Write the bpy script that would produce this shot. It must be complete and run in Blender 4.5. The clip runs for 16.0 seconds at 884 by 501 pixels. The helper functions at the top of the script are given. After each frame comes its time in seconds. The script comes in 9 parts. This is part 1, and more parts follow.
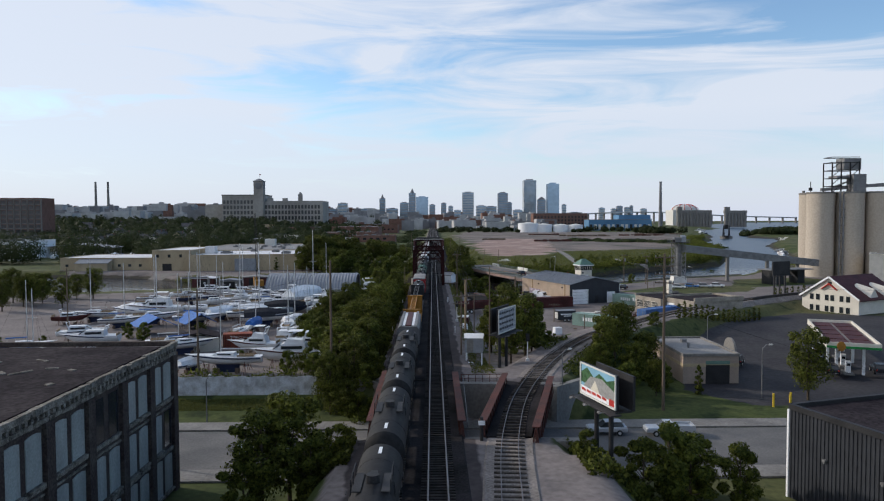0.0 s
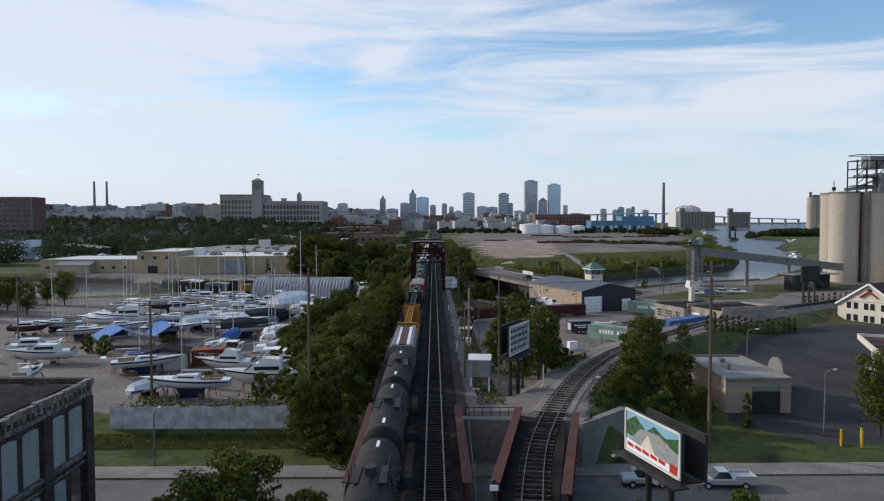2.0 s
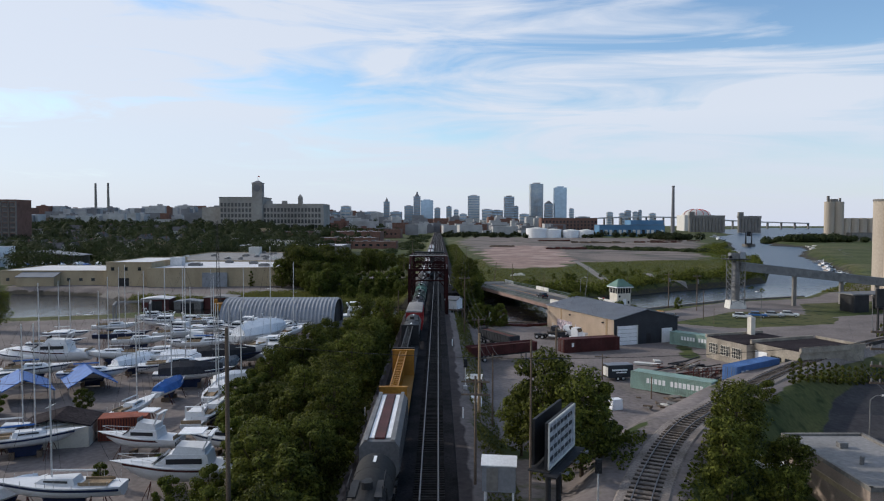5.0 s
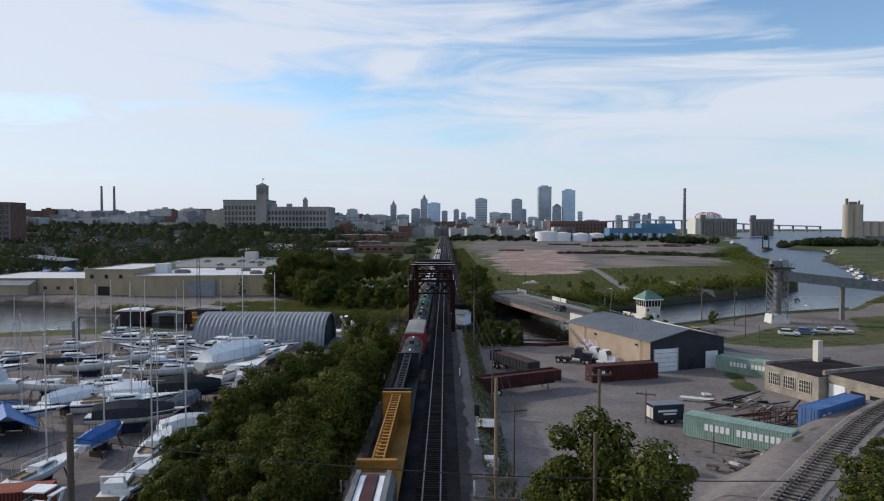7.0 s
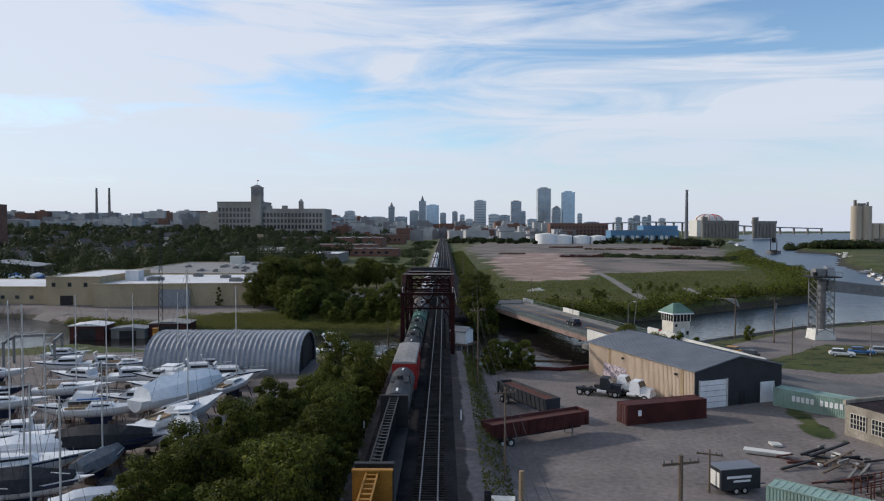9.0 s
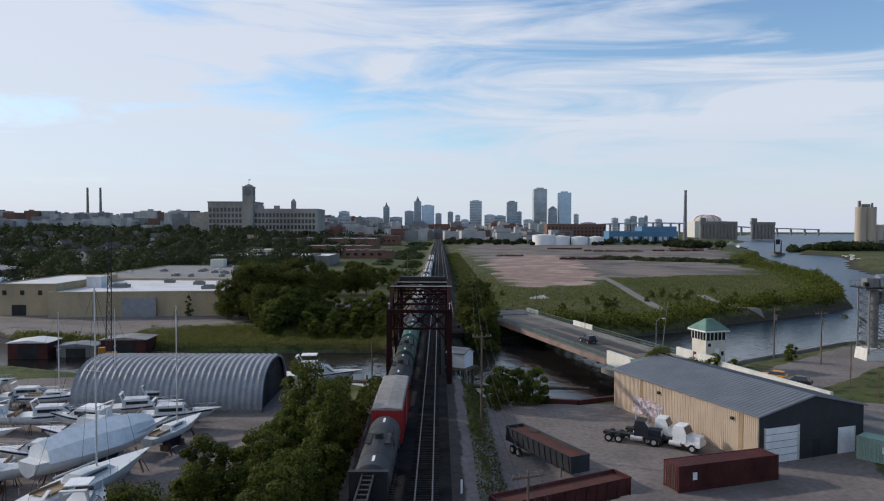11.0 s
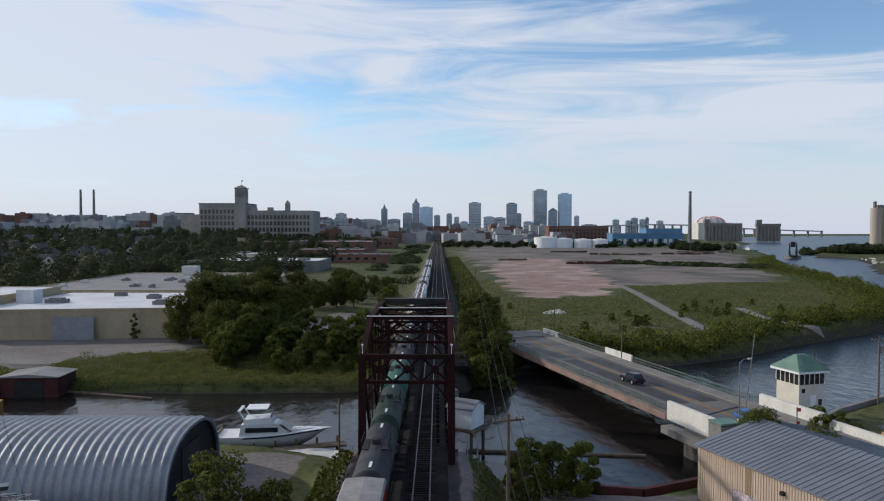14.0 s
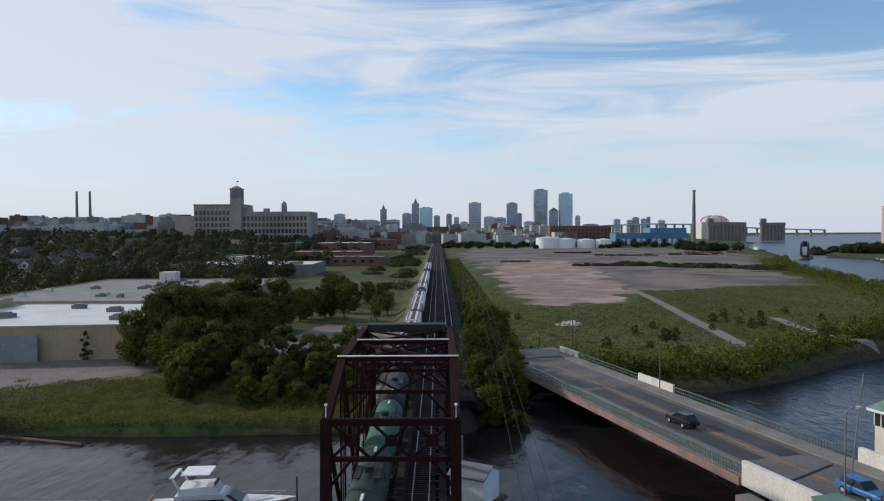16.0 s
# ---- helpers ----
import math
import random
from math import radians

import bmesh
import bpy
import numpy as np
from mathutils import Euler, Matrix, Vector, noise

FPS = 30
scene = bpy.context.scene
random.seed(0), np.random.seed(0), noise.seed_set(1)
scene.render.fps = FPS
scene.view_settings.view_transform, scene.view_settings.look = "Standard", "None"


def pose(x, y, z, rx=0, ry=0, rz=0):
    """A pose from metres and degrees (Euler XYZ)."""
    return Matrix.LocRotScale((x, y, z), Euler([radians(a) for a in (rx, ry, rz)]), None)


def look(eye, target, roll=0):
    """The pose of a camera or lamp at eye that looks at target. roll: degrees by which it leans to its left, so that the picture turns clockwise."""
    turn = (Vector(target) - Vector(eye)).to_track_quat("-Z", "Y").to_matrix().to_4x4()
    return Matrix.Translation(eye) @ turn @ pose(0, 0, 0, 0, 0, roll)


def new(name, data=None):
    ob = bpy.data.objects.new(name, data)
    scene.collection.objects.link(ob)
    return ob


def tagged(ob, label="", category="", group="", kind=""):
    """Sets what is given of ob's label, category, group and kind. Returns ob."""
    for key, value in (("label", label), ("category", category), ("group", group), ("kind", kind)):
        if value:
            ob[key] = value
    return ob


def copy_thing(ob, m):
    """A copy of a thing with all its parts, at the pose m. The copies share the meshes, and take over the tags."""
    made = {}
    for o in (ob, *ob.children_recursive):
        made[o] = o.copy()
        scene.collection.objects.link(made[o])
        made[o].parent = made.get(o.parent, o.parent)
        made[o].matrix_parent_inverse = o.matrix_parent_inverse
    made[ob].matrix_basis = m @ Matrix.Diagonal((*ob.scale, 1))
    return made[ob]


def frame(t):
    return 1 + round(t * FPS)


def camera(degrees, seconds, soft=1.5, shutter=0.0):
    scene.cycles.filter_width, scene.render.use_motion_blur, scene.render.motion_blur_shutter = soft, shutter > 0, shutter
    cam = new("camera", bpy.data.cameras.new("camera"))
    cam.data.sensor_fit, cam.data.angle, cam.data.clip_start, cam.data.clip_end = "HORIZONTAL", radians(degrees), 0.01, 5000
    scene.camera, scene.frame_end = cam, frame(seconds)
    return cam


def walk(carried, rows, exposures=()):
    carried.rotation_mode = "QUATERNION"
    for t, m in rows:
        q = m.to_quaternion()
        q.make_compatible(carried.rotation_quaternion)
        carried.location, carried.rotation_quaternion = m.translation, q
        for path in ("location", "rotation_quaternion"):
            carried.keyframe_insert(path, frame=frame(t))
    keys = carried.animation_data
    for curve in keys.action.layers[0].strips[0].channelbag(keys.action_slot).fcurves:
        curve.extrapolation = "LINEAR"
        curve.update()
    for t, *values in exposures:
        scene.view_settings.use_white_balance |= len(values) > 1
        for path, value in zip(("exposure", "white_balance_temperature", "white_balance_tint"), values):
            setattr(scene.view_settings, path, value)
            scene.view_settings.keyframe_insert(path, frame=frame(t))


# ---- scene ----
cam = camera(64.04, 16.0, soft=1.15)
PATH = [
    (0.0, (-0.30, -8.02, 23.12), (0.98, 91.87, 18.65), -0.24),
    (0.5, (-0.27, -4.83, 23.06), (0.94, 95.07, 18.67), -0.23),
    (1.0, (-0.14, -0.82, 22.97), (1.05, 99.08, 18.58), -0.19),
    (1.5, (-0.10, 3.31, 22.94), (1.14, 103.20, 18.58), -0.15),
    (2.0, (-0.06, 7.88, 22.95), (1.14, 107.78, 18.60), -0.09),
    (2.5, (-0.07, 12.37, 23.02), (1.21, 112.27, 18.70), -0.08),
    (3.0, (0.02, 17.08, 23.10), (1.30, 116.99, 18.86), 0.00),
    (3.5, (0.11, 21.88, 23.45), (1.31, 121.78, 19.26), 0.05),
    (4.0, (0.30, 27.25, 24.21), (1.48, 127.15, 20.03), 0.13),
    (6.5, (1.10, 54.36, 25.24), (0.54, 154.29, 21.60), -0.05),
    (7.0, (1.13, 59.60, 25.27), (0.65, 159.54, 21.69), 0.08),
    (7.5, (1.22, 65.19, 25.23), (0.80, 165.13, 21.70), 0.11),
    (8.0, (1.32, 70.83, 25.31), (0.95, 170.77, 21.84), 0.12),
    (8.5, (1.33, 76.47, 25.36), (1.00, 176.42, 21.97), 0.09),
    (9.0, (1.26, 82.13, 25.46), (0.98, 182.08, 22.18), 0.06),
    (11.5, (1.31, 109.55, 26.04), (1.78, 209.50, 22.85), 0.14),
    (12.0, (1.30, 115.41, 26.11), (1.75, 215.36, 23.03), 0.09),
    (12.5, (1.44, 121.07, 26.09), (1.89, 221.02, 23.12), 0.05),
    (13.0, (1.36, 126.90, 26.17), (1.87, 226.85, 23.21), 0.05),
    (13.5, (1.41, 132.61, 26.25), (1.94, 232.56, 23.31), 0.04),
    (14.0, (1.47, 138.05, 26.27), (2.02, 238.01, 23.33), 0.07),
    (14.5, (1.48, 143.70, 26.29), (2.04, 243.66, 23.37), 0.12),
    (15.0, (1.51, 149.31, 26.37), (2.08, 249.27, 23.47), 0.12),
    (15.5, (1.54, 154.95, 26.55), (2.13, 254.91, 23.67), -0.02),
    (16.0, (1.64, 160.61, 26.71), (2.20, 260.57, 23.82), -0.21),
]
walk(cam, [(t, look(e, a, r)) for t, e, a, r in PATH], exposures=[(0.0, 0.0, 6450, 13), (6.5, -0.05, 6450, 13), (16.0, -0.13, 6450, 13)])

# ---- daylight ----
SUN_AZ = radians(292)      # clockwise from +y
SUN_EL = radians(24)
world = bpy.data.worlds.new("sky")
scene.world = world
world.use_nodes = True
wt = world.node_tree
wt.nodes.clear()


def wn(kind, **kw):
    n = wt.nodes.new(kind)
    for k, v in kw.items():
        n.inputs[k].default_value = v
    return n


sky = wt.nodes.new("ShaderNodeTexSky")
sky.sky_type = "NISHITA"
sky.sun_disc = False
sky.sun_elevation = SUN_EL
sky.sun_rotation = SUN_AZ
sky.air_density, sky.dust_density, sky.ozone_density = 1.0, 0.35, 2.2
geo = wt.nodes.new("ShaderNodeTexCoord")
mp = wt.nodes.new("ShaderNodeMapping")
mp.inputs["Scale"].default_value = (1.2, 1.0, 9.0)
mp.inputs["Rotation"].default_value = (0.0, radians(4), 0.0)
wt.links.new(geo.outputs["Generated"], mp.inputs["Vector"])
n1 = wn("ShaderNodeTexNoise", Scale=2.6, Detail=9.0, Roughness=0.56, Distortion=0.9)
wt.links.new(mp.outputs[0], n1.inputs["Vector"])
sep = wt.nodes.new("ShaderNodeSeparateXYZ")
wt.links.new(geo.outputs["Generated"], sep.inputs[0])


def wmath(op, a, b=0.0, clamp=False):
    n = wt.nodes.new("ShaderNodeMath")
    n.operation, n.use_clamp = op, clamp
    for i, v in enumerate((a, b)):
        if isinstance(v, (int, float)):
            n.inputs[i].default_value = v
        else:
            wt.links.new(v, n.inputs[i])
    return n.outputs[0]


# thin high cloud: thicker to the west, breaking up to the north-east
bias = wmath("ADD", wmath("MULTIPLY", wmath("MINIMUM", sep.outputs["X"], 0.0), -0.30), 0.04)
opening = wmath("MULTIPLY", wmath("MAXIMUM", wmath("SUBTRACT", sep.outputs["Z"], 0.17), 0.0), wmath("MAXIMUM", wmath("SUBTRACT", sep.outputs["X"], 0.05), 0.0))
cover = wmath("SUBTRACT", wmath("ADD", n1.outputs["Fac"], bias), wmath("MULTIPLY", wmath("MINIMUM", opening, 0.06), 6.0))
ramp = wt.nodes.new("ShaderNodeValToRGB")
ramp.color_ramp.elements[0].position, ramp.color_ramp.elements[1].position = 0.38, 0.60
wt.links.new(cover, ramp.inputs[0])
low = wmath("MULTIPLY", sep.outputs["Z"], 7.0, True)
mask = wmath("MULTIPLY", ramp.outputs["Color"], wmath("ADD", wmath("MULTIPLY", low, 0.45), 0.45), True)
gain = wt.nodes.new("ShaderNodeMix")
gain.data_type = "RGBA"
gain.blend_type = "MULTIPLY"
gain.inputs[0].default_value = 1.0
gain.inputs[7].default_value = (0.148, 0.163, 0.168, 1)
wt.links.new(sky.outputs[0], gain.inputs[6])
mix = wt.nodes.new("ShaderNodeMix")
mix.data_type = "RGBA"
mix.inputs[7].default_value = (0.735, 0.80, 0.885, 1)
wt.links.new(mask, mix.inputs[0])
wt.links.new(gain.outputs[2], mix.inputs[6])
# pale haze towards the horizon
hz = wt.nodes.new("ShaderNodeMix")
hz.data_type = "RGBA"
hz.inputs[7].default_value = (0.655, 0.72, 0.84, 1)
wt.links.new(wmath("SUBTRACT", 0.95, wmath("MULTIPLY", sep.outputs["Z"], 6.5), True), hz.inputs[0])
wt.links.new(mix.outputs[2], hz.inputs[6])
bg = wt.nodes.new("ShaderNodeBackground")
bg.inputs["Strength"].default_value = 1.0
wt.links.new(hz.outputs[2], bg.inputs["Color"])
wo = wt.nodes.new("ShaderNodeOutputWorld")
wt.links.new(bg.outputs[0], wo.inputs[0])

sun = new("sun", bpy.data.lights.new("sun", "SUN"))
sun.data.energy, sun.data.angle, sun.data.color = 3.0, radians(1.5), (1.0, 0.93, 0.82)
sdir = Vector((math.sin(SUN_AZ) * math.cos(SUN_EL), math.cos(SUN_AZ) * math.cos(SUN_EL), math.sin(SUN_EL)))
sun.matrix_world = look(sdir * 300, (0, 0, 0))

# ---- mesh and material helpers ----
class Mb:
    """A plain mesh under construction."""

    def __init__(self):
        self.v, self.f = [], []

    def add(self, verts, faces):
        n = len(self.v)
        self.v.extend(tuple(p) for p in verts)
        self.f.extend(tuple(i + n for i in q) for q in faces)
        return self

    def box(self, c, s, rz=0.0, taper=1.0, m=None):
        x, y, z = s[0] / 2, s[1] / 2, s[2] / 2
        vs = [(-x, -y, -z), (x, -y, -z), (x, y, -z), (-x, y, -z), (-x * taper, -y * taper, z), (x * taper, -y * taper, z), (x * taper, y * taper, z), (-x * taper, y * taper, z)]
        a = math.cos(rz), math.sin(rz)
        out = []
        for p in vs:
            q = Vector((p[0] * a[0] - p[1] * a[1], p[0] * a[1] + p[1] * a[0], p[2]))
            if m is not None:
                q = m @ Vector(p)
            out.append((q[0] + c[0], q[1] + c[1], q[2] + c[2]))
        return self.add(out, [(0, 3, 2, 1), (4, 5, 6, 7), (0, 1, 5, 4), (1, 2, 6, 5), (2, 3, 7, 6), (3, 0, 4, 7)])

    def beam(self, a, b, w, h=None, up=(0, 0, 1)):
        """A bar of section w x h from a to b."""
        a, b = Vector(a), Vector(b)
        d = (b - a).normalized()
        s = d.cross(Vector(up))
        s = s.normalized() if s.length > 1e-4 else Vector((1, 0, 0))
        u = s.cross(d)
        h = h or w
        vs = [p + s * (i * w / 2) + u * (j * h / 2) for p in (a, b) for i, j in ((-1, -1), (1, -1), (1, 1), (-1, 1))]
        return self.add(vs, [(0, 1, 2, 3), (7, 6, 5, 4), (0, 4, 5, 1), (1, 5, 6, 2), (2, 6, 7, 3), (3, 7, 4, 0)])

    def cyl(self, a, b, r0, r1=None, n=10, caps=True):
        a, b = Vector(a), Vector(b)
        r1 = r0 if r1 is None else r1
        d = (b - a).normalized()
        s = d.orthogonal().normalized()
        u = d.cross(s)
        vs = []
        for p, r in ((a, r0), (b, r1)):
            for i in range(n):
                t = 2 * math.pi * i / n
                vs.append(p + (s * math.cos(t) + u * math.sin(t)) * r)
        fs = [(i, (i + 1) % n, n + (i + 1) % n, n + i) for i in range(n)]
        if caps:
            fs += [tuple(range(n - 1, -1, -1)), tuple(range(n, 2 * n))]
        return self.add(vs, fs)

    def prism(self, poly, z0, z1):
        n = len(poly)
        if sum(poly[i][0] * poly[(i + 1) % n][1] - poly[(i + 1) % n][0] * poly[i][1] for i in range(n)) < 0:
            poly = poly[::-1]
        vs = [(x, y, z0) for x, y in poly] + [(x, y, z1) for x, y in poly]
        return self.add(vs, [tuple(range(n - 1, -1, -1)), tuple(range(n, 2 * n))] + [(i, (i + 1) % n, n + (i + 1) % n, n + i) for i in range(n)])

    def loft(self, rings, closed=True, caps=True):
        n = len(rings[0])
        vs = [p for r in rings for p in r]
        fs = []
        for k in range(len(rings) - 1):
            for i in range(n if closed else n - 1):
                j = (i + 1) % n
                fs.append((k * n + i, k * n + j, (k + 1) * n + j, (k + 1) * n + i))
        if caps and closed:
            fs += [tuple(range(n - 1, -1, -1)), tuple((len(rings) - 1) * n + i for i in range(n))]
        return self.add(vs, fs)

    def xprism(self, prof, x0, x1):
        """A profile in the y-z plane, drawn out along x."""
        return self.loft([[(x, p[0], p[1]) for p in prof] for x in (x0, x1)])

    def yprism(self, prof, y0, y1):
        """A profile in the x-z plane, drawn out along y."""
        return self.loft([[(p[0], y, p[1]) for p in prof] for y in (y1, y0)])

    def mesh(self, name, mats, smooth=False):
        me = bpy.data.meshes.new(name)
        me.from_pydata([tuple(p) for p in self.v], [], self.f)
        for m in mats if isinstance(mats, (list, tuple)) else (mats,):
            me.materials.append(m)
        if smooth:
            me.polygons.foreach_set("use_smooth", [True] * len(me.polygons))
            me.set_sharp_from_angle(angle=radians(40))
        me.update()
        return me


def part(name, mb, material, parent=None, label="", smooth=False):
    """One mesh object under a thing or a part (or on its own)."""
    ob = new(name, mb.mesh(name, material, smooth))
    if parent is not None:
        ob.parent = parent
    if label:
        ob["label"] = label
    return ob


def thing(name, label, category, at=(0, 0, 0), rz=0.0, group="", kind=""):
    ob = new(name)
    ob.empty_display_size = 0.5
    ob.matrix_basis = pose(at[0], at[1], at[2], 0, 0, rz)
    return tagged(ob, label, category, group, kind)


def solo(name, mb, material, label, category="", group="", kind="", smooth=False):
    return tagged(part(name, mb, material, smooth=smooth), label, category, group, kind)


def mat(name, col, rough=0.8, metal=0.0, var=0.25, scale=0.6, fine=8.0, bump=0.25, tint=None, spec=0.2, rand=0.0, streak=0.0):
    """A worn surface: broad stains, fine grain and relief in object space."""
    m = bpy.data.materials.new(name)
    m.use_nodes = True
    nt = m.node_tree
    b = nt.nodes["Principled BSDF"]
    b.inputs["Roughness"].default_value = rough
    b.inputs["Metallic"].default_value = metal
    b.inputs["Specular IOR Level"].default_value = spec
    tc = nt.nodes.new("ShaderNodeNewGeometry")
    a = nt.nodes.new("ShaderNodeTexNoise")
    a.inputs["Scale"].default_value, a.inputs["Detail"].default_value = scale, 5
    f = nt.nodes.new("ShaderNodeTexNoise")
    f.inputs["Scale"].default_value, f.inputs["Detail"].default_value = fine, 4
    src = tc.outputs["Position"]
    if streak:
        mm = nt.nodes.new("ShaderNodeMapping")
        mm.inputs["Scale"].default_value = (1, 1, streak)
        nt.links.new(src, mm.inputs[0])
        nt.links.new(mm.outputs[0], a.inputs["Vector"])
    else:
        nt.links.new(src, a.inputs["Vector"])
    nt.links.new(src, f.inputs["Vector"])
    tint = tint or tuple(c * (1 - 1.6 * var) for c in col)
    mx = nt.nodes.new("ShaderNodeMix")
    mx.data_type = "RGBA"
    mx.inputs[6].default_value = (*col, 1)
    mx.inputs[7].default_value = (*[max(0.0, c) for c in tint], 1)
    mr = nt.nodes.new("ShaderNodeMapRange")
    mr.inputs[1].default_value, mr.inputs[2].default_value = 0.38, 0.68
    nt.links.new(a.outputs["Fac"], mr.inputs[0])
    nt.links.new(mr.outputs[0], mx.inputs[0])
    hs = nt.nodes.new("ShaderNodeHueSaturation")
    nt.links.new(mx.outputs[2], hs.inputs["Color"])
    mv = nt.nodes.new("ShaderNodeMapRange")
    mv.inputs[1].default_value, mv.inputs[2].default_value = 0.3, 0.7
    mv.inputs[3].default_value, mv.inputs[4].default_value = 1 - var, 1 + var
    nt.links.new(f.outputs["Fac"], mv.inputs[0])
    val = mv.outputs[0]
    if rand:
        oi = nt.nodes.new("ShaderNodeObjectInfo")
        rr = nt.nodes.new("ShaderNodeMapRange")
        rr.inputs[3].default_value, rr.inputs[4].default_value = 1 - rand, 1 + rand
        nt.links.new(oi.outputs["Random"], rr.inputs[0])
        mu = nt.nodes.new("ShaderNodeMath")
        mu.operation = "MULTIPLY"
        nt.links.new(val, mu.inputs[0])
        nt.links.new(rr.outputs[0], mu.inputs[1])
        val = mu.outputs[0]
    nt.links.new(val, hs.inputs["Value"])
    nt.links.new(hs.outputs[0], b.inputs["Base Color"])
    if bump:
        bp = nt.nodes.new("ShaderNodeBump")
        bp.inputs["Strength"].default_value, bp.inputs["Distance"].default_value = bump, 0.05
        nt.links.new(f.outputs["Fac"], bp.inputs["Height"])
        nt.links.new(bp.outputs[0], b.inputs["Normal"])
    return m


M_CONC = mat("concrete", (0.22, 0.21, 0.195), 0.9, var=0.18, scale=0.3, fine=3, streak=0.25)
M_CONCW = mat("pale_concrete", (0.62, 0.61, 0.57), 0.85, var=0.12, scale=0.4, fine=4, streak=0.3)
M_ASPH = mat("asphalt", (0.075, 0.075, 0.08), 0.85, var=0.2, scale=0.15, fine=6, tint=(0.045, 0.045, 0.048))
M_ROAD = mat("worn_road", (0.145, 0.14, 0.135), 0.85, var=0.15, scale=0.2, fine=4, tint=(0.095, 0.095, 0.095))
M_LOT = mat("yard_gravel", (0.20, 0.185, 0.17), 0.95, var=0.2, scale=0.08, fine=3, tint=(0.16, 0.15, 0.14))
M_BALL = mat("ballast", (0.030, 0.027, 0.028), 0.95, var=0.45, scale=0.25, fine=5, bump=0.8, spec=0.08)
M_BALLP = mat("pale_ballast", (0.25, 0.22, 0.20), 0.95, var=0.4, scale=0.3, fine=5, bump=0.8, tint=(0.16, 0.14, 0.125), spec=0.1)
M_TIEP = mat("weathered_tie_wood", (0.095, 0.082, 0.072), 0.95, var=0.3, scale=1.5, fine=12, rand=0.4, spec=0.1)
M_TIE = mat("tie_wood", (0.030, 0.026, 0.024), 0.9, var=0.3, scale=1.5, fine=12, rand=0.4)
M_RAIL = mat("rail_steel", (0.22, 0.20, 0.20), 0.45, metal=0.8, var=0.12)
M_RUST = mat("rusty_girder", (0.10, 0.035, 0.026), 0.75, var=0.3, scale=0.5, fine=6, tint=(0.06, 0.03, 0.026))
M_TRUSS = mat("truss_paint", (0.030, 0.009, 0.009), 0.85, var=0.3, scale=0.4, fine=5, tint=(0.016, 0.008, 0.008), spec=0.08)
M_BLACK = mat("black_tank_paint", (0.012, 0.012, 0.013), 0.7, var=0.3, scale=0.3, fine=3, tint=(0.020, 0.019, 0.018), spec=0.2)
M_GREYCAR = mat("grey_car_paint", (0.13, 0.13, 0.135), 0.5, var=0.15, scale=0.4, fine=4)
M_WHITE = mat("white_paint", (0.78, 0.79, 0.80), 0.5, var=0.08, scale=0.7, fine=5)
M_YELLOW = mat("yellow_car_paint", (0.36, 0.17, 0.03), 0.6, var=0.2)
M_GREENT = mat("green_tank_paint", (0.05, 0.14, 0.11), 0.65, var=0.2, scale=0.3, fine=3)
M_REDBOX = mat("red_box_paint", (0.33, 0.03, 0.03), 0.5, var=0.15, scale=0.4)
M_MAROON = mat("maroon_steel", (0.085, 0.026, 0.024), 0.6, var=0.25, scale=0.5)
M_TEAL = mat("teal_steel", (0.27, 0.39, 0.34), 0.6, var=0.15, scale=0.5, tint=(0.22, 0.30, 0.26))
M_BLUEC = mat("blue_steel", (0.08, 0.17, 0.38), 0.6, var=0.2)
M_GALV = mat("galvanised_sheet", (0.27, 0.285, 0.31), 0.55, metal=0.4, var=0.12, scale=0.5, fine=3)
M_ROOFG = mat("grey_sheet_roof", (0.21, 0.225, 0.25), 0.55, metal=0.3, var=0.1, scale=0.3)
M_BEIGE = mat("tan_siding", (0.55, 0.44, 0.34), 0.75, var=0.08, scale=0.4)
M_CHAR = mat("charcoal_siding", (0.035, 0.038, 0.045), 0.6, var=0.15)
M_TAN = mat("tan_block", (0.40, 0.325, 0.215), 0.9, var=0.14, scale=0.25, fine=3, streak=0.4)
M_ROOFW = mat("white_membrane", (0.64, 0.64, 0.65), 0.7, var=0.10, scale=0.12, fine=2)
M_ROOFD = mat("tar_roof", (0.022, 0.018, 0.021), 0.95, var=0.45, scale=0.25, fine=3, tint=(0.045, 0.038, 0.040), spec=0.04)
M_ROOFM = mat("grey_membrane", (0.25, 0.245, 0.24), 0.9, var=0.15, scale=0.2, fine=2)
M_BRICKD = mat("sooty_brick", (0.044, 0.031, 0.029), 0.95, var=0.4, scale=0.7, fine=6, tint=(0.07, 0.058, 0.05), bump=0.6)
M_BRICKR = mat("red_brick", (0.19, 0.105, 0.082), 0.9, var=0.2, scale=0.3, fine=4)
M_STONE = mat("worn_stone", (0.23, 0.21, 0.18), 0.95, var=0.45, scale=2.0, fine=9, tint=(0.07, 0.06, 0.05), bump=0.8)
M_BOARD = mat("weathered_board_pane", (0.30, 0.315, 0.30), 0.7, var=0.15, scale=0.8, streak=0.3)
M_SILO = mat("silo_concrete", (0.46, 0.40, 0.33), 0.9, var=0.10, scale=0.12, fine=1.5, tint=(0.37, 0.32, 0.26), streak=0.12)
M_STEEL = mat("dull_steel", (0.22, 0.22, 0.22), 0.6, metal=0.4, var=0.2)
M_DARK = mat("dark_steel", (0.03, 0.03, 0.032), 0.6, var=0.25)
M_WOOD = mat("pole_wood", (0.16, 0.12, 0.09), 0.9, var=0.25, scale=1.2, fine=10, streak=0.1)
M_WOODL = mat("fresh_pole_wood", (0.33, 0.24, 0.15), 0.9, var=0.2, scale=1.2, streak=0.1)
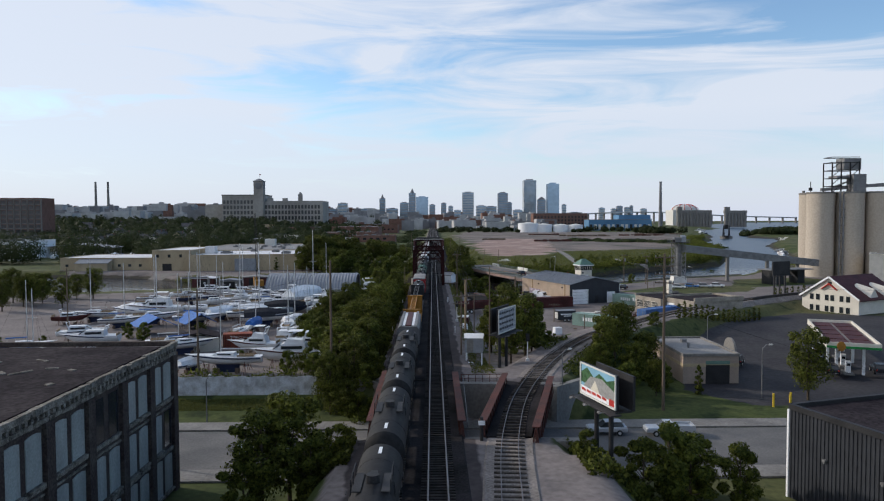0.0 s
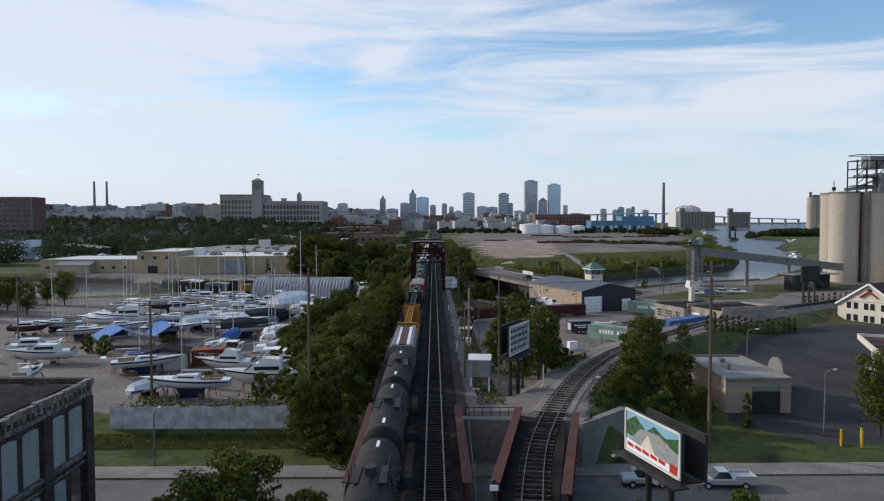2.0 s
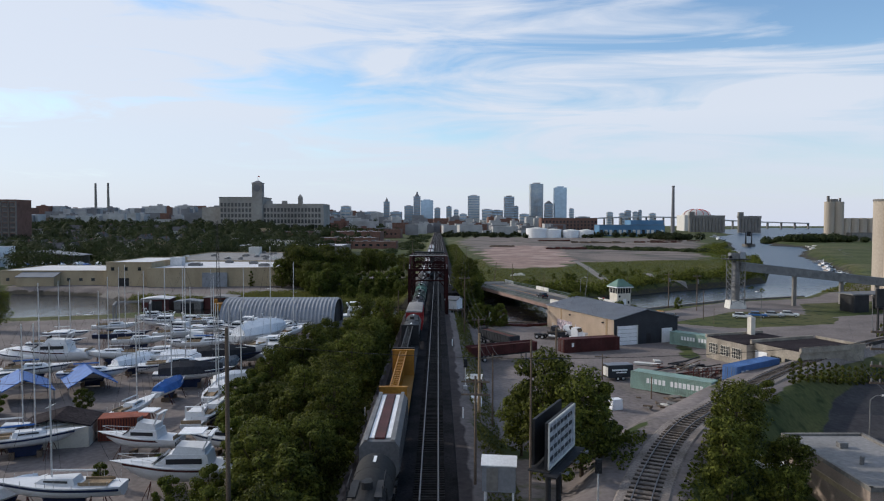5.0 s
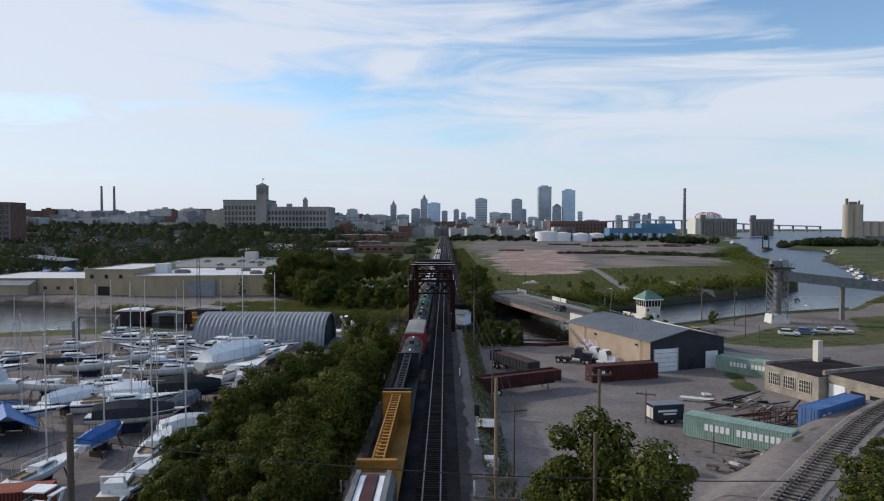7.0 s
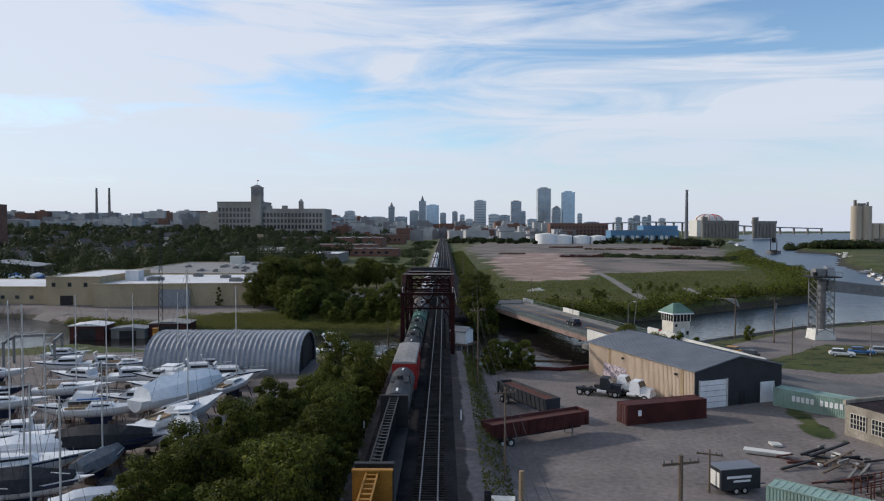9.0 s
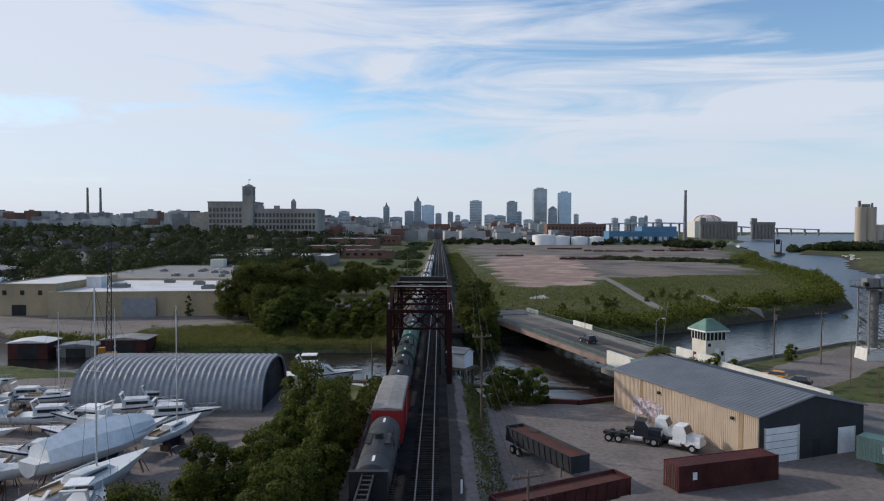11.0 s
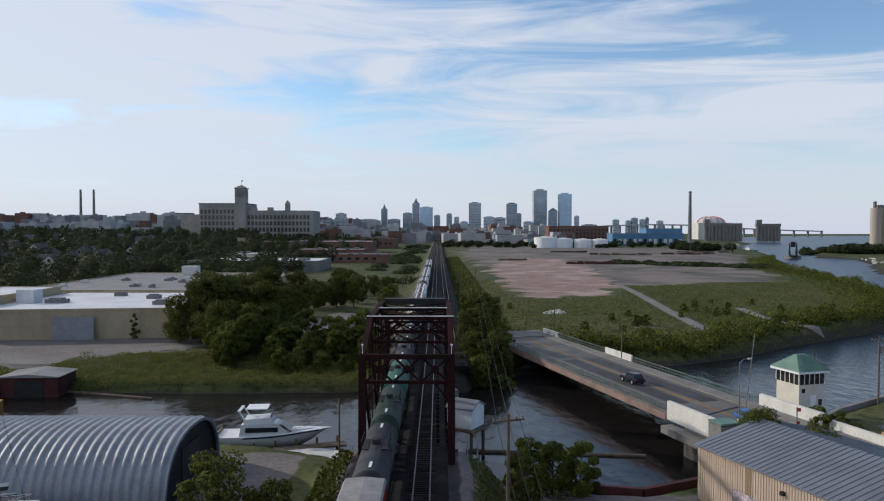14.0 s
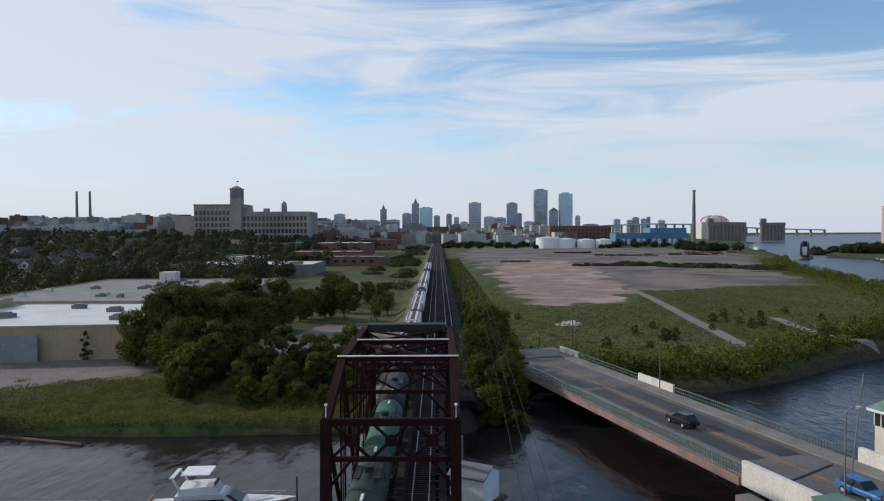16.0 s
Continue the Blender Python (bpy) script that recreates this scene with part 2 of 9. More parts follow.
M_GLASS = mat("dark_glass", (0.02, 0.025, 0.03), 0.12, var=0.1, bump=0, spec=0.6)
M_BARK = mat("bark", (0.09, 0.07, 0.05), 0.95, var=0.3, scale=3, fine=14, bump=0.6)
M_TYRE = mat("rubber", (0.02, 0.02, 0.02), 0.8, var=0.2)
M_HULLW = mat("white_gelcoat", (0.66, 0.67, 0.68), 0.3, spec=0.45, var=0.06, scale=0.8, fine=6, rand=0.08)
M_HULLB = mat("navy_hull_paint", (0.02, 0.03, 0.07), 0.3, var=0.2)
M_TARPB = mat("blue_tarp", (0.035, 0.14, 0.42), 0.5, var=0.2, scale=1.0)
M_TARPW = mat("white_shrink_wrap", (0.82, 0.83, 0.84), 0.4, var=0.08, scale=1.5)
M_ALU = mat("mast_aluminium", (0.62, 0.62, 0.62), 0.4, metal=0.5, var=0.08)
M_CREAM = mat("cream_render", (0.62, 0.58, 0.50), 0.8, var=0.08)
M_CREAMD = mat("grimy_pale_brick", (0.33, 0.295, 0.245), 0.9, var=0.2, scale=0.5, fine=5, tint=(0.20, 0.175, 0.145))
M_PINKB = mat("pinkish_tan_block", (0.33, 0.265, 0.22), 0.9, var=0.12, scale=0.4)
M_COPPER = mat("green_copper_roof", (0.14, 0.24, 0.195), 0.6, var=0.15, scale=0.6)
M_TRAIL = mat("faded_green_railing", (0.11, 0.15, 0.13), 0.7, var=0.25, scale=0.5)
M_RED = mat("red_paint", (0.45, 0.04, 0.03), 0.5, var=0.1)
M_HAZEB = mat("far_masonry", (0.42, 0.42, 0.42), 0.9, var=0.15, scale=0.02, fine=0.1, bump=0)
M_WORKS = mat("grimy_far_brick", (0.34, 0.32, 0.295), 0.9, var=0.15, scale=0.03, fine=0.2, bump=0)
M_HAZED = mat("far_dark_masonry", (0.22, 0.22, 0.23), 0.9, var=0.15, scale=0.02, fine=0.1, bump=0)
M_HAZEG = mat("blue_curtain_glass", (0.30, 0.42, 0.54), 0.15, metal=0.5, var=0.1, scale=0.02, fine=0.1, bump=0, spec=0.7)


def leaf_mat(name, col, dark):
    m = bpy.data.materials.new(name)
    m.use_nodes = True
    nt = m.node_tree
    b = nt.nodes["Principled BSDF"]
    b.inputs["Roughness"].default_value = 0.7
    b.inputs["Specular IOR Level"].default_value = 0.12
    g = nt.nodes.new("ShaderNodeNewGeometry")
    r = nt.nodes.new("ShaderNodeMix")
    r.data_type = "RGBA"
    r.inputs[6].default_value, r.inputs[7].default_value = (*dark, 1), (*col, 1)
    nt.links.new(g.outputs["Random Per Island"], r.inputs[0])
    oi = nt.nodes.new("ShaderNodeObjectInfo")
    mr = nt.nodes.new("ShaderNodeMapRange")
    mr.inputs[3].default_value, mr.inputs[4].default_value = 0.7, 1.25
    nt.links.new(oi.outputs["Random"], mr.inputs[0])
    h = nt.nodes.new("ShaderNodeHueSaturation")
    nt.links.new(r.outputs[2], h.inputs["Color"])
    nt.links.new(mr.outputs[0], h.inputs["Value"])
    t = nt.nodes.new("ShaderNodeBsdfTranslucent")
    ms = nt.nodes.new("ShaderNodeMixShader")
    ms.inputs[0].default_value = 0.35
    nt.links.new(h.outputs[0], b.inputs["Base Color"])
    nt.links.new(h.outputs[0], t.inputs["Color"])
    nt.links.new(b.outputs[0], ms.inputs[1])
    nt.links.new(t.outputs[0], ms.inputs[2])
    nt.links.new(ms.outputs[0], nt.nodes["Material Output"].inputs[0])
    return m


M_LEAF = leaf_mat("leaves", (0.135, 0.150, 0.026), (0.022, 0.030, 0.008))
M_LEAFY = leaf_mat("light_leaves", (0.13, 0.15, 0.024), (0.034, 0.048, 0.011))
M_LEAFD = leaf_mat("far_leaves", (0.046, 0.060, 0.022), (0.028, 0.038, 0.017))
M_GRASSB = leaf_mat("grass_blades", (0.165, 0.165, 0.040), (0.085, 0.095, 0.026))

# ---- ground, river, embankment ----
RIVER = [(-900, 330), (-300, 312), (-150, 299), (-122, 292), (-104, 279), (-92, 268), (-70, 260), (-40, 258), (-15, 259), (6, 263), (17, 284), (24, 290), (50, 283), (66, 292), (84, 307),
         (112, 326), (142, 348), (170, 405), (188, 450), (205, 520), (218, 578), (260, 680), (288, 735), (362, 930), (480, 1262), (634, 1562), (800, 2200), (1500, 3400), (4800, 4700), (4800, 1500), (900, 1330),
         (600, 1215), (470, 1010), (386, 840), (398, 790), (353, 698), (292, 595), (240, 460), (205, 382), (166, 318), (124, 275), (92, 262), (78, 252), (60, 240), (45, 226), (33, 213), (22, 208), (9, 211),
         (-2, 215), (-12, 221), (-21, 225), (-60, 229), (-79, 237), (-90, 230), (-104, 225), (-150, 214), (-300, 205), (-900, 200)]
SPUR = [(4.4, -60), (4.6, 0), (4.8, 30), (5.5, 44), (7.2, 59), (10.6, 75), (17.5, 95), (26.2, 112.3), (34.5, 123), (43.8, 134), (53.6, 144.5), (66, 155.5), (82, 169), (104, 183), (135, 200), (170, 216)]
TR_Z = 2.75       # top of the ballast
RAIL_Z = 3.08


def spline(pts, step):
    """Points at an even step along a smooth line through pts."""
    out = []
    p = [Vector(q) for q in pts]
    p = [p[0] * 2 - p[1]] + p + [p[-1] * 2 - p[-2]]
    for i in range(1, len(p) - 2):
        n = max(2, int((p[i + 1] - p[i]).length / 0.5))
        for k in range(n):
            t = k / n
            out.append(0.5 * ((2 * p[i]) + (p[i + 1] - p[i - 1]) * t + (2 * p[i - 1] - 5 * p[i] + 4 * p[i + 1] - p[i + 2]) * t * t + (3 * p[i] - p[i - 1] - 3 * p[i + 1] + p[i + 2]) * t ** 3))
    res, acc = [out[0]], 0.0
    for a, b in zip(out, out[1:]):
        acc += (b - a).length
        if acc >= step:
            res.append(b)
            acc = 0.0
    return res


SPUR_L = spline(SPUR, 2.0)
SPX = np.array([p[0] for p in SPUR_L])
SPY = np.array([p[1] for p in SPUR_L])


def ss(a, b, x):
    t = np.clip((np.asarray(x, float) - a) / (b - a), 0, 1)
    return t * t * (3 - 2 * t)


def poly_sd(poly, x, y):
    """Signed distance to a polygon, negative inside, for arrays."""
    d = np.full(x.shape, 1e18)
    inside = np.zeros(x.shape, bool)
    n = len(poly)
    for i in range(n):
        ax, ay = poly[i]
        bx, by = poly[(i + 1) % n]
        ex, ey = bx - ax, by - ay
        t = np.clip(((x - ax) * ex + (y - ay) * ey) / (ex * ex + ey * ey), 0, 1)
        d = np.minimum(d, (x - ax - t * ex) ** 2 + (y - ay - t * ey) ** 2)
        c = ((ay > y) != (by > y)) & (x < (bx - ax) * (y - ay) / (by - ay + 1e-12) + ax)
        inside ^= c
    return np.where(inside, -1, 1) * np.sqrt(d)


def height(x, y):
    x, y = np.asarray(x, float), np.asarray(y, float)
    # the street dips under the tracks; yards lie higher to the north
    right = -2.0 + 0.6 * ss(86, 120, y) + 1.4 * ss(110, 150, y)
    right = np.where(x < 32, -2.0 + 2.0 * ss(82, 125, y) * (1 - 0.5 * ss(24, 32, x)) + 1.0 * ss(24, 32, x) * ss(110, 150, y), right)
    left = -2.0 + 2.0 * ss(80, 93, y)
    h = np.where(x > 0, right, left)
    h = h + 2.0 * ss(262, 330, y) * ss(5, 30, x) * (1 - ss(900, 1200, y))
    h = h + 1.0 * ss(262, 300, y) * (1 - ss(-60, 5, x))
    # the town climbs gently away from the harbour
    h = h + 20.0 * ss(430, 1500, y) * ss(70, 320, -x) + 15.0 * ss(1500, 2400, y) * (1 - ss(500, 800, x))
    # river bed
    sd = poly_sd(RIVER, x, y)
    h = np.where(y < 150, h, h - 4.5 * (1 - ss(-4.5, 1.5, sd)))
    # street cut
    # main embankment
    d = np.abs(x + 1.6)
    on_land = np.clip(ss(-2, 3, sd), 0, 1)
    up = TR_Z - 0.05 - 1.2 * ss(60, 400, y) * 0
    w = 1 - ss(6.0, 10.5, d)
    w2 = 1 - ss(4.0, 9.0, np.sqrt(np.min([(x - a) ** 2 + (y - b) ** 2 for a, b in zip(SPX[::1], SPY[::1])], axis=0))) if x.size < 400000 else w
    w2 = w2 * (1 - 0.35 * ss(130, 170, y))
    wedge = ((x > -2) & (x < np.interp(y, SPY, SPX)) & (y < 112)).astype(float) * (1 - ss(84, 110, y) * 0.75)
    south = (1 - ss(52, 58, y)) * (1 - ss(13, 19, x)) * (1 - ss(8, 13, -x))
    w = np.maximum.reduce([w, w2, wedge, south])
    cut = ss(57.0, 58.0, y) * (1 - ss(79.5, 80.5, y))
    w = w * (1 - cut)
    span = ss(213, 216, y) * (1 - ss(256, 260, y))
    w = w * (1 - span * (d < 14))
    return h + (up - h) * w


def axis(lo, hi, a, b, step, grow):
    v = list(np.arange(a, b + step / 2, step))
    s, p = step, a
    while p > lo:
        s *= grow
        p -= s
        v.insert(0, p)
    s, p = step, v[-1]
    while p < hi:
        s *= grow
        p += s
        v.append(p)
    return np.array(v)


GX = axis(-4900, 4900, -130, 150, 1.6, 1.07)
GY = axis(-300, 4900, -20, 310, 1.6, 1.035)
gx, gy = np.meshgrid(GX, GY)
gz = height(gx, gy)
gn = len(GX)
gm = bpy.data.meshes.new("ground")
idx = np.arange(gx.size).reshape(gx.shape)
quads = np.stack([idx[:-1, :-1], idx[:-1, 1:], idx[1:, 1:], idx[1:, :-1]], -1).reshape(-1, 4)
gm.from_pydata(np.stack([gx, gy, gz], -1).reshape(-1, 3).tolist(), [], quads.tolist())
gm.polygons.foreach_set("use_smooth", [True] * len(gm.polygons))
gsd = poly_sd(RIVER, gx, gy)

# what covers the ground: grass, pink fill, bare gravel
DIRT = [(78, 440), (124, 461), (157, 471), (182, 520), (196, 590), (250, 715), (335, 940), (330, 1150), (60, 1250), (24, 900), (28, 610), (92, 600)]
FILL = [(32, 574), (63, 745), (104, 722), (98, 593), (80, 450), (67, 402), (56, 395), (37, 387), (30, 402), (31, 472)]
BOATYARD = [(-150, 205), (-60, 226), (-14, 220), (-14, 92), (-160, 92), (-160, 180)]
YARD = [(5, 118), (14, 114), (27, 118), (40, 136), (60, 158), (46, 168), (52, 190), (36, 206), (8, 210), (5, 160)]
QUAY = [(48, 160), (66, 162), (180, 225), (240, 330), (165, 312), (124, 270), (90, 258), (60, 232)]
QGRASS = [(58, 213), (72, 204), (98, 211), (106, 222), (96, 233), (84, 236), (74, 226)]
STATION = [(36, 93), (43, 85), (50, 84.2), (66, 82.5), (122, 82.5), (122, 150), (88, 161), (70, 150), (56, 136), (48, 124), (42.5, 112)]
WLOT = [(-40, 304), (-26, 306), (-12, 300), (-9, 352), (-30, 358)]
NLOT = [(-160, 268), (-120, 281), (-95, 276), (-86, 270), (-60, 272), (-45, 302), (-160, 330)]


def inside(poly, soft):
    return 1 - ss(-soft, soft, poly_sd(poly, gx, gy))


gravel = np.maximum.reduce([inside(BOATYARD, 2), inside(YARD, 2), inside(QUAY, 2), inside(NLOT, 2), inside(WLOT, 3)])
track = np.maximum(1 - ss(5.0, 8.0, np.abs(gx + 1.6)), (1 - ss(52, 57, gy)) * (1 - ss(12, 18, gx)) * (1 - ss(7, 12, -gx)))
track = np.maximum(track, 1 - ss(2.5, 5.0, np.sqrt(np.min([(gx - a) ** 2 + (gy - b) ** 2 for a, b in zip(SPX, SPY)], axis=0))))
track = np.maximum(track, ((gx > -2) & (gx < np.interp(gy, SPY, SPX)) & (gy < 112) & (gy > 79)).astype(float) * 0.7)
gravel = gravel * (1 - inside(QGRASS, 1.2)) * (1 - inside([(98, 222), (150, 240), (140, 262), (112, 254)], 1.5))
gravel = np.maximum(gravel, track)
for nm, arr in (("cinder", 1 - ss(4.4, 6.4, np.abs(gx + 1.75))), ("gravel", gravel), ("asphalt", inside(STATION, 0.9)), ("fill", inside(FILL, 12)), ("dirt", inside(DIRT, 16)), ("bed", 1 - ss(-2.0, 0.8, gsd))):
    at = gm.attributes.new(nm, "FLOAT", "POINT")
    at.data.foreach_set("value", np.ascontiguousarray(arr, dtype=np.float32).ravel())


def ground_mat():
    m = bpy.data.materials.new("ground_cover")
    m.use_nodes = True
    nt = m.node_tree
    b = nt.nodes["Principled BSDF"]
    b.inputs["Roughness"].default_value = 0.95
    b.inputs["Specular IOR Level"].default_value = 0.15
    g = nt.nodes.new("ShaderNodeNewGeometry")

    def noise_(scale, detail=6):
        n = nt.nodes.new("ShaderNodeTexNoise")
        n.inputs["Scale"].default_value, n.inputs["Detail"].default_value = scale, detail
        nt.links.new(g.outputs["Position"], n.inputs["Vector"])
        return n.outputs["Fac"]

    def rng(v, a, b_):
        r = nt.nodes.new("ShaderNodeMapRange")
        r.inputs[1].default_value, r.inputs[2].default_value = a, b_
        nt.links.new(v, r.inputs[0])
        return r.outputs[0]

    def mixc(f, a, c):
        x = nt.nodes.new("ShaderNodeMix")
        x.data_type = "RGBA"
        nt.links.new(f, x.inputs[0])
        for i, v in ((6, a), (7, c)):
            if isinstance(v, tuple):
                x.inputs[i].default_value = (*v, 1)
            else:
                nt.links.new(v, x.inputs[i])
        return x.outputs[2]

    def region(nm, wob=0.5, sc=0.25):
        a = nt.nodes.new("ShaderNodeAttribute")
        a.attribute_name = nm
        s = nt.nodes.new("ShaderNodeMath")
        s.operation = "MULTIPLY_ADD"
        nt.links.new(rng(noise_(sc), 0.3, 0.7), s.inputs[0])
        s.inputs[1].default_value = wob
        nt.links.new(a.outputs["Fac"], s.inputs[2])
        return rng(s.outputs[0], 0.45 + wob / 2, 0.60 + wob / 2)

    big, mid, fine = noise_(0.018), noise_(0.12), noise_(1.6, 8)
    grass = mixc(rng(mid, 0.35, 0.7), (0.07, 0.085, 0.026), (0.035, 0.052, 0.016))
    grass = mixc(rng(big, 0.45, 0.65), grass, (0.105, 0.098, 0.045))
    grass = mixc(rng(noise_(0.35), 0.52, 0.66), grass, (0.022, 0.034, 0.012))
    gravel_ = mixc(rng(mid, 0.35, 0.65), (0.205, 0.178, 0.168), (0.150, 0.132, 0.126))
    gravel_ = mixc(rng(noise_(0.05), 0.54, 0.66), gravel_, (0.115, 0.102, 0.098))
    dirt = mixc(rng(noise_(0.03), 0.42, 0.6), (0.20, 0.165, 0.145), (0.10, 0.092, 0.086))
    fill = mixc(rng(mid, 0.35, 0.7), (0.30, 0.205, 0.175), (0.20, 0.142, 0.122))
    fill = mixc(rng(noise_(0.05), 0.50, 0.62), fill, (0.36, 0.27, 0.235))
    c = mixc(region("dirt", 1.1, 0.045), grass, dirt)
    c = mixc(region("fill", 1.0, 0.06), c, fill)
    c = mixc(region("gravel"), c, gravel_)
    c = mixc(region("cinder", 0.4), c, mixc(rng(mid, 0.35, 0.65), (0.070, 0.058, 0.056), (0.042, 0.036, 0.037)))
    # station asphalt below its own tone: cloud shadow is put into the colour
    c = mixc(region("asphalt", 0.12), c, mixc(rng(mid, 0.35, 0.65), (0.036, 0.035, 0.040), (0.055, 0.053, 0.055)))
    c = mixc(region("bed", 0.3), c, (0.05, 0.045, 0.035))
    h = nt.nodes.new("ShaderNodeHueSaturation")
    nt.links.new(c, h.inputs["Color"])
    mv = nt.nodes.new("ShaderNodeMapRange")
    mv.inputs[1].default_value, mv.inputs[2].default_value, mv.inputs[3].default_value, mv.inputs[4].default_value = 0.3, 0.7, 0.78, 1.22
    nt.links.new(fine, mv.inputs[0])
    nt.links.new(mv.outputs[0], h.inputs["Value"])
    nt.links.new(h.outputs[0], b.inputs["Base Color"])
    bp = nt.nodes.new("ShaderNodeBump")
    bp.inputs["Strength"].default_value, bp.inputs["Distance"].default_value = 0.3, 0.08
    nt.links.new(fine, bp.inputs["Height"])
    nt.links.new(bp.outputs[0], b.inputs["Normal"])
    return m


M_GROUND = ground_mat()
gm.materials.append(M_GROUND)
ground = tagged(new("ground", gm), "uneven ground of gravel yards, rough grass and pink fill", "ground", kind="structure")


def water_mat():
    m = bpy.data.materials.new("river_water")
    m.use_nodes = True
    nt = m.node_tree
    b = nt.nodes["Principled BSDF"]
    b.inputs["Base Color"].default_value = (0.010, 0.020, 0.032, 1)
    b.inputs["Roughness"].default_value = 0.10
    b.inputs["IOR"].default_value = 1.33
    g = nt.nodes.new("ShaderNodeNewGeometry")
    mp_ = nt.nodes.new("ShaderNodeMapping")
    mp_.inputs["Scale"].default_value = (1.0, 0.45, 1.0)
    mp_.inputs["Rotation"].default_value = (0, 0, 0.5)
    nt.links.new(g.outputs["Position"], mp_.inputs[0])
    n = nt.nodes.new("ShaderNodeTexNoise")
    n.inputs["Scale"].default_value, n.inputs["Detail"].default_value = 0.55, 5
    nt.links.new(mp_.outputs[0], n.inputs["Vector"])
    bp = nt.nodes.new("ShaderNodeBump")
    bp.inputs["Distance"].default_value = 0.65
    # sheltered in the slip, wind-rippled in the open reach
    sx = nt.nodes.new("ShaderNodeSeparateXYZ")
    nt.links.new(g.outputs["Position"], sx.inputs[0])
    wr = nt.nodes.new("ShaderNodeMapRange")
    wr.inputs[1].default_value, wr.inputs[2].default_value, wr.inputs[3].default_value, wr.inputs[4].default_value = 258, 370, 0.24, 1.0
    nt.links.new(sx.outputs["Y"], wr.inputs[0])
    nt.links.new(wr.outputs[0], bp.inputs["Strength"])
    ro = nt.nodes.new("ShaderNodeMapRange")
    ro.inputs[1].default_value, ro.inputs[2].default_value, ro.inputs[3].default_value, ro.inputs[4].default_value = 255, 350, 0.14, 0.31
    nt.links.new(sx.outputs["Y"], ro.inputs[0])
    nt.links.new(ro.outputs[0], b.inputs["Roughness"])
    # brown base in the slip; outwards, sky reflection is painted in as blue
    water_tint = nt.nodes.new("ShaderNodeMix")
    water_tint.data_type = "RGBA"
    water_tint.inputs[6].default_value, water_tint.inputs[7].default_value = (0.013, 0.011, 0.010, 1), (0.014, 0.030, 0.055, 1)
    reach = nt.nodes.new("ShaderNodeMapRange")
    reach.inputs[1].default_value, reach.inputs[2].default_value = 250, 380
    nt.links.new(sx.outputs["Y"], reach.inputs[0])
    nt.links.new(reach.outputs[0], water_tint.inputs[0])
    nt.links.new(water_tint.outputs[2], b.inputs["Base Color"])
    nt.links.new(n.outputs["Fac"], bp.inputs["Height"])
    nt.links.new(bp.outputs[0], b.inputs["Normal"])
    return m


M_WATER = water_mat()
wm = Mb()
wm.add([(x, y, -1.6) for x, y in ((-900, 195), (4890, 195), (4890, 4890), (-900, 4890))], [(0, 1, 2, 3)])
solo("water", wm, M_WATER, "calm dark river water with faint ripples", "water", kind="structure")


def strip(name, pts, width, material, label, lift=0.05, kind="structure", z=None, thick=0.0):
    """A road or path laid on the ground along a line."""
    line = spline(pts, 1.5)
    mb = Mb()
    rows = []
    for i, p in enumerate(line):
        d = (line[min(i + 1, len(line) - 1)] - line[max(i - 1, 0)]).normalized()
        s = Vector((d[1], -d[0]))
        rows.append([p + s * (width * k / 8) for k in range(-4, 5)])
    xs = np.array([[q[0] for q in r] for r in rows])
    ys = np.array([[q[1] for q in r] for r in rows])
    zs = height(xs, ys) + lift if z is None else np.full(xs.shape, z)
    mb.loft([[(xs[i, j], ys[i, j], zs[i, j]) for j in range(9)] for i in range(len(rows))], closed=False)
    return solo(name, mb, material, label, name, kind=kind)


# street under the tracks, with kerbs and pavements
sm = Mb().box((0, 68.5, -2.06), (360, 13.0, 0.2))
solo("road", sm, M_ROAD, "worn grey city street under the railway", "road", kind="structure")
for y0 in (60.3, 76.8):
    pm = Mb()
    for k in range(-60, 60):
        pm.box((k * 3.0, y0, -1.93), (2.97, 3.2, 0.24))
    solo("pavement", pm, M_CONC, "concrete slab pavement beside the street", "pavement", kind="structure")
strip("quay_road", [(44, 206), (56, 205), (72, 190), (100, 178), (140, 190)], 7.0, M_ROAD, "worn asphalt road along the quay", 0.06)
strip("dirt_path", [(82, 457), (77, 403), (71, 353), (68, 323), (66.9, 309)], 3.2, M_LOT, "pale gravel path across the rough grass", 0.06)
strip("dirt_path", [(95, 356), (91.4, 330), (93, 318), (100, 316)], 3.0, M_LOT, "pale gravel path across the rough grass", 0.06)
strip("dirt_path", [(-150, 287), (-100, 284), (-78, 276), (-66, 283), (-50, 295), (-30, 318), (-16, 322)], 5.0, M_LOT, "pale gravel drive behind the river bank", 0.06)

